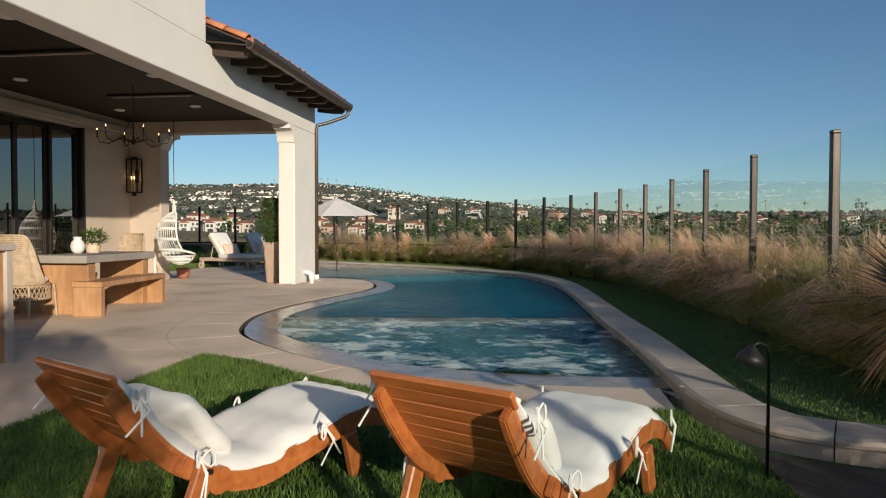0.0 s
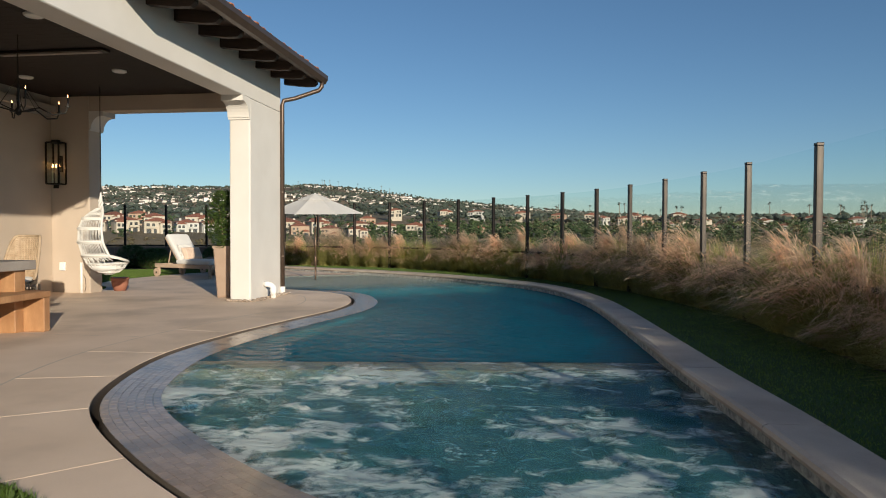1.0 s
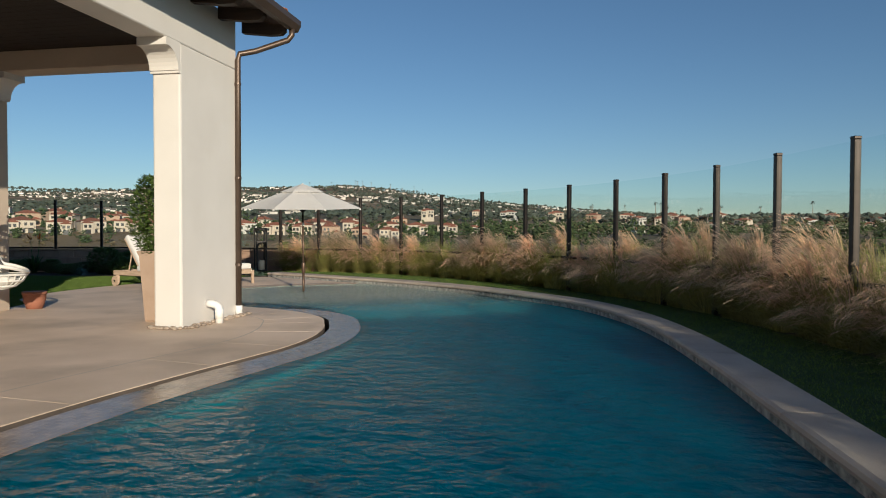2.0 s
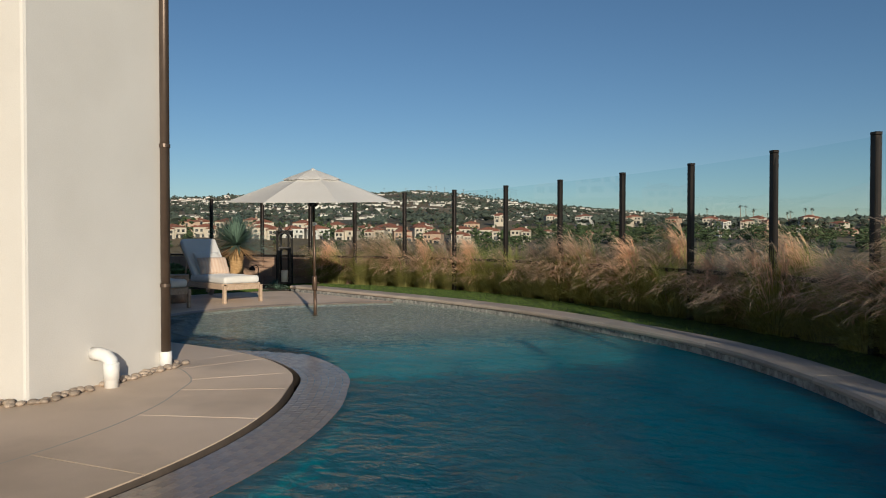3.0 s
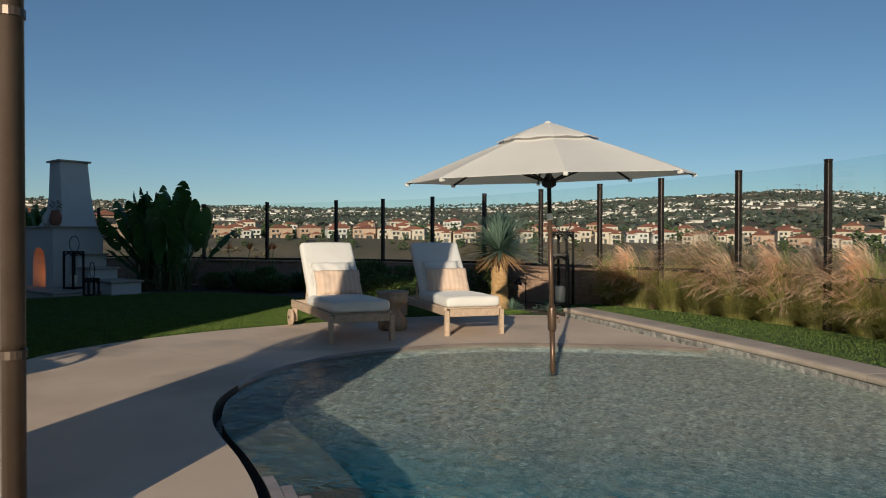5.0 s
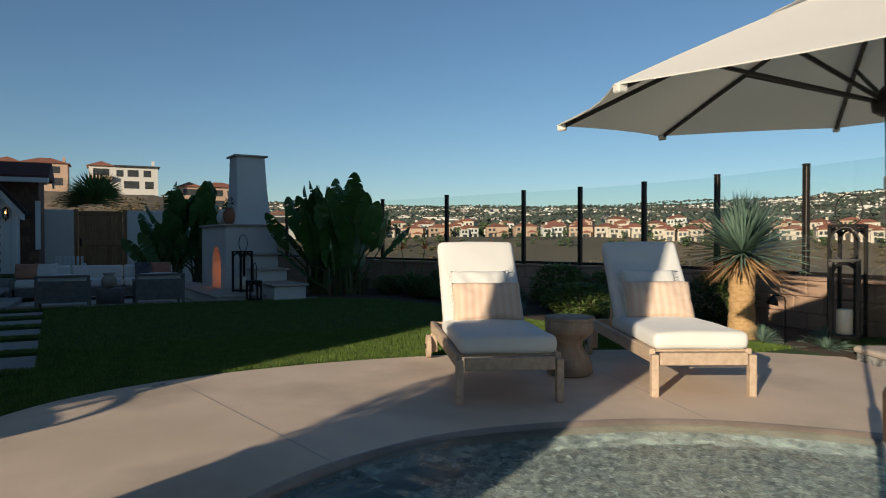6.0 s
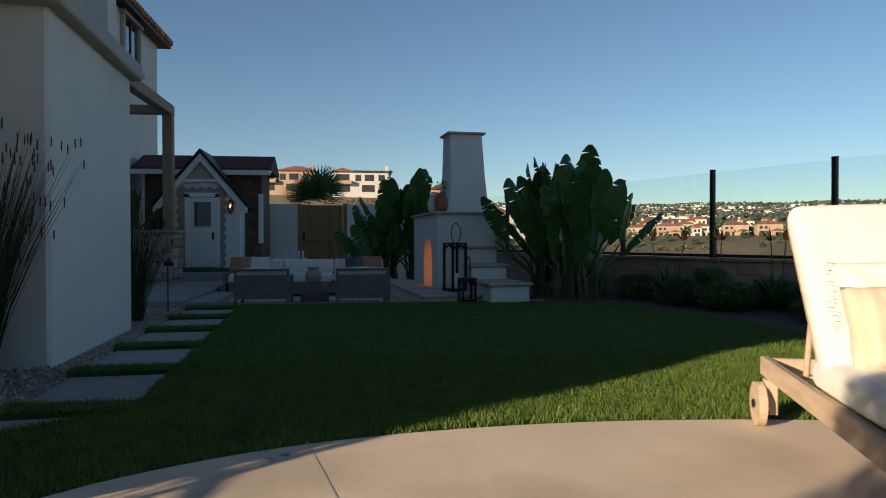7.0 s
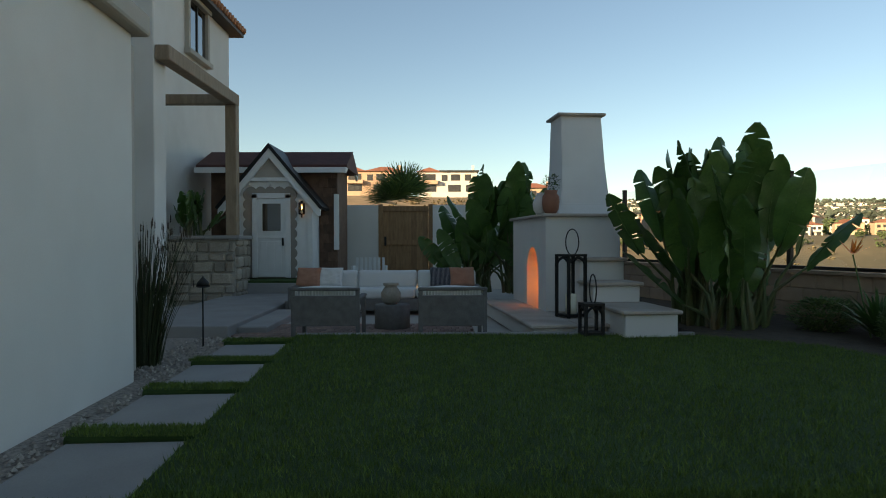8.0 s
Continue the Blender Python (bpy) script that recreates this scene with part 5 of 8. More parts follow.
# ------------------------------------------------------------------ hardwood loungers on the front turf
def wave_lounger(m):
    t = thing("garden_lounger", "oiled orange hardwood lounger with curved slats and white cushion", "sun lounger", m, "hardwood garden loungers")
    side = catmull([(0.0, 0.66, 0), (0.10, 0.52, 0), (0.24, 0.355, 0), (0.42, 0.24, 0), (0.62, 0.20, 0), (0.82, 0.24, 0), (1.0, 0.28, 0), (1.17, 0.315, 0), (1.32, 0.30, 0), (1.45, 0.245, 0), (1.53, 0.17, 0)], 5)
    for x in (-0.30, 0.30):
        for lo, hi, nm in ((0, 14, "back_rail"), (10, len(side), "side_rail")):
            bm = bmesh.new()
            L = side[lo:hi]
            rows = []
            for i, p in enumerate(L):
                tg = (L[min(i + 1, len(L) - 1)] - L[max(i - 1, 0)]).normalized()
                nn = Vector((-tg.y, tg.x))
                w = 0.05 * (0.75 + 0.25 * math.sin(math.pi * i / (len(L) - 1)))
                dx = 0.0 if nm == "side_rail" else (0.034 if x < 0 else -0.034)
                rows.append([bm.verts.new((x + dx + sx * 0.016, (p.x + nn.x * s), (p.y + nn.y * s) - 0.045)) for sx, s in ((-1, -w), (1, -w), (1, w), (-1, w))])
            for a, b in zip(rows, rows[1:]):
                for k in range(4):
                    bm.faces.new((a[k], a[(k + 1) % 4], b[(k + 1) % 4], b[k]))
            bm.faces.new(list(reversed(rows[0])))
            bm.faces.new(rows[-1])
            bmesh.ops.recalc_face_normals(bm, faces=bm.faces)
            bmesh.ops.bevel(bm, geom=[e for e in bm.edges if len(e.link_faces) == 2 and e.calc_face_angle(0) > 1.0], offset=0.006, segments=2, affect="EDGES")
            part(nm, bm, REDWOOD, t)
        s = 1 if x > 0 else -1
        part("leg", one_box(-0.02, 0.02, -0.04, 0.04, -0.30, 0.0, bevel=0.006), REDWOOD, t).matrix_basis = pose(x + s * 0.036, 0.33, 0.285, -22)
        part("leg", one_box(-0.02, 0.02, -0.04, 0.04, -0.215, 0.0, bevel=0.006), REDWOOD, t).matrix_basis = pose(x + s * 0.036, 1.1, 0.225, 14)
        bm = bmesh.new()
        tube(bm, (x - 0.025, 0.40, 0.20), (x + 0.025, 0.40, 0.20), 0.055, n=20)
        part("pivot_disc", bm, REDWOOD, t)
        bm = bmesh.new()
        tube(bm, (x + s * 0.056, 0.33, 0.262), (x + s * 0.066, 0.33, 0.262), 0.012, n=10)
        part("bolt", bm, BRONZE, t, "steel bolt head")
    gap, acc = 0.067, 0.05
    for a, b in zip(side, side[1:]):
        L = (b - a).length
        while acc < L:
            p, tg = a.lerp(b, acc / L), (b - a) / L
            part("slat", one_box(-0.285, 0.285, -0.0318, 0.0318, -0.010, 0.010, bevel=0.004), REDWOOD, t).matrix_basis = pose(0, p.x, p.y - 0.012, math.degrees(math.atan2(tg.y, tg.x)))
            acc += gap
        acc -= L
    part("head_board", one_box(-0.30, 0.30, -0.02, 0.05, -0.012, 0.014, bevel=0.006), REDWOOD, t).matrix_basis = pose(0, -0.005, 0.66, -54)
    # cushion that follows the slats, in stitched panels
    bm = bmesh.new()
    N = len(side)
    grid = {}
    nx = 12
    for i, p in enumerate(side):
        tg = (side[min(i + 1, N - 1)] - side[max(i - 1, 0)]).normalized()
        nn = Vector((-tg.y, tg.x))
        q = i / (N - 1)
        th = 0.05 * (0.55 + 0.45 * abs(math.sin(q * math.pi * 7))) * min(1, 6 * q + 0.4, 6 * (1 - q) + 0.4)
        for j in range(nx + 1):
            u = 2 * j / nx - 1
            e = max(0.0, 1 - u ** 6)
            wob = 0.010 * noise.noise(Vector((u * 4, q * 9, 1)))
            for s, d in ((0, 0.004), (1, 0.012 + th * e + wob)):
                hang = 0.02 * (noise.noise(Vector((q * 22, u, 7))) ) if abs(u) > 0.99 else 0
                grid[i, j, s] = bm.verts.new((u * 0.315 + hang, p.x + nn.x * d, p.y + nn.y * d - (0.01 if abs(u) > 0.99 else 0)))
    for i in range(N - 1):
        for j in range(nx):
            bm.faces.new((grid[i, j, 1], grid[i, j + 1, 1], grid[i + 1, j + 1, 1], grid[i + 1, j, 1]))
            bm.faces.new((grid[i, j, 0], grid[i + 1, j, 0], grid[i + 1, j + 1, 0], grid[i, j + 1, 0]))
        for j in (0, nx):
            bm.faces.new((grid[i, j, 0], grid[i, j, 1], grid[i + 1, j, 1], grid[i + 1, j, 0]))
    for i in (0, N - 1):
        for j in range(nx):
            bm.faces.new((grid[i, j, 0], grid[i, j + 1, 0], grid[i, j + 1, 1], grid[i, j, 1]))
    bmesh.ops.recalc_face_normals(bm, faces=bm.faces)
    cushion = part("cushion", bm, CANVAS, t, "creased white tie-on cushion", True)
    rg = random.Random(8)
    for y, z in ((0.06, 0.60), (0.30, 0.31), (0.95, 0.28), (1.42, 0.30)):
        for s in (-1, 1):
            bm = bmesh.new()
            c = Vector((s * 0.345, y, z))
            for k in range(2):
                a = rg.uniform(0, 6.28)
                loop = [c + Vector((s * 0.02 * math.sin(f * math.pi), 0.055 * math.sin(f * math.pi) * math.cos(a) , 0.035 * math.sin(f * math.pi * 2) + 0.02 * math.sin(a) * f)) for f in [i / 8 for i in range(9)]]
                sweep(bm, loop, 0.0045, 5)
                tail = [c, c + Vector((s * 0.02, rg.uniform(-0.04, 0.04), -0.05)), c + Vector((s * 0.025, rg.uniform(-0.08, 0.08), -0.11 - rg.uniform(0, 0.05)))]
                sweep(bm, tail, 0.0045, 5)
            part("tie", bm, CANVAS, cushion)
    return t


W1 = pose(-0.30, 4.36, 0, 0, 0, -28)
W2 = pose(-1.68, 4.40, 0, 0, 0, -29)
wl = wave_lounger(W1)
copy_thing(wl, W2)
for m, dx in ((W1, 0.05), (W2, 0.08)):
    p = thing("throw_pillow", "rumpled white square pillow on the lounger", "pillow", m @ pose(dx, 0.36, 0.405, 44, 4, 12), "white lounger pillows")
    part("cover", pillow(0.44, 0.40, 0.12, soft=0.12), CANVAS, p, smooth=True)

# ------------------------------------------------------------------ dining set under the loggia
t = thing("dining_table", "long dining table with grey top on golden oak slab legs", "table", pose(-6.56, 11.55, 0, 0, 0, 3))
part("tabletop", one_box(-0.41, 0.41, -0.93, 0.93, 0.72, 0.83, bevel=0.008), TABLETOP, t, "thick grey stone-look top")
for y in (-0.72, 0.72):
    part("slab_leg", one_box(-0.36, 0.36, y - 0.09, y + 0.09, 0.0, 0.72, bevel=0.008), OAK, t)


def oak_bench(m):
    b = thing("bench", "golden oak slab bench beside the dining table", "bench", m, "dining benches")
    part("seat", one_box(-0.21, 0.21, -0.96, 0.96, 0.40, 0.475, bevel=0.008), OAK, b)
    for y in (-0.90, 0.90):
        part("slab_leg", one_box(-0.2, 0.2, y - 0.055, y + 0.055, 0.0, 0.40, bevel=0.008), OAK, b)
    return b


b1 = oak_bench(pose(-6.12, 11.5, 0, 0, 0, 5))
copy_thing(b1, pose(-7.45, 11.6, 0, 0, 0, 2))


def wicker_chair(m, cushion=True):
    c = thing("wicker_chair", "natural rattan dining chair with a tall woven back", "chair", m, "wicker chairs")
    bm = bmesh.new()
    for z in (0.42, 0.45):
        lathe(bm, [(0.27, z - 0.012), (0.285, z), (0.27, z + 0.012)], 20)
    part("seat_rim", bm, RATTAN, c, smooth=True)
    bm = bmesh.new()
    lathe(bm, [(0.26, 0.43), (0.27, 0.45), (0.25, 0.462)], 20)
    part("seat", bm, RATTAN, c)
    for sx, sy in ((-1, -1), (1, -1), (-1, 1), (1, 1)):
        bm = bmesh.new()
        sweep(bm, [(sx * 0.25, sy * 0.23, 0.0), (sx * 0.23, sy * 0.21, 0.44)], 0.016, 8)
        part("leg", bm, RATTAN, c)
    back = bmesh.new()
    wrap = [math.pi * (0.02 + 0.96 * i / 24) for i in range(25)]
    def top(a):
        return 0.50 + 0.60 * smooth(0.10, 0.80, math.sin(a))
    for i, a in enumerate(wrap):
        r = 0.285
        sweep(back, [(r * math.cos(a), -r * math.sin(a), 0.45), (r * 1.06 * math.cos(a), -r * 1.06 * math.sin(a), (0.45 + top(a)) / 2), (r * 1.14 * math.cos(a), -r * 1.16 * math.sin(a), top(a))], 0.007, 5)
    for lev in range(26):
        f = lev / 25
        sweep(back, [((0.285 + 0.045 * f) * math.cos(a), -(0.285 + 0.045 * f) * math.sin(a), 0.45 + (top(a) - 0.45) * f) for a in wrap], 0.008, 5)
    shell = [[back.verts.new(((0.283 + 0.045 * f) * math.cos(a), -(0.283 + 0.045 * f) * math.sin(a), 0.45 + (top(a) - 0.45) * f)) for a in wrap] for f in (0, 0.33, 0.66, 1.0)]
    for ra, rb in zip(shell, shell[1:]):
        for k in range(24):
            back.faces.new((ra[k], ra[k + 1], rb[k + 1], rb[k]))
    part("woven_back", back, RATTAN, c)
    bm = bmesh.new()
    sweep(bm, [(0.325 * math.cos(a), -0.33 * math.sin(a), top(a) + 0.005) for a in wrap], 0.018, 8)
    part("top_rim", bm, RATTAN, c)
    apron = bmesh.new()
    for k in range(30):
        a0, a1 = 2 * math.pi * k / 30, 2 * math.pi * (k + 1.5) / 30
        for s in (1, -1):
            sweep(apron, [(0.28 * math.cos(s * a0), 0.26 * math.sin(s * a0), 0.42), (0.275 * math.cos(s * a1), 0.255 * math.sin(s * a1), 0.24)], 0.006, 4)
    lathe(apron, [(0.27, 0.235), (0.28, 0.245), (0.27, 0.255)], 20)
    part("lattice_apron", apron, RATTAN, c)
    if cushion:
        bm = bmesh.new()
        lathe(bm, [(0.2, 0.462), (0.245, 0.475), (0.25, 0.51), (0.22, 0.535), (0.1, 0.54)], 24)
        part("seat_cushion", bm, CANVAS, c, "round white seat cushion", True)
    return c


wc = wicker_chair(pose(-6.86, 10.48, 0, 0, 0, -6))
copy_thing(wc, pose(-7.45, 13.6, 0, 0, 0, 172))


def vessel(name, label, prof, m, material, cat="vase"):
    v = thing(name, label, cat, m)
    bm = bmesh.new()
    lathe(bm, prof, 24)
    part("body", bm, material, v, smooth=True)
    return v


vessel("vase", "white ceramic vase on the dining table", [(0.05, 0), (0.085, 0.04), (0.10, 0.11), (0.085, 0.17), (0.05, 0.21), (0.06, 0.25), (0.05, 0.25)], pose(-6.78, 11.40, 0.83), CANVAS)


def leaves(n, spread, height, length, width, rnd, droop=0.3, base=0.0):
    """A spray of small folded leaves round stems."""
    bm = bmesh.new()
    for k in range(n):
        a = rnd.uniform(0, 6.283)
        r = spread * rnd.random() ** 0.5
        z = base + height * rnd.random()
        k2 = 1 - 0.55 * abs(2 * (z - base) / max(height, 1e-3) - 1) ** 2
        c = Vector((r * k2 * math.cos(a), r * k2 * math.sin(a), z))
        d = Vector((math.cos(a + rnd.uniform(-1, 1)), math.sin(a + rnd.uniform(-1, 1)), rnd.uniform(-droop, 0.8))).normalized()
        s = d.cross(Vector((0, 0, 1))).normalized() * width * rnd.uniform(0.6, 1.2)
        L = length * rnd.uniform(0.6, 1.25)
        up = Vector((0, 0, width * 0.35))
        v = [bm.verts.new(q) for q in (c, c + d * L * 0.5 + s, c + d * L, c + d * L * 0.5 - s, c + d * L * 0.5 - up)]
        bm.faces.new((v[0], v[1], v[4])); bm.faces.new((v[1], v[2], v[4])); bm.faces.new((v[2], v[3], v[4])); bm.faces.new((v[3], v[0], v[4]))
    return bm


pb = thing("potted_plant", "green fern in a woven striped basket", "plant", pose(-6.80, 11.78, 0.83))
bm = bmesh.new()
lathe(bm, [(0.085, 0), (0.105, 0.05), (0.11, 0.13), (0.1, 0.15)], 20)
part("basket", bm, striped("cream_orange_basket", (0.62, 0.5, 0.36), (0.7, 0.62, 0.5), (0.5, 0.24, 0.1), 16), pb)
part("foliage", leaves(360, 0.2, 0.2, 0.11, 0.016, random.Random(5), base=0.13), YOUNG, pb)

# hanging egg chair of white cane
def egg_chair(m):
    c = thing("hanging_chair", "white cane hanging egg chair with thick woven bands", "hanging chair", m)
    bm = bmesh.new()
    sweep(bm, [(0, 0, 1.80), (0, 0, 3.72)], 0.008, 6)
    part("rope", bm, BLACK, c)
    bm = bmesh.new()
    for k in range(3):
        a = 2.1 * k
        sweep(bm, [(0.03 * math.cos(a + q), 0.03 * math.sin(a + q), 1.58 + 0.045 * q) for q in (0, 0.6, 1.2, 1.9, 2.6, 3.3)], 0.020, 7)
    lathe(bm, [(0.02, 1.70), (0.034, 1.74), (0.022, 1.80), (0.008, 1.86)], 10)
    part("knot", bm, WICKER_W, c, smooth=True)
    top, fall = 1.61, (0.0, 0.09, 0.20, 0.38, 0.62, 0.86, 1.0)

    def shell(d, f):
        """d metres under the tip, f from one side of the rim (0) round the back to the other (1)."""
        rim = float(np.interp(d, fall, (0.02, 0.03, 0.01, -0.01, 0.0, 0.11, 0.30)))
        back = float(np.interp(d, fall, (-0.02, -0.17, -0.31, -0.39, -0.40, -0.33, -0.26)))
        half = float(np.interp(d, fall, (0.03, 0.12, 0.23, 0.33, 0.38, 0.37, 0.35)))
        a = math.pi * f
        return Vector((rim + (back - rim) * math.sin(a), half * math.cos(a), top - d))

    bm = bmesh.new()
    for k in range(1, 24):
        sweep(bm, [shell(0.03 + 0.93 * i / 14, k / 24) for i in range(15)], 0.0065, 5)
    tagged(part("cane_ribs", bm, WICKER_W, c), kind="stuff")
    for d, r in ((0.12, 0.012), (0.21, 0.021), (0.385, 0.023), (0.62, 0.023), (0.86, 0.021)):
        bm = bmesh.new()
        for off in (0.0, 0.022):
            sweep(bm, [shell(d + off, i / 28) for i in range(29)], r * (1 if off == 0 else 0.7), 6)
        part("cane_band", bm, WICKER_W, c, smooth=True)
    bm = bmesh.new()
    for sd in (1, -1):
        path = [shell(d, 0 if sd > 0 else 1) for d in (0.0, 0.1, 0.22, 0.38, 0.52, 0.66, 0.78)] + [Vector((0.13, sd * 0.37, 0.735)), Vector((0.28, sd * 0.345, 0.70)), Vector((0.42, sd * 0.22, 0.655)), Vector((0.475, 0, 0.63))]
        sweep(bm, [tuple(q) for q in catmull([tuple(p) for p in path], 4)], 0.024, 8)
    part("front_rim", bm, WICKER_W, c, smooth=True)
    # the basket under the seat: rings that close in towards the bottom, with short upright canes
    bm = bmesh.new()
    rings = ((0.70, -0.30, 0.44, 0.34), (0.60, -0.25, 0.46, 0.30), (0.52, -0.17, 0.41, 0.25), (0.45, -0.05, 0.32, 0.17), (0.42, 0.05, 0.22, 0.09))

    def ring_at(q, a):
        z, x0, x1, w = q
        return Vector(((x0 + x1) / 2 + (x1 - x0) / 2 * math.cos(a), w * math.sin(a), z))
    for q in rings[1:]:
        sweep(bm, [ring_at(q, 2 * math.pi * i / 30) for i in range(31)], 0.014, 6)
    for k in range(22):
        a = 2 * math.pi * k / 22
        sweep(bm, [ring_at(q, a) for q in (rings[1:] if math.cos(a) > 0 else rings)], 0.010, 5)
    tagged(part("bowl", bm, WICKER_W, c), kind="stuff")
    bm = bmesh.new()
    lathe(bm, [(0.12, 0.44), (0.24, 0.49), (0.29, 0.55), (0.26, 0.585), (0.12, 0.59)], 22, (0.09, 0, 0))
    part("seat_cushion", bm, CANVAS, c, "cream seat cushion", True)


egg_chair(pose(-7.99, 16.28, 0.0, 0, 0, 38) @ Matrix.Diagonal((0.92, 0.88, 1, 1)))
pot = thing("flower_pot", "small terracotta pot under the hanging chair", "pot", pose(-8.52, 17.62, 0))
bm = bmesh.new()
lathe(bm, [(0.11, 0), (0.15, 0.12), (0.16, 0.22), (0.17, 0.22), (0.17, 0.26), (0.15, 0.26)], 20)
part("body", bm, CLAY, pot, smooth=True)

# tall planter with a shrub
pl = thing("planter", "tall tapered taupe planter with a leafy green shrub", "planter", pose(-5.86, 16.75, 0))
bm = bmesh.new()
prof = [(0.13, 0), (0.145, 0.02), (0.195, 0.85), (0.205, 0.92), (0.18, 0.92), (0.17, 0.86)]
lathe(bm, prof, 4)
bmesh.ops.rotate(bm, verts=bm.verts, cent=(0, 0, 0), matrix=Matrix.Rotation(radians(45), 3, "Z"))
for v in bm.verts:
    v.co.xy *= 1.3
bmesh.ops.bevel(bm, geom=[e for e in bm.edges if abs((e.verts[0].co - e.verts[1].co).z) > 0.3], offset=0.03, segments=3, affect="EDGES")
part("pot", bm, PLANTER, pl)
bm = bmesh.new()
rg = random.Random(12)
for k in range(7):
    a = rg.uniform(0, 6.28)
    sweep(bm, [(0.05 * math.cos(a), 0.05 * math.sin(a), 0.85), (0.1 * math.cos(a), 0.1 * math.sin(a), 1.25), (0.17 * math.cos(a), 0.17 * math.sin(a), 1.65)], [0.014, 0.01, 0.005], 6)
part("stem", bm, STUMP, pl)
part("foliage", leaves(3200, 0.34, 1.02, 0.085, 0.022, random.Random(6), base=0.86), YOUNG, pl)

# counter end at the patio's near edge
ct = thing("counter", "outdoor counter with a pale stone waterfall end", "counter", pose(-5.04, 6.78, 0))
part("end_panel", one_box(0.0, 0.42, 0.72, 0.80, 0.0, 1.0, bevel=0.006), COPING, ct)
part("worktop", one_box(-0.02, 0.44, -1.6, 0.82, 1.0, 1.06, bevel=0.006), COPING, ct)
part("cabinet_body", one_box(0.03, 0.39, -1.58, 0.72, 0.0, 1.0, bevel=0.006), OAK, ct)

# chandelier, wall lantern, heaters and downlights
ch = thing("chandelier", "black iron chandelier with six candle lights", "chandelier", pose(-7.0, 13.2, 2.72) @ Matrix.Diagonal((0.83, 0.83, 1, 1)))
bm = bmesh.new()
lathe(bm, [(0.01, -0.05), (0.04, -0.03), (0.05, 0.02), (0.02, 0.06), (0.012, 0.3), (0.02, 0.32)], 12)
part("stem", bm, BLACK, ch, smooth=True)
bm = bmesh.new()
tube(bm, (0, 0, 0.3), (0, 0, 1.0), 0.008, n=6)
part("chain", bm, BLACK, ch)
for k in range(6):
    a = 2 * math.pi * k / 6 + 0.3
    ca, sa = math.cos(a), math.sin(a)
    bm = bmesh.new()
    sweep(bm, [(0.03 * ca, 0.03 * sa, 0.0), (0.3 * ca, 0.3 * sa, 0.06), (0.5 * ca, 0.5 * sa, -0.03), (0.68 * ca, 0.68 * sa, 0.0), (0.72 * ca, 0.72 * sa, 0.08)], 0.010, 6)
    arm = part("arm", bm, BLACK, ch)
    bm = bmesh.new()
    tube(bm, (0.3 * ca, 0.3 * sa, 0.06), (0.02 * ca, 0.02 * sa, 0.42), 0.004, n=5)
    part("stay", bm, BLACK, ch)
    bm = bmesh.new()
    lathe(bm, [(0.035, 0.08), (0.035, 0.09), (0.014, 0.095), (0.014, 0.20)], 10, (0.72 * ca, 0.72 * sa, 0))
    part("candle_cup", bm, BLACK, arm)
    bm = bmesh.new()
    lathe(bm, [(0.004, 0.2), (0.008, 0.215), (0.002, 0.24)], 8, (0.72 * ca, 0.72 * sa, 0))
    part("bulb", bm, FLAME, arm, "glowing candle bulb")


def wall_lantern(m, h=0.78, w=0.26, label="tall black iron wall lantern with candle bulbs", bulbs=3):
    t = thing("wall_lantern", label, "wall lamp", m)
    d = w * 0.75
    bm = bmesh.new()
    r = 0.012
    for sx in (-1, 1):
        for sy in (0, 1):
            box(bm, sx * w / 2 - r, sx * w / 2 + r, -0.03 - sy * d - r, -0.03 - sy * d + r, 0.0, h)
    for z in (0.0, h):
        box(bm, -w / 2, w / 2, -0.03 - d, -0.03, z - 0.012, z + 0.012)
    box(bm, -0.05, 0.05, -0.02, 0.0, h * 0.3, h * 0.7)
    box(bm, -w / 4, w / 4, -0.03 - d * 0.7, -0.03 - d * 0.3, h + 0.012, h + 0.05)
    box(bm, -w / 6, w / 6, -0.03 - d * 0.6, -0.03 - d * 0.4, -0.08, -0.012)
    part("frame", bm, BLACK, t)
    for a, b in (((-w / 2, -0.03 - d), (w / 2, -0.03 - d)), ((-w / 2, -0.03 - d), (-w / 2, -0.03)), ((w / 2, -0.03 - d), (w / 2, -0.03))):
        bm = bmesh.new()
        bm.faces.new([bm.verts.new(q) for q in ((*a, 0.012), (*b, 0.012), (*b, h - 0.012), (*a, h - 0.012))])
        part("glass_pane", bm, GLASS, t)
    for k in range(bulbs):
        x = (k - (bulbs - 1) / 2) * w * 0.26
        bm = bmesh.new()
        lathe(bm, [(0.010, 0.0), (0.010, h * 0.38)], 8, (x, -0.03 - d / 2, 0.012))
        cd = part("candle", bm, CANDLE, t)
        bm = bmesh.new()
        lathe(bm, [(0.006, 0.0), (0.016, 0.03), (0.004, 0.075)], 8, (x, -0.03 - d / 2, 0.012 + h * 0.38))
        part("bulb", bm, FLAME, cd, "glowing candle bulb")
    return t


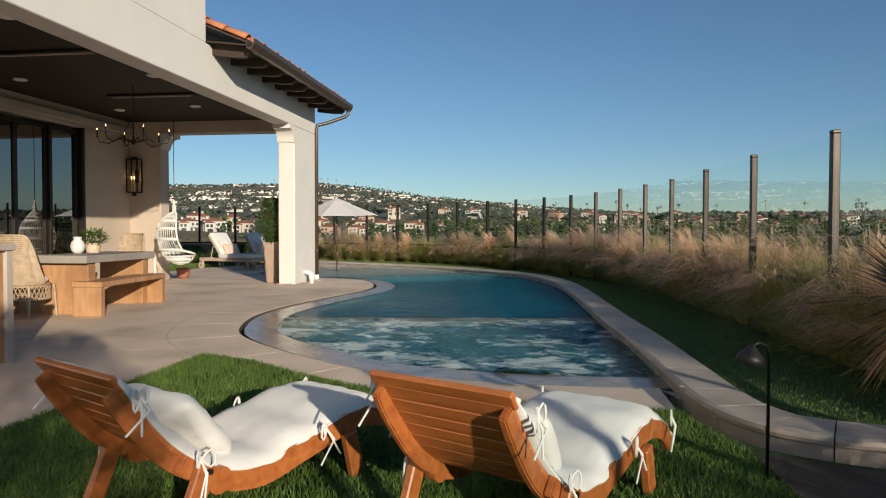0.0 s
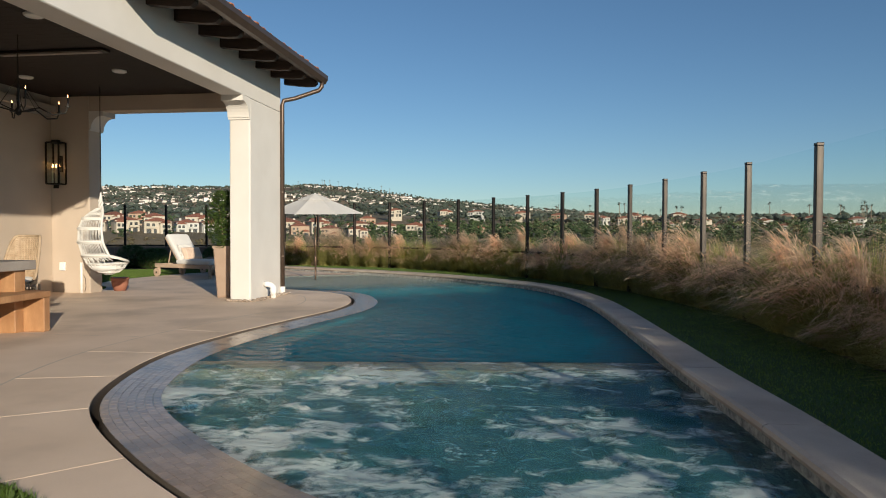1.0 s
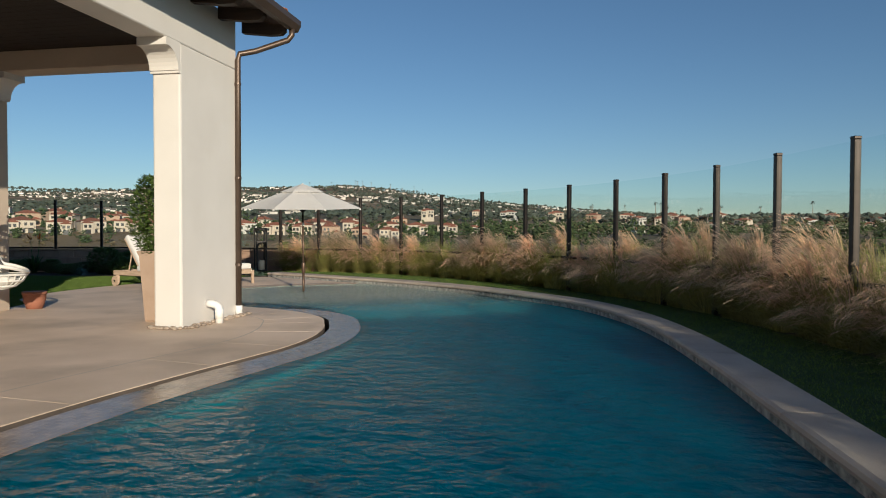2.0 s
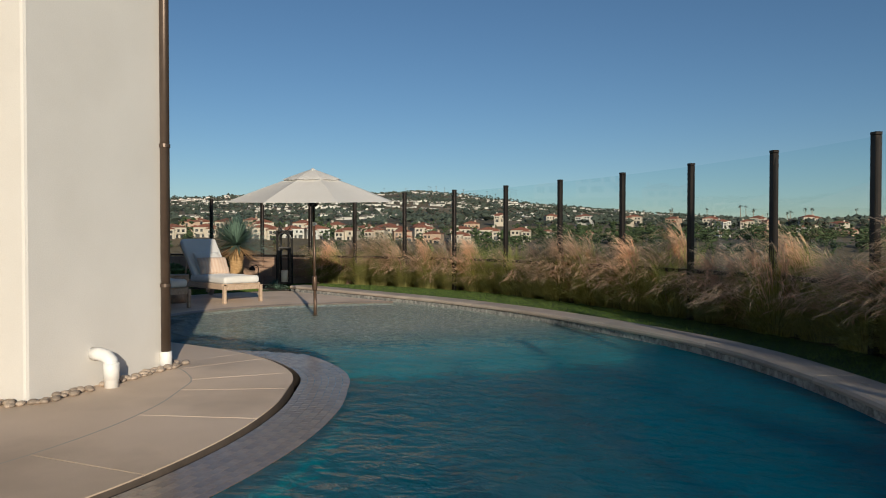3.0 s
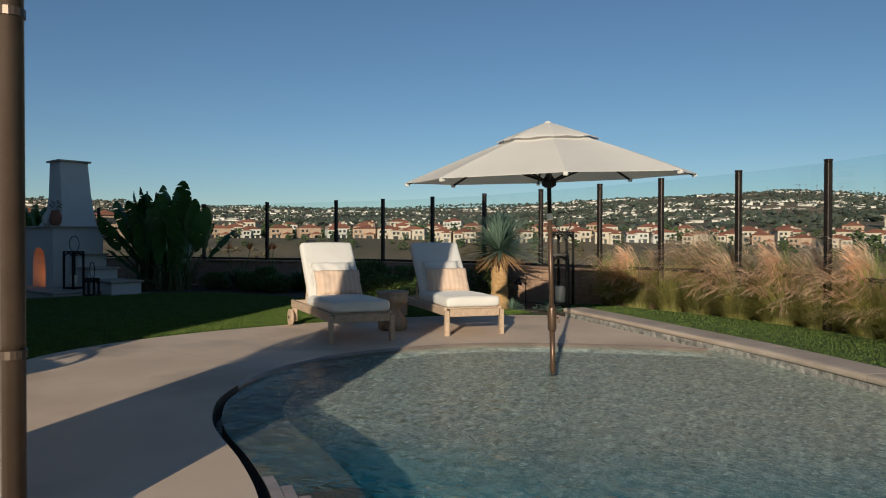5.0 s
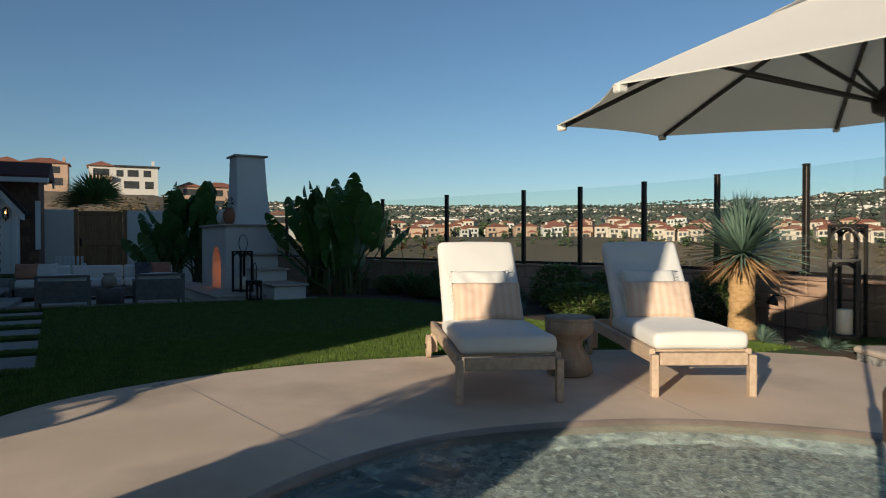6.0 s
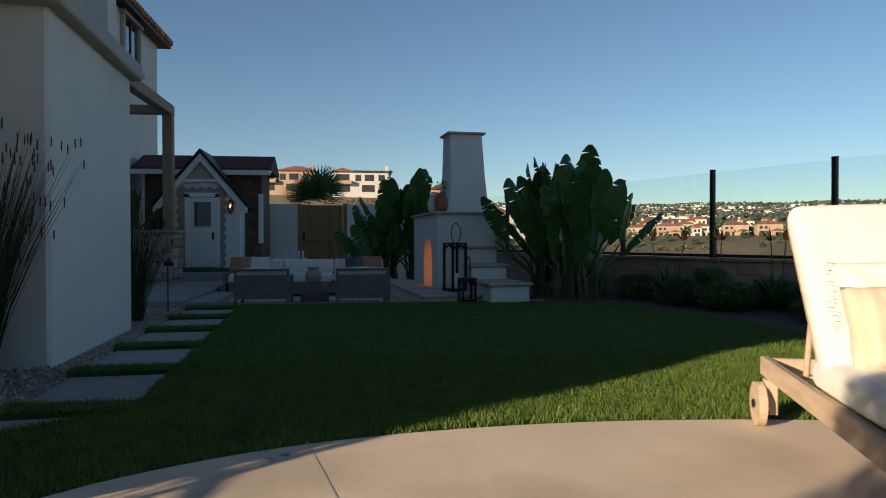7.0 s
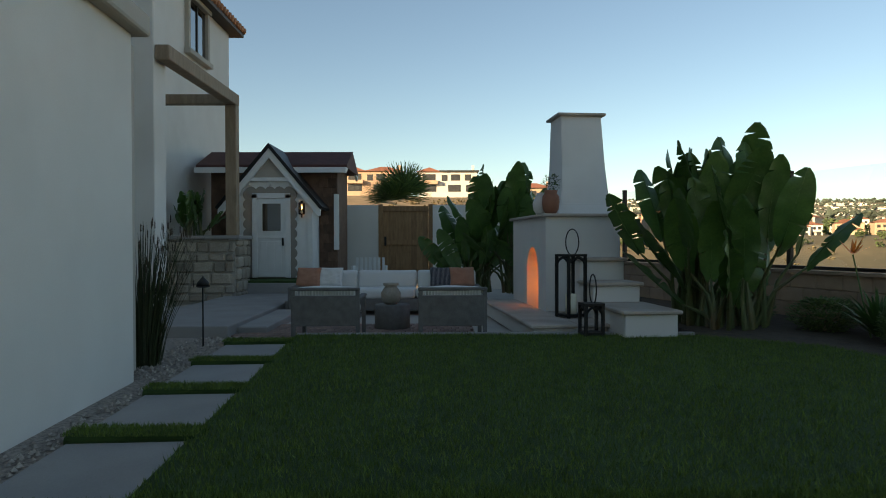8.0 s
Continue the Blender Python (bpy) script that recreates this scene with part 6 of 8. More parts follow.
wall_lantern(pose(-9.34, 17.04, 2.06))
for x0, x1, y in ((-7.8, -6.1, 10.95), (-8.0, -6.3, 14.0), (-7.8, -6.1, 7.9)):
    h = thing("patio_heater", "flush strip heater in the timber ceiling", "heater", pose((x0 + x1) / 2, y, 3.70), "ceiling heaters")
    part("housing", one_box(-(x1 - x0) / 2, (x1 - x0) / 2, -0.09, 0.09, -0.02, 0.02, bevel=0.006), BRONZE, h)
    part("element", one_box(-(x1 - x0) / 2 + 0.08, (x1 - x0) / 2 - 0.08, -0.04, 0.04, -0.032, -0.02, bevel=0.004), TABLETOP, h)
for x, y in ((-6.2, 12.5), (-8.6, 12.5), (-6.9, 15.2), (-8.7, 15.4), (-6.2, 9.4)):
    d = thing("downlight", "round recessed white downlight in the ceiling", "ceiling light", pose(x, y, 3.70), "downlights")
    bm = bmesh.new()
    lathe(bm, [(0.095, -0.01), (0.11, 0.0), (0.11, 0.018), (0.07, 0.018)], 24)
    part("rim", bm, PVC, d, smooth=True)

# pebbles round the pier's foot
rg = random.Random(21)
peb = thing("pebble_border", "smooth brown river pebbles round the pier's foot", "pebbles")
pm = []
for k in range(4):
    bm = bmesh.new()
    bmesh.ops.create_icosphere(bm, subdivisions=2, radius=0.5)
    for v in bm.verts:
        v.co = Vector((v.co.x * (1 + 0.3 * noise.noise(v.co * 2 + Vector((k, 0, 0)))), v.co.y * 0.8, v.co.z * 0.55))
    pm.append(part("pebble", bm, PEBBLE, peb, smooth=True))
used = 0
for k in range(110):
    if k < 70:
        x, y = -5.09 + rg.uniform(0, 0.09), 16.11 + 1.4 * k / 70
        if abs(y - 16.63) < 0.06:
            continue
    elif k < 95:
        x, y = -5.50 + 0.40 * (k - 70) / 25, 16.07 - rg.uniform(0, 0.08)
    else:
        x, y = -5.13 + rg.uniform(-0.1, 0.12), 17.53 + rg.uniform(0, 0.14)
    s = rg.uniform(0.045, 0.085)
    if used < 4:
        ob = pm[used]
    else:
        ob = new("pebble", pm[used % 4].data)
        ob.parent = peb
    used += 1
    ob.matrix_basis = pose(x, y, s * 0.24, 0, 0, rg.uniform(0, 360)) @ Matrix.Diagonal((s, s, s, 1))

# ------------------------------------------------------------------ garden room at the far end
BRICKFLOOR = surface("worn_brick_paver", (0.20, 0.12, 0.09), (0.36, 0.24, 0.19), 0.85, scale=5, fine=60, bump=0.3, per_object=0.25)
OLDSTONE = surface("buff_rubble_stone", (0.27, 0.225, 0.17), (0.46, 0.40, 0.33), 0.85, scale=3, fine=40, bump=0.7, bump_scale=14, per_object=0.35)
SHINGLE = surface("brown_wood_shingle", (0.085, 0.045, 0.028), (0.17, 0.095, 0.06), 0.85, scale=5, fine=40, bump=0.4, per_object=0.3)
REDROOF = surface("dark_red_shingle", (0.075, 0.025, 0.020), (0.12, 0.042, 0.032), 0.8, scale=6, fine=50, bump=0.3, island=0.2)
TIMBER = surface("rough_grey_brown_timber", (0.22, 0.155, 0.10), (0.34, 0.25, 0.17), 0.75, scale=3, fine=30, bump=0.3, stretch=(4, 4, 1))
CEDAR = surface("cedar_gate_boards", (0.20, 0.105, 0.045), (0.33, 0.19, 0.09), 0.7, scale=3, fine=30, bump=0.25, stretch=(6, 6, 1), per_object=0.15)
PAINT = surface("white_paint", (0.72, 0.72, 0.70), (0.79, 0.79, 0.77), 0.55, scale=4, fine=60, bump=0.05)
GREYROPE = surface("grey_woven_rope", (0.12, 0.115, 0.105), (0.19, 0.18, 0.165), 0.85, scale=12, fine=140, bump=0.5)
TAUPE = surface("taupe_paint", (0.27, 0.235, 0.20), (0.32, 0.28, 0.24), 0.7, scale=5, fine=60, bump=0.05)
FIREBRICK = surface("sooty_firebrick", (0.22, 0.10, 0.06), (0.40, 0.20, 0.12), 0.9, scale=6, fine=50, bump=0.4)

PATIO_Z = -0.15
patio = link_mesh("patio", slab([(-17.4, 17.98), (-17.4, 22.65), (-27.0, 22.65), (-27.0, 14.6), (-17.4, 14.6)], -0.35, PATIO_Z - 0.02), STUCCO_TRIM)
structure(patio, "worn reddish brick patio below the lawn", "patio")
brick = one_box(-0.098, 0.098, -0.048, 0.048, 0.0, 0.03, bevel=0.004)
bk = None
for i in range(30):
    for j in range(10):
        x, y = -17.6 - j * 0.205, 17.0 + i * 0.105 + (0.05 if j % 2 else 0)
        if bk is None:
            ob = bk = part("brick", brick, BRICKFLOOR, patio)
        else:
            ob = new("brick", bk.data)
            ob.parent = patio
        ob.matrix_basis = pose(x, y, PATIO_Z - 0.02)
structure(link_mesh("kerb", one_box(-17.45, -17.36, 18.0, 22.65, -0.3, 0.012, bevel=0.01), PAVER), "pale stone edging between lawn and patio", "kerb")
structure(link_mesh("terrace_steps", one_box(-23.6, -18.2, 15.4, 16.95, -0.3, 0.0, bevel=0.015), PAVER), "grey concrete terrace along the house", "terrace")
structure(link_mesh("terrace_steps", one_box(-22.8, -21.4, 16.95, 17.6, -0.3, 0.04, bevel=0.015), PAVER), "low grey concrete step block", "terrace")
structure(link_mesh("terrace_steps", one_box(-20.9, -18.6, 16.95, 17.35, -0.3, -0.06, bevel=0.015), PAVER), "low grey concrete step", "terrace")
structure(link_mesh("terrace_steps", one_box(-24.5, -23.6, 15.0, 17.3, -0.3, 0.215, bevel=0.015), PAVER), "raised landing before the playhouse door", "terrace")
structure(link_mesh("turf_mat", one_box(-24.42, -23.62, 15.45, 17.2, 0.215, 0.265, bevel=0.01), TURF), "green turf mat before the playhouse door", "mat")

# stepping stones with turf between them
for k in range(6):
    x = -10.38 - 1.165 * k
    s = thing("stepping_stone", "large grey concrete stepping stone", "stepping stone", pose(x, 18.14 - 0.075 * k, 0, 0, 0, 3.5), "stepping stones")
    part("paver", one_box(-0.47, 0.47, -0.34, 0.32, -0.12, -0.005, bevel=0.012), PAVER, s)
    s = structure(link_mesh("lawn", one_box(-0.10, 0.10, -0.36, 0.36, -0.1, 0.028, bevel=0.025, segments=2), TURF), "strip of turf between stepping stones", "lawn")
    s.matrix_basis = pose(x - 0.582, 18.10 - 0.075 * k, 0, 0, 0, 3.5)

# outdoor fireplace
fp = thing("outdoor_fireplace", "white stucco outdoor fireplace with a tapered chimney and steps", "fireplace", pose(-19.0, 21.16, 0, 0, 0, 5.5))
arch = [(-2.2, PATIO_Z), (-2.2, 1.42), (0.0, 1.42), (0.0, PATIO_Z), (-0.43, PATIO_Z)]
arch += [(-0.80 + 0.37 * math.cos(a), 0.60 + 0.39 * math.sin(a)) for a in [math.pi * i / 14 for i in range(15)]]
arch += [(-1.17, PATIO_Z)]
part("arched_front", prism(arch, "y", 0.0, 0.34), STUCCO, fp)
part("fire_back", one_box(-2.2, 0.0, 0.62, 1.08, PATIO_Z, 1.42), STUCCO, fp)
part("fire_cheek", one_box(-2.2, -1.19, 0.34, 0.62, PATIO_Z, 1.42), STUCCO, fp)
part("fire_cheek", one_box(-0.41, 0.0, 0.34, 0.62, PATIO_Z, 1.42), STUCCO, fp)
part("firebox_lining", one_box(-1.19, -0.41, 0.60, 0.618, PATIO_Z, 1.0), FIREBRICK, fp, "orange firelit brick lining")
part("firebox_lining", one_box(-1.188, -1.172, 0.01, 0.60, PATIO_Z, 0.62), FIREBRICK, fp)
part("mantel", one_box(-2.26, 0.06, -0.06, 1.14, 1.42, 1.465, bevel=0.012), COPING, fp, "thin sandstone mantel slab")
bm = bmesh.new()
rings = []
for z, x0, x1, y0, y1 in ((1.465, -1.62, -0.34, 0.26, 1.10), (1.62, -1.50, -0.42, 0.33, 1.09), (1.85, -1.42, -0.50, 0.38, 1.08), (2.2, -1.37, -0.60, 0.41, 1.07), (2.98, -1.34, -0.76, 0.43, 1.06)):
    rings.append([bm.verts.new((x, y, z)) for x, y in ((x0, y0), (x1, y0), (x1, y1), (x0, y1))])
for a, b in zip(rings, rings[1:]):
    for k in range(4):
        bm.faces.new((a[k], a[(k + 1) % 4], b[(k + 1) % 4], b[k]))
bm.faces.new(list(reversed(rings[0])))
bm.faces.new(rings[-1])
bmesh.ops.recalc_face_normals(bm, faces=bm.faces)
bmesh.ops.bevel(bm, geom=list(bm.edges), offset=0.012, segments=2, affect="EDGES")
part("chimney", bm, STUCCO, fp)
bm = one_box(-1.40, -0.70, 0.37, 1.12, 2.98, 3.02, bevel=0.008)
part("chimney_cap", bm, COPING, fp, "thin sandstone chimney cap")
part("hearth", one_box(-1.9, 1.50, -0.54, -0.001, PATIO_Z, 0.05, bevel=0.01), STUCCO, fp)
part("hearth_front", one_box(0.001, 1.50, -0.0, 0.36, PATIO_Z, 0.05, bevel=0.01), STUCCO, fp)
part("hearth_slab", one_box(-1.94, 1.55, -0.58, -0.002, 0.05, 0.095, bevel=0.012), COPING, fp, "sandstone hearth slab")
part("hearth_slab", one_box(0.003, 1.54, -0.0, 0.40, 0.05, 0.095, bevel=0.012), COPING, fp)
for x0, x1, z in ((0.003, 0.36, 0.85), (0.362, 0.92, 0.55), (0.922, 2.02, 0.30)):
    part("step", one_box(x0, x1, 0.38, 1.0, PATIO_Z, z - 0.045, bevel=0.012), STUCCO, fp)
    part("step_tread", one_box(x0, x1 + 0.05, 0.34, 1.04, z - 0.045, z, bevel=0.012), COPING, fp, "sandstone step tread")
bm = bmesh.new()
rg = random.Random(2)
for k in range(6):
    x = -0.8 + rg.uniform(-0.2, 0.2)
    tube(bm, (x - 0.2, 0.3 + rg.uniform(-0.1, 0.1), 0.12 + 0.03 * k), (x + 0.2, 0.35 + rg.uniform(-0.1, 0.1), 0.13 + 0.03 * k), 0.035, n=8)
part("log", bm, BLACK, fp, "charred logs")
for k in range(5):
    bm = bmesh.new()
    h = rg.uniform(0.16, 0.30)
    sweep(bm, [(0, 0, 0), (0.01, 0, h * 0.4), (-0.01, 0.01, h * 0.75), (0.0, 0, h)], [0.045, 0.04, 0.022, 0.003], 8)
    part("flame", bm, glow("fire_flame", (1.0, 0.30, 0.06), 4.0) if k == 0 else bpy.data.materials["fire_flame"], fp, "glowing orange flame", True).matrix_basis = pose(-0.8 + (k - 2) * 0.1, 0.38, 0.2)
fire_data = bpy.data.lights.new("fire_glow", "POINT")
fire_data.energy, fire_data.color, fire_data.shadow_soft_size = 0.28, (1.0, 0.30, 0.08), 0.12
fire_lamp = new("fire_glow", fire_data)
fire_lamp.matrix_world = pose(-19.0, 21.16, 0, 0, 0, 5.5) @ Matrix.Translation((-0.72, 0.30, 0.42))

FPM = pose(-19.0, 21.16, 0, 0, 0, 5.5)
vessel("clay_jar", "terracotta jar on the fireplace mantel", [(0.07, 0), (0.11, 0.06), (0.125, 0.17), (0.115, 0.25), (0.085, 0.29), (0.10, 0.33), (0.08, 0.33)], FPM @ pose(-0.10, 0.10, 1.465), CLAY, "jar")
vessel("vase", "pale plaster vase on the fireplace mantel", [(0.06, 0), (0.10, 0.06), (0.11, 0.16), (0.08, 0.24), (0.05, 0.28), (0.06, 0.31), (0.05, 0.31)], FPM @ pose(-0.30, -0.0, 1.465), STUCCO)
sp = thing("potted_plant", "sprig of green leaves in the mantel jar", "plant", FPM @ pose(-0.10, 0.10, 1.78))
part("foliage", leaves(160, 0.13, 0.22, 0.06, 0.012, random.Random(9)), SHRUB, sp)


def floor_lantern(m, h, w, candle=True, handle=True):
    t = thing("floor_lantern", "tall black iron floor lantern with a candle", "lantern", m, "floor lanterns")
    r = 0.017
    bm = bmesh.new()
    for sx in (-1, 1):
        for sy in (-1, 1):
            box(bm, sx * w / 2 - r, sx * w / 2 + r, sy * w / 2 - r, sy * w / 2 + r, 0.0, h)
    for z in (0.03, h):
        box(bm, -w / 2 - r, w / 2 + r, -w / 2 - r, w / 2 + r, z - 0.015, z + 0.015)
    part("frame", bm, BLACK, t)
    for s in (0, 1, 2, 3):
        bm = bmesh.new()
        pts = [(w / 2 * math.cos(a), -w / 2, h - 0.16 + 0.13 * math.sin(a)) for a in [math.pi * i / 10 for i in range(11)]]
        sweep(bm, pts, 0.015, 6)
        part("arch", bm, BLACK, t).matrix_basis = pose(0, 0, 0, 0, 0, 90 * s)
    if handle:
        bm = bmesh.new()
        sweep(bm, [(0.16 * w / 0.3 * math.sin(a), 0.02, h + 0.17 - 0.17 * math.cos(a)) for a in [2 * math.pi * i / 20 for i in range(21)]], 0.008, 6)
        part("handle", bm, BLACK, t)
    if candle:
        bm = bmesh.new()
        lathe(bm, [(0.07, 0.045), (0.075, 0.05), (0.075, 0.29), (0.066, 0.30), (0.02, 0.29)], 18)
        part("candle", bm, CANDLE, t, "ivory pillar candle", True)
    return t


floor_lantern(FPM @ pose(0.75, 0.14, 0.095, 0, 0, 20), 0.80, 0.26)
floor_lantern(pose(-17.22, 21.40, 0.0, 0, 0, 8), 0.36, 0.20, False)
floor_lantern(pose(-8.75, 25.75, 0.11, 0, 0, 30), 0.80, 0.24)
floor_lantern(pose(-8.95, 26.1, 0.05, 0, 0, 12), 1.22, 0.26)

# sofa group
def cushion_box(name, parent, mat, *d, label="", r=0.05):
    return part(name, mattress(*d, r=r), mat, parent, label, True)


sf = thing("sofa", "long low white outdoor sofa with wide cushions", "sofa", pose(-21.35, 18.75, PATIO_Z))
part("base", one_box(-0.42, 0.42, -1.6, 1.6, 0.06, 0.26, bevel=0.015), GREYROPE, sf)
for k in range(3):
    y = -1.58 + k * 1.055
    cushion_box("seat_cushion", sf, CANVAS, -0.26, 0.42, y, y + 1.04, 0.26, 0.42)
    cushion_box("back_cushion", sf, CANVAS, -0.44, -0.22, y, y + 1.04, 0.40, 0.70)
for y in (-1.64, 1.52):
    part("arm", one_box(-0.42, 0.42, y, y + 0.12, 0.06, 0.46, bevel=0.02), GREYROPE, sf)
for y, rz, mt, lb in ((-1.38, 78, RUST, "rust linen pillow on the sofa"), (-1.0, 84, CANVAS, "white linen pillow on the sofa"), (1.32, 100, RUST, "rust linen pillow on the sofa"), (0.98, 95, NAVY, "navy striped lumbar pillow on the sofa")):
    p = thing("throw_pillow", lb, "pillow", pose(-21.35, 18.75, PATIO_Z) @ pose(-0.10, y, 0.60, 0, 0, rz) @ pose(0, 0, 0, -18))
    part("cover", pillow(0.46, 0.36, 0.14), mt, p, smooth=True)


def rope_armchair(m):
    c = thing("armchair", "grey rope-back outdoor armchair with white cushion", "armchair", m, "patio armchairs")
    for x in (-0.40, 0.40):
        for y in (-0.34, 0.36):
            part("leg", one_box(x - 0.025, x + 0.025, y - 0.025, y + 0.025, 0.0, 0.52 if y > 0 else 0.66, bevel=0.006), GREYROPE, c)
        part("arm_rest", one_box(x - 0.035, x + 0.035, -0.34, 0.40, 0.50, 0.535, bevel=0.008), GREYROPE, c)
    part("seat_frame", one_box(-0.38, 0.38, -0.34, 0.36, 0.22, 0.28, bevel=0.01), GREYROPE, c)
    b = bmesh.new()
    box(b, -0.40, 0.40, -0.37, -0.33, 0.18, 0.56, 0.008)
    part("rope_panel", b, GREYROPE, c, "tight grey rope back panel")
    part("top_rail", one_box(-0.43, 0.43, -0.375, -0.325, 0.62, 0.66, bevel=0.008), GREYROPE, c)
    bm = bmesh.new()
    for k in range(22):
        x = -0.38 + 0.76 * k / 21
        tube(bm, (x, -0.35, 0.555), (x, -0.35, 0.625), 0.008, n=5)
    part("rope_weave", bm, CANVAS, c, "pale rope strands")
    cushion_box("seat_cushion", c, CANVAS, -0.36, 0.36, -0.30, 0.36, 0.28, 0.42)
    cushion_box("back_cushion", c, CANVAS, -0.36, 0.36, -0.32, -0.16, 0.40, 0.66)
    return c


a1 = rope_armchair(pose(-18.25, 18.25, PATIO_Z, 0, 0, 90))
copy_thing(a1, pose(-18.25, 19.82, PATIO_Z, 0, 0, 92))
dt_ = thing("drum_table", "dark grey round drum coffee table", "coffee table", pose(-19.1, 19.0, PATIO_Z))
bm = bmesh.new()
lathe(bm, [(0.24, 0), (0.25, 0.01), (0.25, 0.33), (0.24, 0.34)], 32)
part("drum", bm, GREYROPE, dt_, smooth=True)
vessel("stone_vase", "carved grey stone vase on the drum table", [(0.08, 0), (0.135, 0.06), (0.14, 0.16), (0.10, 0.23), (0.08, 0.25), (0.115, 0.28), (0.11, 0.30), (0.08, 0.30)], pose(-19.1, 18.98, PATIO_Z + 0.34), OLDSTONE)

# playhouse
PZ = 0.28
ph = thing("playhouse", "small white cottage playhouse with scalloped trim and red roof", "playhouse", pose(-24.5, 0, PZ))
part("front_wall", prism([(15.03, 0), (15.03, 1.70), (15.95, 2.80), (16.87, 1.70), (16.87, 0)], "x", -0.9, 0.0), PAINT, ph)
part("body_wall", one_box(-2.6, -0.9, 14.35, 17.3, -0.4, 2.52, bevel=0.005), SHINGLE, ph, "brown shingled side walls")
sh = one_box(0.0, 0.03, -0.10, 0.10, 0.0, 0.22, bevel=0.004)
s0 = None
for r in range(12):
    for k in range(3):
        y = 16.92 + 0.06 + k * 0.205 + (0.09 if r % 2 else 0)
        if y > 17.26:
            continue
        if s0 is None:
            ob = s0 = part("shingle", sh, SHINGLE, ph)
        else:
            ob = new("shingle", s0.data)
            ob.parent = ph
        ob.matrix_basis = pose(-0.9, y, -0.1 + r * 0.215, 0, -3)
roofp = prism([(-0.60, 2.50), (-0.62, 2.56), (-1.70, 2.99), (-2.78, 2.56), (-2.76, 2.50)], "y", 14.1, 17.56)
rf = part("main_roof", roofp, REDROOF, ph, "dark red shingle roof")
part("fascia", one_box(-0.60, -0.55, 14.08, 17.54, 2.37, 2.495, bevel=0.004), PAINT, ph)
for side in (1, -1):
    rake = prism([(-0.58, 2.36), (-0.58, 2.49), (-1.70, 2.93), (-1.70, 2.80)], "y", 17.50, 17.55) if side > 0 else prism([(-1.70, 2.93), (-2.8, 2.49), (-2.8, 2.36), (-1.70, 2.80)], "y", 17.50, 17.55)
    part("rake_board", rake, PAINT, ph)
for side in (1, -1):
    e = 15.95 + side * 1.12
    part("gable_roof", prism([(15.95, 2.84), (e, 1.50), (e + side * 0.05, 1.55), (15.95, 2.95)], "x", -1.3, 0.16), BLACK, ph, "dark gable roof slope")
    part("barge_board", prism([(15.95, 2.838), (e, 1.498), (e, 1.36), (e - side * 0.06, 1.36), (15.95, 2.635)], "x", 0.06, 0.13), PAINT, ph)
    part("soffit", prism([(15.95, 2.836), (e, 1.496), (e, 1.47), (15.95, 2.81)], "x", 0.0, 0.06), PAINT, ph)
part("gable_panel", prism([(15.52, 2.20), (15.95, 2.68), (16.38, 2.20)], "x", 0.001, 0.02), STUCCO_TRIM, ph, "taupe gable panel")
part("gable_shelf", one_box(0.0, 0.10, 15.42, 16.48, 2.12, 2.20, bevel=0.006), PAINT, ph)
for y in (15.46, 15.92, 16.38):
    part("shelf_bracket", one_box(0.0, 0.08, y, y + 0.06, 2.03, 2.12, bevel=0.01), PAINT, ph)
# taupe board with a scalloped edge round the door
sc = [(15.40, 0.0)]
arc = [0.04, 0.14, 0.27, 0.40, 0.5, 0.60, 0.73, 0.86, 0.96]
for i in range(9):
    sc += [(15.43 - 0.075 * math.sin(math.pi * f) ** 0.6, (i + f) * 0.215) for f in arc]
for i in range(5):
    sc += [(15.43 + (i + f) * 0.208, 1.935 + 0.075 * math.sin(math.pi * f) ** 0.6) for f in arc]
for i in range(9):
    sc += [(16.47 + 0.075 * math.sin(math.pi * f) ** 0.6, 1.935 - (i + f) * 0.215) for f in arc]
sc += [(16.50, 0.0)]
part("scalloped_board", prism(sc, "x", 0.001, 0.022), TAUPE, ph, "taupe scalloped board round the door")
for d in ((15.56, 15.67, 0, 1.84), (16.29, 16.40, 0, 1.84), (15.56, 16.40, 1.745, 1.86)):
    part("door_casing", one_box(0.022, 0.062, *d, bevel=0.005), PAINT, ph)
dr = part("door", one_box(0.02, 0.045, 15.672, 16.288, 0.02, 1.743, bevel=0.004), PAINT, ph, "white half-glazed cottage door")
# black backing stands in for the unlit inside of the playhouse
part("pane_backing", one_box(0.0455, 0.049, 15.79, 16.19, 1.03, 1.63), BLACK, dr, "dark door window")
bm = bmesh.new()
bm.faces.new([bm.verts.new((0.054, yy, zz)) for yy, zz in ((15.79, 1.03), (16.19, 1.03), (16.19, 1.63), (15.79, 1.63))])
part("pane", bm, WINDOW, dr, "dark glass pane")
for d in ((15.76, 15.79, 1.0, 1.66), (16.19, 16.22, 1.0, 1.66), (15.79, 16.19, 1.0, 1.03), (15.79, 16.19, 1.63, 1.66)):
    part("glazing_bead", one_box(0.044, 0.062, *d, bevel=0.004), PAINT, dr)
for y in (15.74, 15.90, 16.06):
    part("panel", one_box(0.044, 0.054, y, y + 0.145, 0.14, 0.80, bevel=0.006), PAINT, dr)
part("cross_rail", one_box(0.044, 0.062, 15.68, 16.28, 0.86, 0.92, bevel=0.005), PAINT, dr)
part("handle", one_box(0.05, 0.085, 16.215, 16.26, 0.70, 0.88, bevel=0.01), BLACK, dr, "black lever handle")
part("corner_board", one_box(0.0, 0.03, 16.78, 16.885, 0, 1.70, bevel=0.004), PAINT, ph)
part("side_window", one_box(-0.88, -0.84, 17.22, 17.34, 0.6, 1.9, bevel=0.004), PAINT, ph)
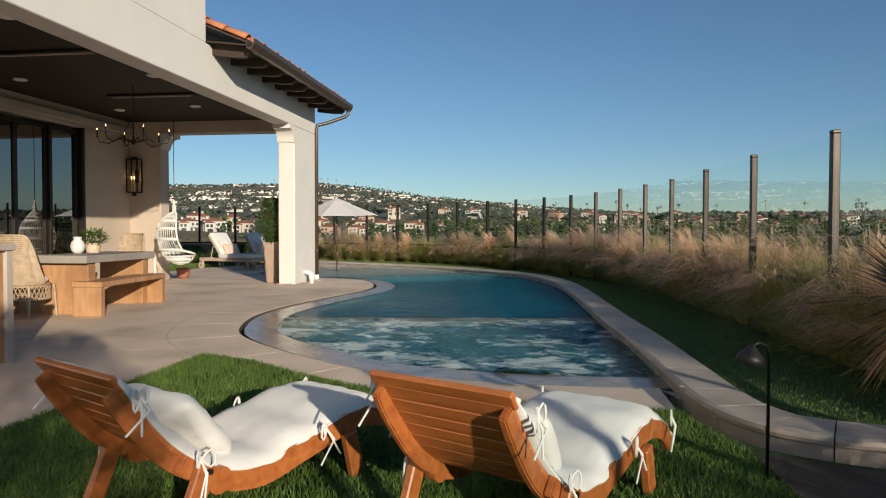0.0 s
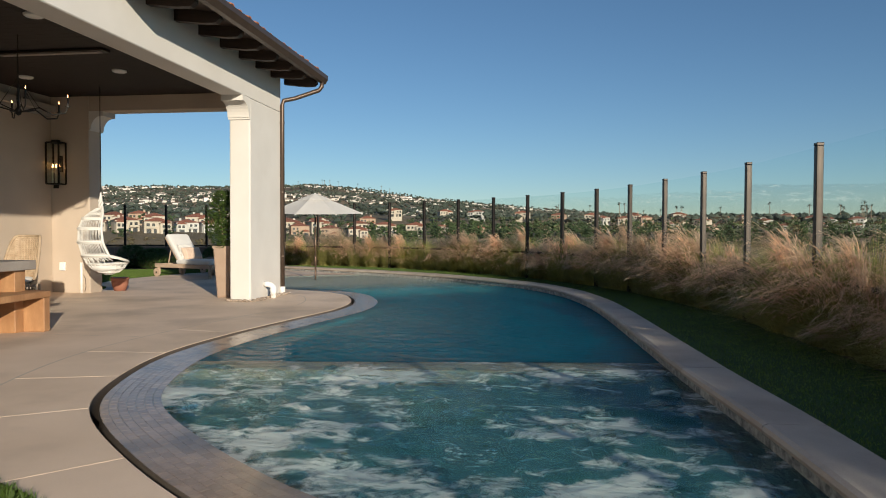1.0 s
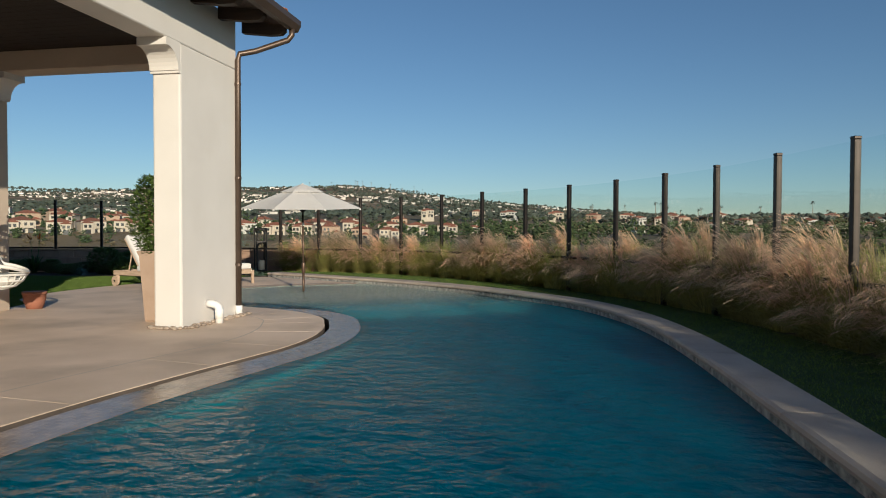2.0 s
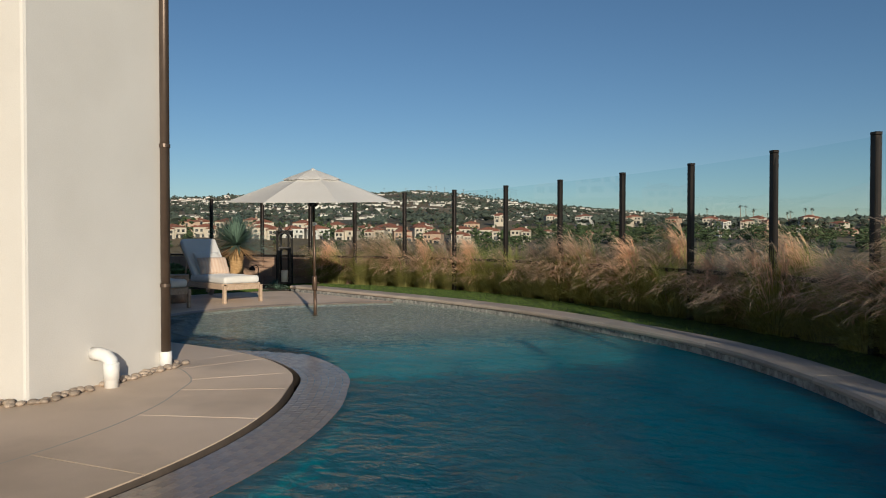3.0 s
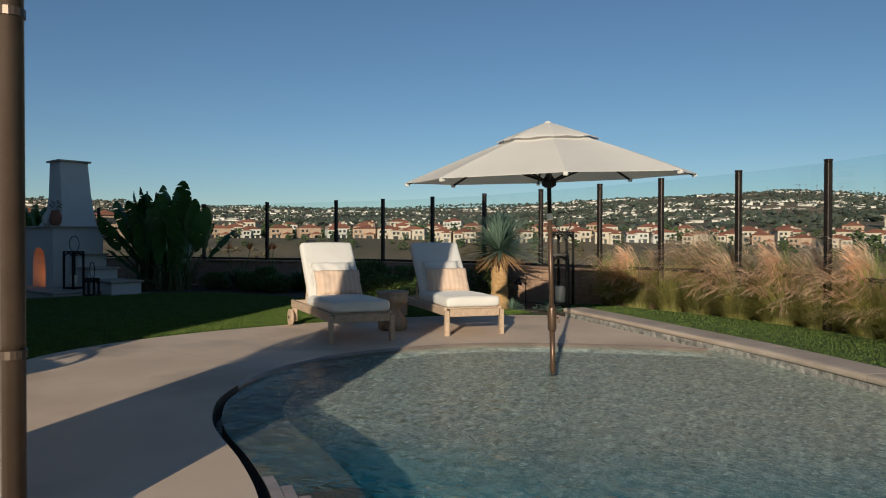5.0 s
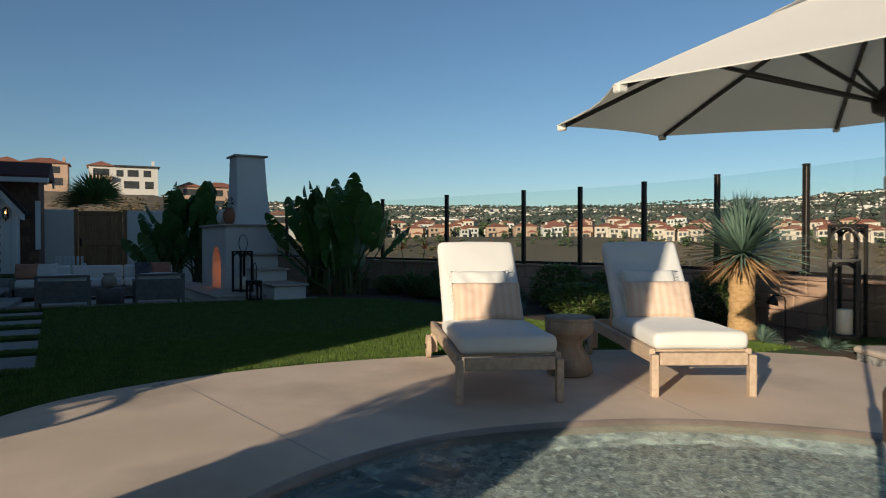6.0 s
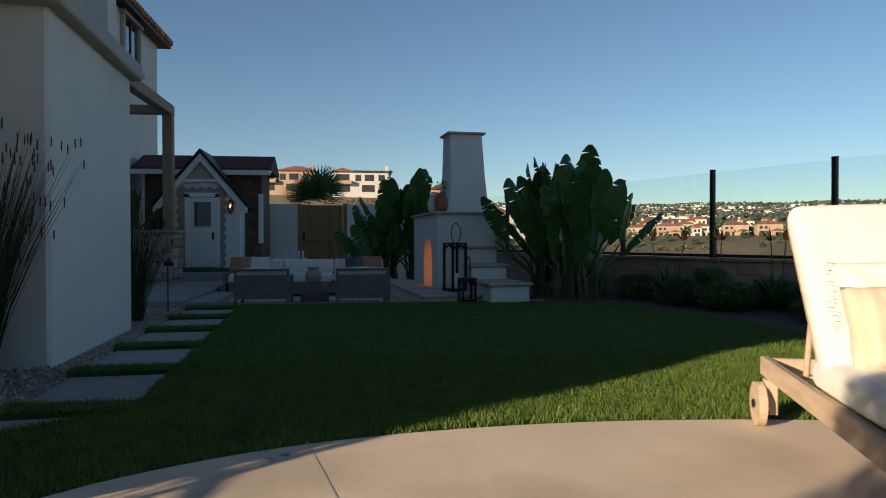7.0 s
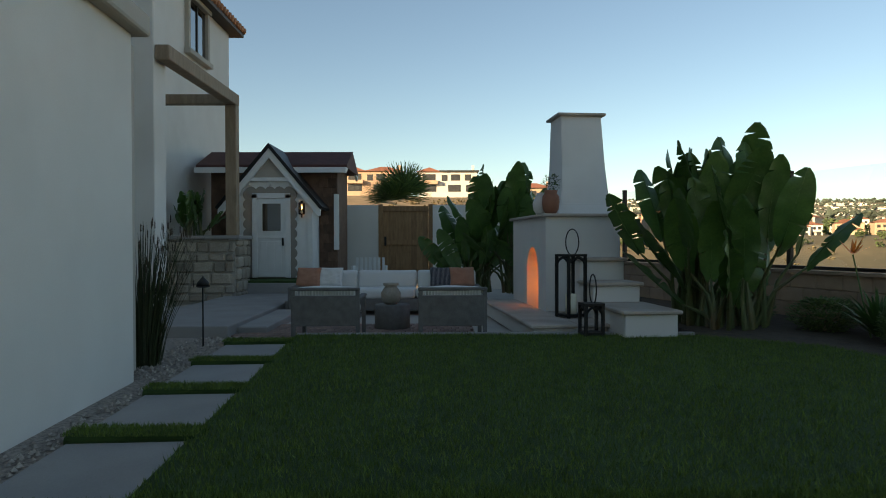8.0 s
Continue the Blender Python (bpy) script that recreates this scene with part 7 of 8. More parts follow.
for y in (15.22, 16.66):
    wl2 = wall_lantern(pose(-24.48, y, 1.68, 0, 0, 90), 0.24, 0.10, "small black carriage lamp by the playhouse door", 1)

# white garden wall and cedar gate
structure(link_mesh("wall_garden", one_box(-28.5, -28.3, 16.6, 18.0, -0.3, 2.08, bevel=0.01), STUCCO), "white stucco garden wall beside the gate", "wall")
structure(link_mesh("wall_garden", one_box(-28.5, -28.3, 19.5, 22.8, -0.3, 2.08, bevel=0.01), STUCCO), "white stucco garden wall beside the gate", "wall")
gt = thing("gate", "wooden cedar garden gate with a black latch", "gate", pose(-28.35, 18.0, PATIO_Z))
for y in (0.0, 1.38):
    part("gate_post", one_box(-0.06, 0.06, y, y + 0.12, 0, 2.25, bevel=0.006), CEDAR, gt)
for k in range(8):
    part("board", one_box(-0.015, 0.015, 0.125 + k * 0.156, 0.125 + k * 0.156 + 0.1555, 0.05, 2.2, bevel=0.004), CEDAR, gt)
for z in (0.2, 1.12, 2.05):
    part("rail", one_box(0.016, 0.05, 0.125, 1.375, z, z + 0.14, bevel=0.005), CEDAR, gt)
part("latch", one_box(0.05, 0.08, 0.16, 0.22, 1.1, 1.35, bevel=0.008), BLACK, gt, "black iron latch")
gb = thing("garden_bench", "white wooden garden bench by the playhouse", "bench", pose(-26.3, 17.95, PATIO_Z, 0, 0, 90))
for x in (-0.4, 0.4):
    part("end_frame", one_box(x - 0.03, x + 0.03, -0.25, 0.25, 0, 0.62, bevel=0.006), PAINT, gb)
for k in range(4):
    part("seat_slat", one_box(-0.37, 0.37, -0.2 + k * 0.11, -0.12 + k * 0.11, 0.40, 0.43, bevel=0.004), PAINT, gb)
for k in range(7):
    part("back_slat", one_box(-0.36 + k * 0.11, -0.30 + k * 0.11, 0.2, 0.23, 0.45, 0.82, bevel=0.004), PAINT, gb)
structure(link_mesh("wall_rear", one_box(-34, -28.6, 9.0, 9.3, -0.3, 3.0), STUCCO), "plain white rear garden wall", "wall")

# rubble stone wall with a timber pergola
sw = thing("stone_wall", "buff rubble stone planter wall with a flat cap", "wall")
sw["kind"] = "structure"
part("core", one_box(-23.85, -23.0, 13.88, 15.62, -0.3, 1.12), STUCCO_TRIM, sw)
rg = random.Random(31)
for face in (0, 1):
    z = -0.12
    while z < 1.04:
        h = rg.uniform(0.16, 0.26)
        u = 0.0
        lim = 1.74 if face == 0 else 0.85
        while u < lim:
            w = min(rg.uniform(0.2, 0.42), lim - u)
            hh = min(h, 1.125 - z)
            if w > 0.06 and hh > 0.04:
                bm = one_box(-w / 2 + 0.010, w / 2 - 0.010, -0.06, 0.06 + rg.uniform(0, 0.02), 0.009, hh - 0.009, bevel=0.028)
                sk = rg.uniform(-0.22, 0.22)
                for v in bm.verts:
                    v.co += Vector((0.02 * noise.noise(v.co * 9 + Vector((u, z, face))) + sk * (v.co.z - hh / 2) * 0.5, 0.014 * noise.noise(v.co * 7 + Vector((z, u, 3))), sk * v.co.x * 0.25))
                st = part("stone", bm, OLDSTONE, sw)
                st.matrix_basis = pose(-23.0, 13.88 + u + w / 2, z, 0, 0, 90) if face == 0 else pose(-23.0 - u - w / 2, 15.62, z)
            u += w
        z += h
part("cap", one_box(-23.9, -22.88, 13.9, 15.74, 1.125, 1.20, bevel=0.015), PAVER, sw, "smooth grey cap stones")
pg = thing("pergola", "rough timber pergola posts and beams against the house", "pergola")
part("post", one_box(-23.42, -23.20, 15.37, 15.59, 1.20, 3.84, bevel=0.012), TIMBER, pg)
part("beam", one_box(-23.44, -19.82, 15.37, 15.59, 3.84, 4.07, bevel=0.012), TIMBER, pg)
part("cross_beam", one_box(-23.40, -23.22, 13.88, 15.368, 3.85, 4.05, bevel=0.012), TIMBER, pg)


def house_window(x, z, w, h):
    t = thing("window", "dark window with a taupe stucco surround", "window", pose(x, 13.88, z), "upper windows")
    t["kind"] = "structure"
    for d in ((-w / 2 - 0.12, -w / 2, -0.1, h + 0.1), (w / 2, w / 2 + 0.12, -0.1, h + 0.1)):
        part("surround", one_box(d[0], d[1], 0.0, 0.10, d[2], d[3], bevel=0.01), STUCCO_TRIM, t)
    part("sill", one_box(-w / 2 - 0.18, w / 2 + 0.18, 0.0, 0.16, -0.22, -0.1, bevel=0.01), STUCCO_TRIM, t)
    part("head", one_box(-w / 2 - 0.18, w / 2 + 0.18, 0.0, 0.14, h + 0.1, h + 0.24, bevel=0.01), STUCCO_TRIM, t)
    bm = bmesh.new()
    bm.faces.new([bm.verts.new(q) for q in ((w / 2, 0.02, -0.1), (-w / 2, 0.02, -0.1), (-w / 2, 0.02, h + 0.1), (w / 2, 0.02, h + 0.1))])
    part("pane", bm, WINDOW, t)
    # flat black sheet painted for the unlit room behind the glass
    part("recess", one_box(-w / 2, w / 2, 0.0005, 0.002, -0.1, h + 0.1), BLACK, t)
    part("mullion", one_box(-0.025, 0.025, 0.02, 0.045, -0.1, h + 0.1), BRONZE, t)


house_window(-25.8, 5.6, 1.2, 1.0)
house_window(-21.6, 5.3, 0.7, 0.6)

# ------------------------------------------------------------------ plants
def strand(verts, faces, pts, w, rnd_dir):
    """A flat tapering blade along points, added to plain lists."""
    n = len(pts)
    base = len(verts)
    for i, p in enumerate(pts):
        ww = w * (1 - i / (n - 1)) ** 0.7
        verts.append((p[0] - rnd_dir[0] * ww, p[1] - rnd_dir[1] * ww, p[2]))
        verts.append((p[0] + rnd_dir[0] * ww, p[1] + rnd_dir[1] * ww, p[2]))
    for i in range(n - 1):
        a = base + 2 * i
        faces.append((a, a + 1, a + 3, a + 2))


def raw_part(name, verts, faces, material, parent, label="", kind=""):
    me = bpy.data.meshes.new(name)
    me.from_pydata(verts, [], faces)
    me.materials.append(material)
    ob = new(name, me)
    ob.parent = parent
    if label:
        tagged(ob, label)
    if kind:
        tagged(ob, kind=kind)
    return ob


WIND = Vector((-0.80, -0.42))


def grass_clump(seed, plumes, label):
    """A feathery ornamental grass: a fountain of arching blades with brushes of plumes swept by the wind."""
    rnd = random.Random(seed)
    t = thing("ornamental_grass", label, "grass", group="ornamental grasses")
    v, f = [], []
    for k in range(1250):
        low = k % 2 == 0
        a = rnd.uniform(0, 6.283)
        lean = rnd.uniform(0.45, 1.45) if low else rnd.uniform(0.05, 0.8)
        h = rnd.uniform(0.28, 0.72) if low else rnd.uniform(0.6, 1.04)
        r0 = 0.21 * rnd.random() ** 0.7
        d = Vector((math.cos(a), math.sin(a))) * lean + WIND * rnd.uniform(0.08, 0.38)
        pts = [(r0 * math.cos(a) + d.x * s ** 1.6 * 0.62, r0 * math.sin(a) + d.y * s ** 1.6 * 0.62, h * (s * 1.15 - (0.15 + 0.42 * lean) * s ** 3)) for s in (0, 0.25, 0.5, 0.75, 1.0)]
        strand(v, f, pts, rnd.uniform(0.0030, 0.0052), (-math.sin(a), math.cos(a)))
    raw_part("blades", v, f, GRASS_G, t, kind="stuff")
    v, f = [], []
    brushes = [(rnd.uniform(0, 6.283), u, 1.18 - 0.62 * u * rnd.uniform(0.75, 1.2)) for u in [rnd.uniform(0.05, 1.05) for _ in range(max(4, plumes // 9))]]
    for k in range(plumes):
        a, lean, h = rnd.choice(brushes)
        a, lean, h = a + rnd.gauss(0, 0.20), lean + rnd.gauss(0, 0.09), h * rnd.uniform(0.86, 1.08) * (1.10 - 0.22 * lean)
        d = Vector((math.cos(a), math.sin(a))) * lean * 0.70 + WIND * rnd.uniform(0.40, 0.80)
        droop = 0.30 + 0.22 * lean
        pts = [(0.1 * math.cos(a) + d.x * s ** 1.9 * 0.70, 0.1 * math.sin(a) + d.y * s ** 1.9 * 0.70, h * (s * 1.14 - droop * s ** 4)) for s in (0.3, 0.5, 0.65, 0.78, 0.9, 1.0)]
        strand(v, f, pts, 0.0030, (-math.sin(a), math.cos(a)))
        for q in range(15):
            s = rnd.uniform(1.5, 4.95)
            i = int(s)
            p, pn = Vector(pts[i]), Vector(pts[min(i + 1, 5)])
            c = p.lerp(pn, s - i)
            fl = (pn - p).normalized() * rnd.uniform(0.07, 0.17) + Vector((rnd.gauss(0, 0.016), rnd.gauss(0, 0.016), rnd.uniform(-0.03, 0.015)))
            strand(v, f, [tuple(c), tuple(c + fl * 0.6), tuple(c + fl + Vector((0, 0, -0.025)))], 0.0036, (rnd.uniform(-1, 1), rnd.uniform(-1, 1)))
    raw_part("plumes", v, f, GRASS_P, t, "pink-tan feathery plumes", kind="stuff")
    return t


protos = [grass_clump(41, 230, "pink-plumed ornamental grass leaning in the wind"), grass_clump(42, 180, "pink-plumed ornamental grass leaning in the wind"),
          grass_clump(43, 36, "green feathery ornamental grass with few plumes")]
rg = random.Random(77)
hedge = [p for p in catmull([POSTS[i] for i in range(0, 24)], 14)]
inner_l = [offset(hedge, d) for d in (-0.52, -0.10)]
placed = [False] * 3
for row, line in enumerate(inner_l):
    acc, gap = 0.0, 0.5
    for a, b in zip(line, line[1:]):
        acc += (b - a).length
        # clumps south of y 7.6 are unseen, added to shade the front turf
        thin = 3.8 < b.y < 7.6
        if acc < gap * (2.2 if thin else 1) or b.y < -1.5 or (row and thin):
            continue
        acc, gap = 0.0, rg.uniform(0.42, 0.66) if row else rg.uniform(0.45, 0.62)
        kind = 2 if (rg.random() < 0.22 or (-7.8 < b.x < -6.2 and row == 1)) else rg.choice((0, 1))
        s = rg.choice((rg.uniform(0.82, 0.95), rg.uniform(0.95, 1.1), rg.uniform(1.08, 1.25))) * (0.94 if row else 1.02)
        m = pose(b.x + rg.uniform(-0.08, 0.08), b.y + rg.uniform(-0.08, 0.08), 0.04, 0, 0, rg.uniform(-40, 40))
        if not placed[kind]:
            placed[kind] = True
            protos[kind].matrix_basis = m
            ob = protos[kind]
        else:
            ob = copy_thing(protos[kind], m)
        ob.scale = (s, s, s)

# turf blades along the edges that the eye passes
def in_poly(px, py, poly):
    r = np.zeros(len(px), bool)
    for (x0, y0), (x1, y1) in zip(poly, poly[1:] + poly[:1]):
        if y0 == y1:
            continue
        c = ((y0 > py) != (y1 > py)) & (px < (x1 - x0) * (py - y0) / (y1 - y0) + x0)
        r ^= c
    return r


def turf_blades(name, poly, zone, count, z, seed, h=0.035):
    rs = np.random.RandomState(seed)
    x0, x1, y0, y1 = zone
    px, py = rs.uniform(x0, x1, count * 3), rs.uniform(y0, y1, count * 3)
    ok = in_poly(px, py, poly)
    px, py = px[ok][:count], py[ok][:count]
    n = len(px)
    a = rs.uniform(0, 6.283, n)
    hh = h * rs.uniform(0.6, 1.25, n)
    w = 0.0032
    lx, ly = rs.normal(0, 0.35, n) * hh, rs.normal(0, 0.35, n) * hh
    v = np.empty((n, 3, 3))
    v[:, 0] = np.stack([px - w * np.cos(a), py - w * np.sin(a), np.full(n, z)], 1)
    v[:, 1] = np.stack([px + w * np.cos(a), py + w * np.sin(a), np.full(n, z)], 1)
    v[:, 2] = np.stack([px + lx, py + ly, z + hh], 1)
    me = bpy.data.meshes.new(name)
    me.from_pydata(v.reshape(-1, 3).tolist(), [], np.arange(3 * n).reshape(n, 3).tolist())
    me.materials.append(BLADE)
    return tagged(new(name, me), "short green blades of artificial turf", "grass", kind="stuff")


front_poly = [(-3.12, -4.0)] + [(p.x, p.y) for p in FRONT_EDGE] + [(1.0, 6.5), (1.18, 5.8), (1.3, -4.0)]
turf_blades("turf", back_poly, (-12.4, -9.0, 17.3, 25.3), 150000, 0.0, 1)
turf_blades("turf", back_poly, (-17.4, -12.4, 18.0, 24.5), 70000, 0.0, 2)
turf_blades("turf", front_poly, (-3.2, 1.2, 3.2, 8.3), 110000, 0.0, 3)
turf_blades("turf", strip_poly, (-9.0, 3.2, 5.2, 26.5), 150000, STRIP_Z, 4, 0.02)
for k in range(6):
    cx, cy = -10.962 - 1.165 * k, 18.10 - 0.075 * k
    turf_blades("turf", [(cx - 0.11, cy - 0.37), (cx + 0.11, cy - 0.37), (cx + 0.11, cy + 0.37), (cx - 0.11, cy + 0.37)], (cx - 0.2, cx + 0.2, cy - 0.4, cy + 0.4), 2000, 0.022, 20 + k, 0.028)

# yucca tree in the planting bed
def spikes(n, L, w, rnd, lo, hi, droop, centre=(0, 0, 0)):
    v, f = [], []
    for k in range(n):
        a = rnd.uniform(0, 6.283)
        e = math.radians(rnd.uniform(lo, hi))
        l = L * rnd.uniform(0.75, 1.1)
        d = Vector((math.cos(a) * math.cos(e), math.sin(a) * math.cos(e), math.sin(e)))
        s = Vector((-math.sin(a), math.cos(a), 0))
        pts = []
        for i in range(4):
            q = i / 3
            pts.append(Vector(centre) + d * (0.03 + l * q) + Vector((0, 0, -droop * l * q * q)))
        base = len(v)
        for i, p in enumerate(pts):
            ww = w * (0.8, 1.0, 0.75, 0.05)[i]
            v.append(tuple(p - s * ww)); v.append(tuple(p + s * ww + Vector((0, 0, 0.002))))
        for i in range(3):
            f.append((base + 2 * i, base + 2 * i + 1, base + 2 * i + 3, base + 2 * i + 2))
    return v, f


yt = thing("yucca_tree", "blue-green yucca with a fibrous golden trunk", "tree", pose(-9.8, 25.5, -0.01))
bm = bmesh.new()
prof = [(0.19, 0.0), (0.17, 0.05), (0.145, 0.22), (0.14, 0.5), (0.155, 0.84), (0.11, 0.95)]
lathe(bm, [(r * (1 + 0.03 * math.sin(z * 60)), z) for r, z in [(np.interp(s, [q[1] for q in prof], [q[0] for q in prof]), s) for s in np.linspace(0, 0.95, 32)]], 26)
for v_ in bm.verts:
    v_.co.xy *= 1 + 0.08 * noise.noise(Vector((v_.co.x * 9, v_.co.y * 9, v_.co.z * 14)))
part("trunk", bm, YTRUNK, yt, "golden fibrous trunk", True)
rnd = random.Random(5)
raw_part("crown", *spikes(760, 0.72, 0.0115, rnd, -14, 88, 0.08, (0, 0, 0.98)), YUCCA, yt, kind="stuff")
raw_part("dry_skirt", *spikes(190, 0.52, 0.010, rnd, -34, -6, 0.14, (0, 0, 0.95)), DRYLEAF, yt, "dry straw-coloured lower leaves", kind="stuff")
yt2 = thing("spiky_plant", "dark spiky yucca with dry brown lower leaves", "plant", pose(2.45, 6.75, 0.1))
raw_part("crown", *spikes(300, 0.62, 0.012, random.Random(6), -5, 80, 0.18, (0, 0, 0.62)), REED, yt2, kind="stuff")
raw_part("dry_skirt", *spikes(220, 0.52, 0.009, random.Random(7), -50, 5, 0.25, (0, 0, 0.55)), DRYLEAF, yt2, "dry brown lower leaves", kind="stuff")
bm = bmesh.new()
lathe(bm, [(0.14, -0.06), (0.12, 0.2), (0.10, 0.5), (0.06, 0.6)], 14)
part("trunk", bm, YTRUNK, yt2, smooth=True)
for k, (x, y, s) in enumerate(((-9.45, 25.42, 1.0), (-8.85, 25.62, 1.1), (-9.2, 26.1, 0.9), (-13.5, 24.75, 1.1))):
    fs = thing("fescue_tuft", "grey-green tuft of fescue in the planting bed", "plant", pose(x, y, -0.01), "fescue tufts")
    raw_part("foliage", *spikes(220, 0.24 * s, 0.004, random.Random(60 + k), 5, 88, 0.2), YUCCA, fs, kind="stuff")

# round shrubs in the bed
BEDLEAF = surface("bed_shrub_leaf", (0.085, 0.135, 0.035), (0.17, 0.24, 0.07), 0.5, scale=5, fine=30, bump=0, island=0.35, per_object=0.2)
cloth_lit(BEDLEAF, 0.25)
def shrub(seed, w, h):
    t = thing("shrub", "rounded dark green shrub in the planting bed", "shrub", group="bed shrubs")
    bm = bmesh.new()
    rr = random.Random(seed)
    for k in range(9):
        a = rr.uniform(0, 6.28)
        sweep(bm, [(0, 0, 0), (w * 0.4 * math.cos(a), w * 0.4 * math.sin(a), h * 0.5), (w * 0.7 * math.cos(a), w * 0.7 * math.sin(a), h * 0.85)], [0.014, 0.009, 0.003], 5)
    part("stem", bm, STUMP, t)
    part("foliage", leaves(1900, w, h, 0.10, 0.024, rr, base=0.02), BEDLEAF, t)
    return t


sh_a, sh_b = shrub(1, 0.45, 0.62), shrub(2, 0.55, 0.5)
spots = [(-11.6, 25.6), (-12.4, 25.2), (-13.3, 25.5), (-14.2, 25.1), (-15.0, 25.5), (-15.6, 24.7), (-16.3, 24.4), (-11.0, 25.1), (-12.9, 26.2), (-14.3, 26.0), (-16.6, 25.0), (-17.6, 24.3), (-10.9, 26.4), (-15.9, 25.6), (-18.6, 23.9), (-19.5, 23.9)]
rg = random.Random(90)
for k, (x, y) in enumerate(spots):
    m = pose(x, y, -0.01, 0, 0, rg.uniform(0, 360))
    src = (sh_a, sh_b)[k % 2]
    ob = src if k < 2 else copy_thing(src, m)
    ob.matrix_basis = m
    s = rg.uniform(0.85, 1.2) * (0.66 if x < -13.5 else 0.88)
    ob.scale = (s, s, s * rg.uniform(0.85, 1.15))


# giant bird of paradise: long stems with paddle leaves, each leaf a part
def paddle(L, W, rnd, tears):
    """One leaf blade, folded along its rib, torn in from the edge in places."""
    bm = bmesh.new()
    n, m = 16, 5
    curl = rnd.uniform(0.05, 0.18)

    def at(s, u):
        w = W * max(0.0, math.sin(math.pi * min(0.992, 0.035 + 0.955 * s) ** 1.1)) ** 0.55
        wave = 0.012 * math.sin(s * 24 + u * 3) * abs(u)
        return Vector((u * w, -curl * L * s * s - 0.16 * abs(u) ** 1.4 * w + wave, L * s * (1 - 0.2 * curl * s) - 0.05 * L * abs(u) * (1 - s)))
    for side in (-1, 1):
        torn = set(rnd.sample(range(4, n - 1), tears))
        prev = None
        for i in range(n + 1):
            row = [at(i / n, side * j / m) for j in range(m + 1)]
            gap = [0.026 * L * max(0.0, j / m - 0.15) if i in torn else 0.0 for j in range(m + 1)]
            lower = [bm.verts.new(p - Vector((0, 0.25 * g, g))) for p, g in zip(row, gap)]
            upper = [bm.verts.new(p + Vector((0, -0.6 * g, 0.4 * g))) for p, g in zip(row, gap)] if i in torn else lower
            if prev:
                for j in range(m):
                    q = (prev[j], prev[j + 1], lower[j + 1], lower[j])
                    bm.faces.new(q if side > 0 else tuple(reversed(q)))
            prev = upper
    bmesh.ops.remove_doubles(bm, verts=bm.verts, dist=0.0005)
    rib = [at(i / 8, 0) + Vector((0, 0.004, 0)) for i in range(9)]
    sweep(bm, [tuple(p) for p in rib], [0.011 * (1 - 0.85 * i / 8) for i in range(9)], 5)
    return bm


def paradise(m, seed, n, height, spread, size=1.0, label="giant bird of paradise with large torn paddle leaves"):
    t = thing("paradise_plant", label, "plant", m, "giant paradise plants")
    rnd = random.Random(seed)
    data = [part("leaf", paddle(1.0 * size, 0.20 * size, rnd, k), LEAF, t, smooth=True) for k in (2, 4, 3, 1)]
    for k in range(n):
        a = 6.283 * k / n * 3.0 + rnd.uniform(-0.5, 0.5)
        e = (0.15 + 0.85 * rnd.random()) if k > n * 0.3 else 0.35 * rnd.random()
        h = height * rnd.uniform(0.52, 0.72) * (1 - 0.45 * e) if k <= n * 0.7 else height * rnd.uniform(0.18, 0.42)
        out = spread * e
        base = Vector((0.14 * math.cos(a) + rnd.uniform(-0.15, 0.15), 0.14 * math.sin(a) + rnd.uniform(-0.15, 0.15), 0))
        tip = Vector((out * math.cos(a), out * math.sin(a), h))
        midp = base.lerp(tip, 0.5) + Vector((-0.10 * out * math.cos(a), -0.10 * out * math.sin(a), 0.10 * h))
        bm = bmesh.new()
        sweep(bm, [base, midp, tip], [0.034, 0.024, 0.013], 6)
        part("leaf_stalk", bm, STALK, t)
        src = data[k % 4]
        ob = src if k < 4 else new("leaf", src.data)
        ob.parent = t
        d = ((tip - midp).normalized() + Vector((0, 0, 0.4))).normalized()
        s = rnd.uniform(0.78, 1.2)
        ob.matrix_basis = Matrix.Translation(tip) @ d.to_track_quat("Z", "Y").to_matrix().to_4x4() @ Matrix.Rotation(rnd.uniform(0, 6.283), 4, "Z") @ Matrix.Rotation(radians(rnd.uniform(-6, 14)), 4, "X") @ Matrix.Diagonal((s, s, s, 1))
    return t


STALK = surface("leaf_stalk", (0.06, 0.10, 0.03), (0.13, 0.12, 0.05), 0.5, scale=3, fine=30, bump=0.1, stain=(0.14, 0.07, 0.035), stain_scale=1.5)
paradise(pose(-18.2, 22.95, 0), 3, 28, 2.1, 0.9, 1.0)
paradise(pose(-18.1, 23.55, 0), 24, 22, 2.3, 0.9, 1.0)
paradise(pose(-17.8, 23.2, 0), 9, 12, 1.4, 0.75, 0.85)
paradise(pose(-23.6, 21.2, 0), 5, 22, 2.6, 0.75)
paradise(pose(-23.9, 20.55, 0), 6, 20, 2.3, 0.75)
paradise(pose(-22.9, 21.6, 0), 11, 20, 1.8, 0.6, 0.9)
paradise(pose(-23.4, 20.35, 0), 12, 16, 1.35, 0.6, 0.85)
paradise(pose(-23.75, 14.55, 1.12), 7, 14, 0.85, 0.42, 0.62, "young bird of paradise in the stone planter")
paradise(pose(-28.0, 16.4, 0), 14, 14, 2.4, 0.5, 0.9)

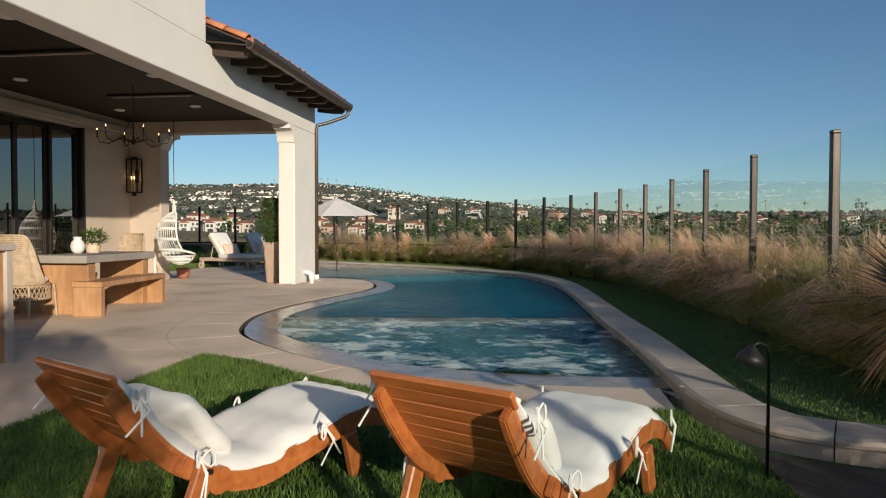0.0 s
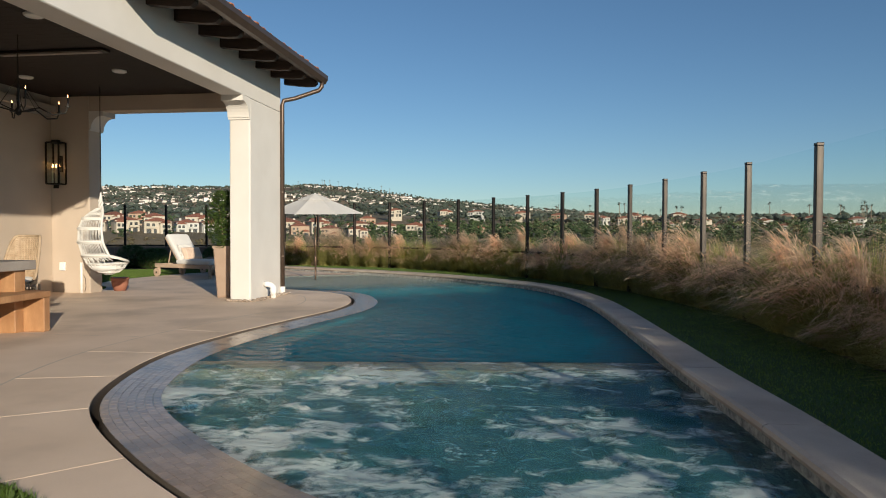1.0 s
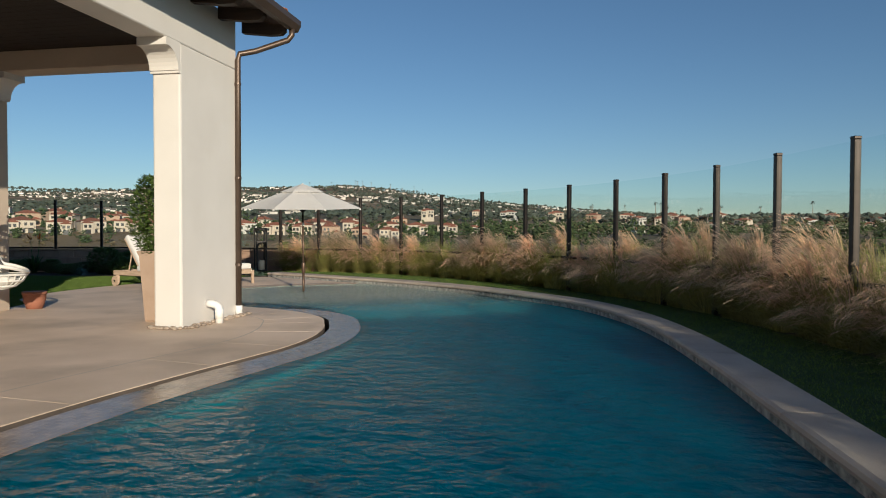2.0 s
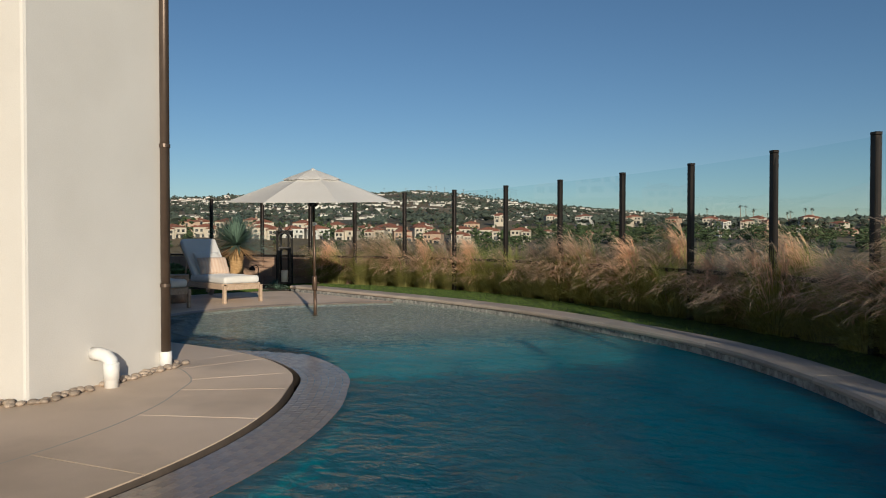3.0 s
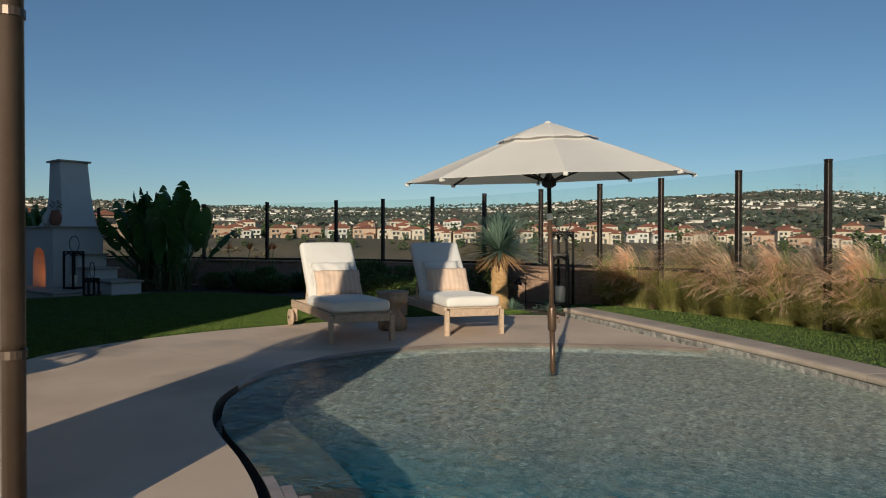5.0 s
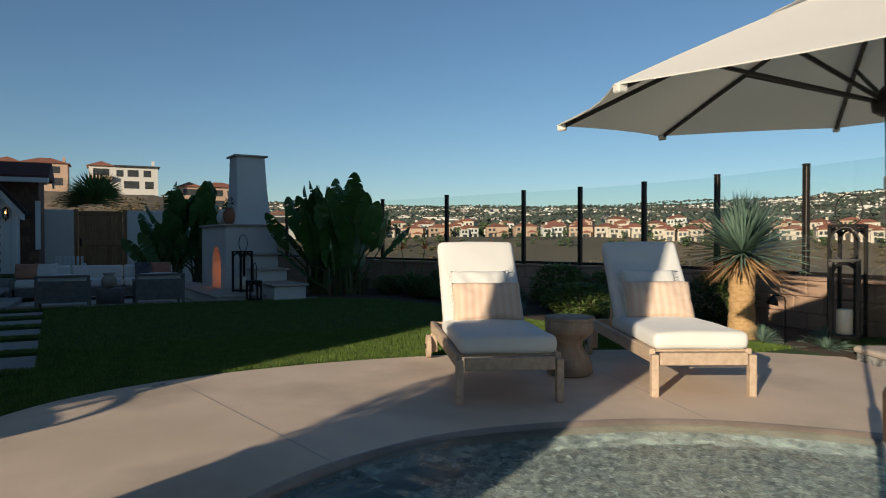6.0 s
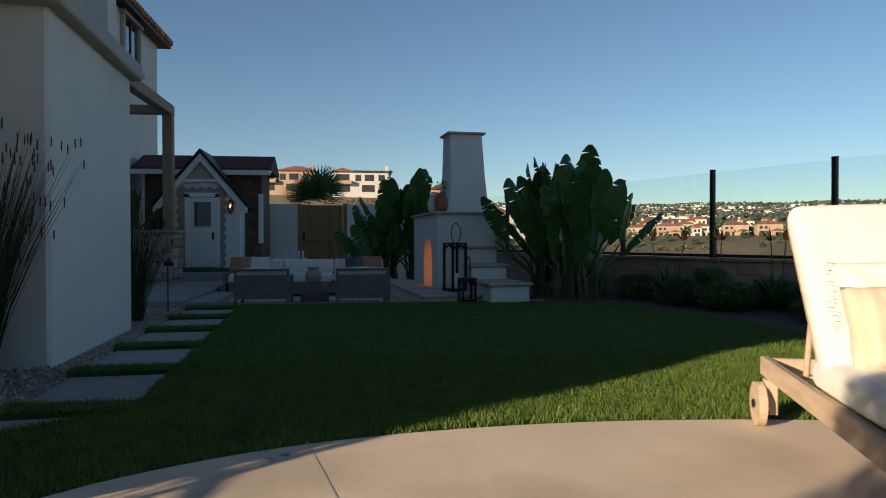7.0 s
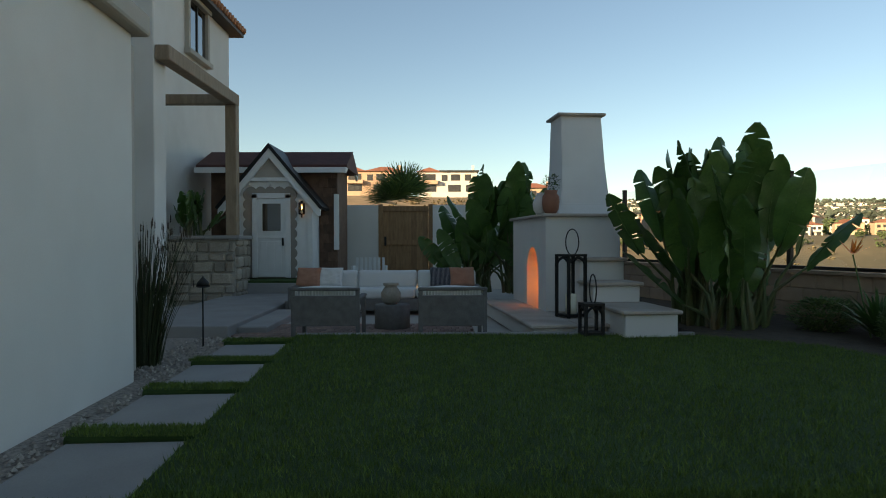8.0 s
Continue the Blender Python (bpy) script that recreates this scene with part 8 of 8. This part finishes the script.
# orange crane flowers over low strap leaves
for k, (x, y) in enumerate(((-16.9, 24.5), (-16.2, 24.9), (-15.4, 25.3))):
    cf = thing("crane_flower", "low strap-leaved plant with orange crane flowers", "plant", pose(x, y, 0), "crane flowers")
    raw_part("leaves", *spikes(70, 0.75, 0.022, random.Random(70 + k), 35, 85, 0.3), LEAF, cf, kind="stuff")
    for q in range(2):
        bm = bmesh.new()
        px, py = random.Random(k * 3 + q).uniform(-0.25, 0.25), random.Random(k * 5 + q).uniform(-0.25, 0.25)
        sweep(bm, [(px * 0.3, py * 0.3, 0), (px, py, 0.92)], 0.008, 5)
        stalk = part("flower_stalk", bm, LEAF, cf)
        v, f = spikes(9, 0.19, 0.017, random.Random(k + q * 7), 20, 85, 0.0, (px, py, 0.92))
        raw_part("petals", v, f, surface("orange_petal", (0.75, 0.17, 0.02), (0.85, 0.28, 0.04), 0.5, scale=5, fine=20, bump=0) if (k, q) == (0, 0) else bpy.data.materials["orange_petal"], stalk, "orange pointed petals")

# fan palm behind the gate
fpal = thing("fan_palm", "fan palm with stiff green fronds behind the gate", "palm", pose(-30.2, 18.55, 0.1))
bm = bmesh.new()
lathe(bm, [(0.2, -0.3), (0.17, 1.0), (0.16, 1.9)], 14)
part("trunk", bm, YTRUNK, fpal, smooth=True)
rnd = random.Random(17)
for k in range(18):
    a, e = rnd.uniform(0, 6.283), math.radians(rnd.uniform(15, 80))
    c = Vector((0.7 * math.cos(a) * math.cos(e), 0.7 * math.sin(a) * math.cos(e), 1.9 + 0.7 * math.sin(e)))
    v, f = [], []
    d = (c - Vector((0, 0, 1.8))).normalized()
    s = d.cross(Vector((0, 0, 1))).normalized()
    for q in range(22):
        ang = math.radians(-100 + 200 * q / 21)
        dd = d * math.cos(ang) + s * math.sin(ang)
        pts = [c, c + dd * 0.5, c + dd * 0.9 + Vector((0, 0, -0.05))]
        ws = dd.cross(d.cross(s)).normalized() * 0.02
        b0_ = len(v)
        for i, p in enumerate(pts):
            w_ = (0.5, 1.0, 0.1)[i]
            v.append(tuple(p - ws * w_)); v.append(tuple(p + ws * w_))
        f += [(b0_, b0_ + 1, b0_ + 3, b0_ + 2), (b0_ + 2, b0_ + 3, b0_ + 5, b0_ + 4)]
    raw_part("frond", v, f, SHRUB, fpal)

# tall dark reeds by the wing
SEED = surface("dark_seed_head", (0.05, 0.032, 0.02), (0.09, 0.06, 0.04), 0.9, scale=9, fine=40, bump=0)


def reeds(m, seed, n, h):
    t = thing("reed_clump", "tall dark reeds with small brown seed heads", "plant", m, "reed clumps")
    rnd = random.Random(seed)
    v, f = [], []
    hv, hf = [], []
    for k in range(n):
        a, e = rnd.uniform(0, 6.283), rnd.uniform(0.02, 0.4)
        l = h * rnd.uniform(0.55, 1.05)
        r0 = 0.16 * rnd.random() ** 0.5
        pts = [(r0 * math.cos(a) + l * e * math.cos(a) * s ** 1.4, r0 * math.sin(a) + l * e * math.sin(a) * s ** 1.4, l * s * (1 - 0.12 * e * s)) for s in (0, 0.3, 0.6, 0.85, 1.0)]
        strand(v, f, pts, 0.0068, (-math.sin(a), math.cos(a)))
        strand(v, f, pts, 0.0034, (math.cos(a), math.sin(a)))
        if rnd.random() < 0.45:
            p = Vector(pts[-1])
            for q in range(3):
                c = p - Vector((0, 0, 0.02 * q))
                b0_ = len(hv)
                r = 0.0065
                hv += [tuple(c + Vector(o)) for o in ((r, 0, 0), (-r, 0, 0), (0, r, 0), (0, -r, 0), (0, 0, 0.025), (0, 0, -0.02))]
                hf += [(b0_ + i, b0_ + j, b0_ + kk) for i, j in ((0, 2), (2, 1), (1, 3), (3, 0)) for kk in (4, 5)]
    raw_part("stem", v, f, REED, t, kind="stuff")
    raw_part("seed_head", hv, hf, SEED, t, "small brown seed heads", kind="stuff")


reeds(pose(-12.05, 17.0, -0.03), 1, 420, 1.75)
reeds(pose(-11.5, 17.1, -0.03), 2, 300, 1.5)
reeds(pose(-15.6, 16.98, -0.03), 3, 300, 1.3)

# path lamps
def path_lamp(m, h):
    t = thing("path_lamp", "slim black garden path lamp with a tilted cone shade", "path lamp", m, "path lamps")
    bm = bmesh.new()
    sweep(bm, [(0, 0, 0), (0.0, 0, h * 0.9), (-0.02, 0, h * 0.97), (-0.07, 0, h), (-0.11, 0, h * 0.985)], 0.008, 8)
    part("stem", bm, BLACK, t, smooth=True)
    bm = bmesh.new()
    lathe(bm, [(0.07, -0.095), (0.058, -0.05), (0.012, 0.0), (0.008, 0.01)], 20)
    sh_ = part("shade", bm, BLACK, t, smooth=True)
    sh_.matrix_basis = pose(-0.115, 0, h * 0.985, 0, 14, 0)


path_lamp(pose(-9.28, 25.55, 0.0, 0, 0, 25), 0.52)
path_lamp(pose(1.13, 5.5, 0.0, 0, 0, 35), 0.66)
path_lamp(pose(-16.7, 17.15, -0.03, 0, 0, -160), 0.75)
for x, y in ((1.02, 6.95), (0.35, 17.9), (-9.95, 19.3), (-10.02, 19.36)):
    cl = thing("deck_light", "small round brushed metal marker light", "marker light", pose(x, y, 0.111 if x > -5 else 0.001), "marker lights")
    bm = bmesh.new()
    lathe(bm, [(0.022, 0), (0.022, 0.003), (0.015, 0.005), (0.007, 0.003)], 18)
    part("disc", bm, TABLETOP, cl, smooth=True)

# gravel stones near the wing
rs = np.random.RandomState(5)
gv_, gf_ = [], []
for k in range(5200):
    x, y = rs.uniform(-17.3, -9.7), rs.uniform(16.9, 18.4)
    if y > 17.74 + (x + 11.0) * 0.066 or (-14.9 < x < -12.5 and y < 17.4):
        continue
    r = rs.uniform(0.010, 0.022)
    o = len(gv_)
    j = rs.uniform(0.7, 1.3, 6)
    gv_ += [(x + r * j[0], y, -0.02), (x - r * j[1], y, -0.02), (x, y + r * j[2], -0.02), (x, y - r * j[3], -0.02), (x, y, -0.02 + r * j[4]), (x, y, -0.045)]
    gf_ += [(o, o + 2, o + 4), (o + 2, o + 1, o + 4), (o + 1, o + 3, o + 4), (o + 3, o, o + 4)]
me = bpy.data.meshes.new("gravel")
me.from_pydata(gv_, [], gf_)
me.materials.append(surface("gravel_stone", (0.22, 0.18, 0.15), (0.46, 0.40, 0.34), 0.85, scale=20, fine=60, bump=0, island=0.35))
tagged(new("gravel", me), "loose pale gravel stones by the house wall", "gravel", kind="stuff")

# small unseen tree added behind the front lawn so that its crown shades the deck
tr_ = thing("tree", "unseen small leafy tree added behind the front lawn for shade", "tree", pose(2.3, -3.1, 0.05))
bm = bmesh.new()
sweep(bm, [(0, 0, 0), (0.03, 0.02, 0.8), (-0.02, 0.05, 1.6), (0.05, 0.0, 2.4)], [0.09, 0.075, 0.06, 0.04], 10)
trunk = part("trunk", bm, STUMP, tr_, smooth=True)
rr = random.Random(12)
for k in range(9):
    bm = bmesh.new()
    a, l = k * 0.7 + rr.uniform(-0.3, 0.3), rr.uniform(0.6, 1.0)
    z0 = 1.3 + 0.12 * k
    sweep(bm, [(0, 0.03, z0), (0.5 * l * math.cos(a), 0.5 * l * math.sin(a), z0 + 0.35), (l * math.cos(a), l * math.sin(a), z0 + 0.6)], [0.03, 0.02, 0.006], 6)
    part("limb", bm, STUMP, tr_)
part("crown", leaves(5200, 1.15, 1.9, 0.13, 0.035, rr, base=1.5), SHRUB, tr_)

# ------------------------------------------------------------------ the town across the valley
HOUSE_WALL = [surface("cream_render", (0.52, 0.44, 0.35), (0.60, 0.52, 0.42), 0.9, scale=0.5, fine=3, bump=0), surface("white_render", (0.56, 0.53, 0.48), (0.63, 0.60, 0.55), 0.9, scale=0.5, fine=3, bump=0),
              surface("tan_render", (0.42, 0.29, 0.205), (0.48, 0.345, 0.25), 0.9, scale=0.5, fine=3, bump=0)]
HOUSE_ROOF = surface("town_roof_tile", (0.24, 0.085, 0.05), (0.36, 0.145, 0.085), 0.85, scale=1.5, fine=8, bump=0.3, per_object=0.2)
HOUSE_GLASS = surface("town_dark_window", (0.03, 0.03, 0.03), (0.06, 0.06, 0.06), 0.25, scale=1, fine=4, bump=0)


def hip(bm, x0, x1, y0, y1, z, h, over=0.5):
    x0, x1, y0, y1 = x0 - over, x1 + over, y0 - over, y1 + over
    w, d = x1 - x0, y1 - y0
    k = min(w, d) / 2
    if w >= d:
        r = [(x0 + k, (y0 + y1) / 2), (x1 - k, (y0 + y1) / 2)]
    else:
        r = [((x0 + x1) / 2, y0 + k), ((x0 + x1) / 2, y1 - k)]
    b = [bm.verts.new((*p, z)) for p in ((x0, y0), (x1, y0), (x1, y1), (x0, y1))]
    t = [bm.verts.new((*p, z + h)) for p in r]
    if w >= d:
        fs = ((b[0], b[1], t[1], t[0]), (b[1], b[2], t[1]), (b[2], b[3], t[0], t[1]), (b[3], b[0], t[0]))
    else:
        fs = ((b[0], b[1], t[0]), (b[1], b[2], t[1], t[0]), (b[2], b[3], t[1]), (b[3], b[0], t[0], t[1]))
    for f in fs:
        bm.faces.new(f)
    bm.faces.new(list(reversed(b)))


def town_house(kind):
    w = HOUSE_WALL[kind % 3]
    t = thing("house", ("cream", "white", "tan")[kind % 3] + " two-storey stucco house with a terracotta tile roof", "house", group="houses across the valley")
    part("wall", one_box(-5, 5, 0, 9, -3.0, 5.8), w, t)
    bm = bmesh.new()
    hip(bm, -5, 5, 0, 9, 5.8, 1.7)
    part("roof", bm, HOUSE_ROOF, t)
    sx = -1 if kind % 2 else 1
    x0, x1 = (0.6, 4.8) if sx > 0 else (-4.8, -0.6)
    part("wall", one_box(x0, x1, -2.4, 0.1, -3.0, 5.0 if kind != 2 else 2.9), w, t)
    bm = bmesh.new()
    hip(bm, x0, x1, -2.4, 1.5, 5.0 if kind != 2 else 2.9, 1.1, 0.4)
    part("roof", bm, HOUSE_ROOF, t)
    for x, z, ww, hh, y in ((-3.6 * sx, 3.5, 1.2, 1.4, 0), (-1.6 * sx, 3.5, 1.0, 1.4, 0), (-3.3 * sx, 0.4, 1.8, 2.1, 0), (-1.0 * sx, 0.4, 1.0, 2.1, 0), (2.0 * sx, 3.0 if kind != 2 else 0.6, 1.1, 1.3, -2.4), (3.7 * sx, 3.0 if kind != 2 else 0.6, 1.1, 1.3, -2.4), (2.7 * sx, 0.3, 2.2, 2.0, -2.4)):
        part("window", one_box(x - ww / 2, x + ww / 2, y - 0.05, y + 0.02, z, z + hh), HOUSE_GLASS, t)
    part("balcony", one_box(-4.4 * sx if sx > 0 else 0.8, -0.8 if sx > 0 else 4.4, -1.1, 0, 2.75, 3.7), w, t)
    part("chimney", one_box(2.6 * sx - 0.5, 2.6 * sx + 0.5, 5, 6, 5.8, 8.0), w, t)
    return t


protos_h = [town_house(k) for k in range(4)]
rg = random.Random(19)
first = [True] * 4


def put_house(r, a, turn=0.0, kind=None, s=1.0, dz=0.0):
    k = rg.randrange(4) if kind is None else kind
    x, y = CENTRE.x - r * math.sin(radians(a)), CENTRE.y + r * math.cos(radians(a))
    m = pose(x, y, land(x, y) + dz, 0, 0, a + turn)
    if first[k]:
        first[k] = False
        ob = protos_h[k]
        ob.matrix_basis = m
    else:
        ob = copy_thing(protos_h[k], m)
    ob.scale = (s * rg.uniform(0.95, 1.15), s, s * rg.uniform(0.95, 1.08))


a = 15.0
while a < 79:
    put_house(212 + rg.uniform(-5, 8) + 12 * math.sin(a * 0.12), a, rg.uniform(-14, 14), s=0.64, dz=-0.7)
    a += rg.uniform(1.95, 2.5)
a = 10.0
while a < 79:
    put_house(250 + rg.uniform(-8, 8), a, rg.uniform(-20, 20), s=0.70, dz=0.3)
    a += rg.uniform(2.1, 3.3)
a = -12.0
while a < 78:
    put_house((300 if a > 14 else 400) + rg.uniform(-14, 14), a, rg.uniform(-30, 30), s=0.75, dz=0.9)
    a += rg.uniform(2.2, 4.5)
a = -33.0
while a < 15:
    put_house(rg.uniform(270, 345), a, rg.uniform(-35, 35), s=0.5, dz=-0.4)
    a += rg.uniform(1.9, 3.4)
a = -34.0
while a < -6:
    put_house(rg.uniform(330, 470), a, rg.uniform(-40, 40), s=0.6, dz=0.0)
    a += rg.uniform(0.9, 1.9)

# larger modern houses on the slope above the garden
def hill_house(kind):
    t = thing("house", "large white hillside house with glazed balconies and tile roof" if kind else "tan hillside house with terracotta roof", "house", group="hillside houses")
    w = HOUSE_WALL[1 if kind else 2]
    part("wall", one_box(-10, 10, 0, 10, -4, 6.0), w, t)
    bm = bmesh.new()
    hip(bm, -10, -3, 0, 10, 6.0, 1.6, 0.7)
    part("roof", bm, HOUSE_ROOF, t)
    if kind:
        part("flat_roof", one_box(-3, 10.6, -0.8, 10, 6.0, 6.35), HOUSE_GLASS, t)
    else:
        bm = bmesh.new()
        hip(bm, -3, 10, 0, 10, 6.0, 1.8, 0.7)
        part("roof", bm, HOUSE_ROOF, t)
    part("balcony", one_box(-9.5, -3.5, -1.6, 0, 2.4, 3.4), HOUSE_WALL[2], t, "rust-brown balcony front")
    for x, z, ww, hh in ((-6.5, 3.4, 4.5, 1.9), (-6.5, 0.2, 5.0, 2.0), (-1.2, 3.3, 2.0, 1.8), (2.6, 3.4, 3.2, 1.8), (6.8, 3.4, 2.2, 1.8), (2.2, 0.2, 4.4, 2.0), (7.4, 0.2, 2.6, 2.0)):
        part("window", one_box(x - ww / 2, x + ww / 2, -0.06, 0.02, z, z + hh), HOUSE_GLASS, t)
    part("chimney", one_box(8.4, 9.2, 4, 5, 6.0, 8.2), w, t)
    return t


hh = [hill_house(0), hill_house(1)]
used_h = [False, False]
for kind, y, r in ((0, 7.0, 196), (1, 20.0, 192), (0, 33.5, 197), (1, 49, 199), (0, 62, 204), (1, -8, 200)):
    x = CENTRE.x - r
    m = pose(x, y + (y - 16) * 0.6, land(x, y + (y - 16) * 0.6) + 1.4, 0, 0, 90)
    if not used_h[kind]:
        used_h[kind] = True
        ob = hh[kind]
        ob.matrix_basis = m
    else:
        ob = copy_thing(hh[kind], m)
    ob.scale = (0.80, 0.85, 0.95)

# far hillside: countless small houses and trees
def boxes_mesh(name, items, material):
    v, f = [], []
    for x, y, z, w, d, h, a in items:
        o = len(v)
        ca, sa = math.cos(a), math.sin(a)
        for zz in (z - 3, z + h):
            for px, py in ((-w, -d), (w, -d), (w, d), (-w, d)):
                v.append((x + px * ca - py * sa, y + px * sa + py * ca, zz))
        f += [(o, o + 1, o + 5, o + 4), (o + 1, o + 2, o + 6, o + 5), (o + 2, o + 3, o + 7, o + 6), (o + 3, o, o + 4, o + 7), (o + 4, o + 5, o + 6, o + 7)]
    me = bpy.data.meshes.new(name)
    me.from_pydata(v, [], f)
    me.materials.append(material)
    return new(name, me)


rg = random.Random(23)
white, roofs = [], []
for k in range(5200):
    a = rg.uniform(-45, 82)
    lane = rg.randrange(16)
    r = 540 + lane * 58 + rg.uniform(-9, 9) + 24 * math.sin(a * 0.4 + lane)
    if noise.noise(Vector((a * 0.12, r * 0.004, 2))) < -0.12:
        continue
    x, y = CENTRE.x - r * math.sin(radians(a)), CENTRE.y + r * math.cos(radians(a))
    z = land(x, y)
    w, d, h = rg.uniform(1.6, 4.8), rg.uniform(2.0, 3.4), rg.uniform(1.3, 2.6)
    t = radians(a) + rg.uniform(-0.3, 0.3)
    white.append((x, y, z, w, d, h, t))
    roofs.append((x, y, z + h + 2.8, w * 1.04, d * 1.04, -2.35, t))
tagged(boxes_mesh("hill_houses", white, surface("far_render", (0.55, 0.50, 0.44), (0.78, 0.75, 0.69), 0.9, scale=0.02, fine=0.2, bump=0, island=0.2)), "countless pale houses terraced over the far hills", "houses", kind="stuff")
tagged(boxes_mesh("hill_roofs", roofs, surface("far_roof", (0.065, 0.06, 0.055), (0.16, 0.135, 0.12), 0.9, scale=0.02, fine=0.2, bump=0, island=0.3)), "brown roofs of the far hillside houses", "roofs", kind="stuff")


def canopy_mesh(name, items, material, bumps=1):
    """Uneven tree crowns: each a clump of small tilted leaf masses."""
    v, f = [], []
    rr = random.Random(3)
    for x, y, z, r, h in items:
        for b in range(bumps):
            o = len(v)
            wide = 0.6 if bumps < 5 else 0.95
            cx, cy, cz = x + rr.gauss(0, 0.5) * wide * r, y + rr.gauss(0, 0.5) * wide * r, z + h * (rr.uniform(0.35, 0.75) if bumps < 5 else rr.uniform(0.05, 0.95))
            s = r * (rr.uniform(0.45, 0.9) if bumps < 5 else rr.uniform(0.14, 0.34))
            tw = rr.uniform(0, 6.28)
            for i in range(5):
                t = tw + i * 1.2566
                k = s * rr.uniform(0.7, 1.25)
                v.append((cx + k * math.cos(t), cy + k * math.sin(t), cz + s * rr.uniform(-0.3, 0.3)))
            v.append((cx, cy, cz + s * rr.uniform(0.5, 0.9)))
            v.append((cx, cy, cz - s * rr.uniform(0.4, 1.0)))
            for i in range(5):
                f += [(o + i, o + (i + 1) % 5, o + 5), (o + (i + 1) % 5, o + i, o + 6)]
    me = bpy.data.meshes.new(name)
    me.from_pydata(v, [], f)
    me.materials.append(material)
    return new(name, me)


# green lightened and greyed: distance haze mixed into the trees' colour
HAZY_TREE = surface("hazy_tree_green", (0.05, 0.065, 0.05), (0.09, 0.105, 0.075), 0.9, scale=0.1, fine=1.0, bump=0, island=0.35)
trees = []
for k in range(26000):
    a = rg.uniform(-48, 86)
    r = 380 + 1150 * rg.random()
    if noise.noise(Vector((a * 0.15, r * 0.006, 9))) < -0.25:
        continue
    x, y = CENTRE.x - r * math.sin(radians(a)), CENTRE.y + r * math.cos(radians(a))
    s = rg.uniform(1.4, 4.2)
    trees.append((x, y, land(x, y), s, s * 1.4))
tagged(canopy_mesh("hill_trees", trees, HAZY_TREE), "dark green trees scattered over the far hills", "trees", kind="stuff")
TOWN_TREE = surface("town_tree_green", (0.04, 0.065, 0.022), (0.09, 0.12, 0.045), 0.9, scale=0.4, fine=3.0, bump=0, island=0.45)
trees = []
for k in range(1150):
    a = rg.uniform(-38, 80) if k < 700 else rg.uniform(-38, 16)
    r = rg.choice((rg.uniform(185, 205), rg.uniform(230, 240), rg.uniform(265, 290), rg.uniform(310, 370)))
    x, y = CENTRE.x - r * math.sin(radians(a)), CENTRE.y + r * math.cos(radians(a))
    s = rg.uniform(0.7, 1.7) if r < 230 else rg.uniform(1.2, 2.8)
    trees.append((x, y, land(x, y), s, s * rg.uniform(1.2, 2.2)))
tagged(canopy_mesh("town_trees", trees, TOWN_TREE, 26), "green trees and hedges among the houses across the valley", "trees", kind="stuff")
bush = []
for k in range(4600):
    a = rg.uniform(-40, 125)
    r = rg.uniform(32, 190)
    if noise.noise(Vector((a * 0.1, r * 0.03, 4))) < 0.0:
        continue
    x, y = CENTRE.x - r * math.sin(radians(a)), CENTRE.y + r * math.cos(radians(a))
    s = rg.uniform(0.35, 1.3)
    bush.append((x, y, land(x, y) - 0.2, s, s * 1.1))
tagged(canopy_mesh("scrub", bush, surface("dry_scrub_bush", (0.085, 0.075, 0.038), (0.19, 0.145, 0.078), 0.95, scale=0.8, fine=6, bump=0, island=0.45), 18), "dry brown and grey-green scrub on the valley slope", "scrub", kind="stuff")
# slim palms against the sky
pv, pf, tv, tf = [], [], [], []
for k in range(40):
    a = rg.uniform(-34, 2) if k < 30 else rg.uniform(12, 24)
    r = rg.uniform(520, 760) if k < 30 else rg.uniform(1420, 1500)
    x, y = CENTRE.x - r * math.sin(radians(a)), CENTRE.y + r * math.cos(radians(a))
    z, h = land(x, y), rg.uniform(8, 15)
    o = len(tv)
    tv += [(x - 0.3, y, z), (x + 0.3, y, z), (x + 0.2, y, z + h), (x - 0.2, y, z + h), (x, y - 0.3, z), (x, y + 0.3, z), (x, y + 0.2, z + h), (x, y - 0.2, z + h)]
    tf += [(o, o + 1, o + 2, o + 3), (o + 4, o + 5, o + 6, o + 7)]
    for q in range(13):
        t, e = rg.uniform(0, 6.28), rg.uniform(-0.5, 0.9)
        o = len(pv)
        L = rg.uniform(1.8, 2.8)
        d = Vector((math.cos(t) * math.cos(e), math.sin(t) * math.cos(e), math.sin(e)))
        c = Vector((x, y, z + h))
        s = Vector((-math.sin(t), math.cos(t), 0)) * 0.4
        pv += [tuple(c - s * 0.4), tuple(c + s * 0.4), tuple(c + d * L * 0.6 + s), tuple(c + d * L * 0.6 - s), tuple(c + d * L + Vector((0, 0, -0.8)))]
        pf += [(o, o + 1, o + 2, o + 3), (o + 3, o + 2, o + 4)]
for nm, v, f, mt in (("palm_trunks", tv, tf, STUMP), ("palm_crowns", pv, pf, HAZY_TREE)):
    me = bpy.data.meshes.new(nm)
    me.from_pydata(v, [], f)
    me.materials.append(mt)
    tagged(new(nm, me), "slim far palms standing against the sky", "palms", kind="stuff")
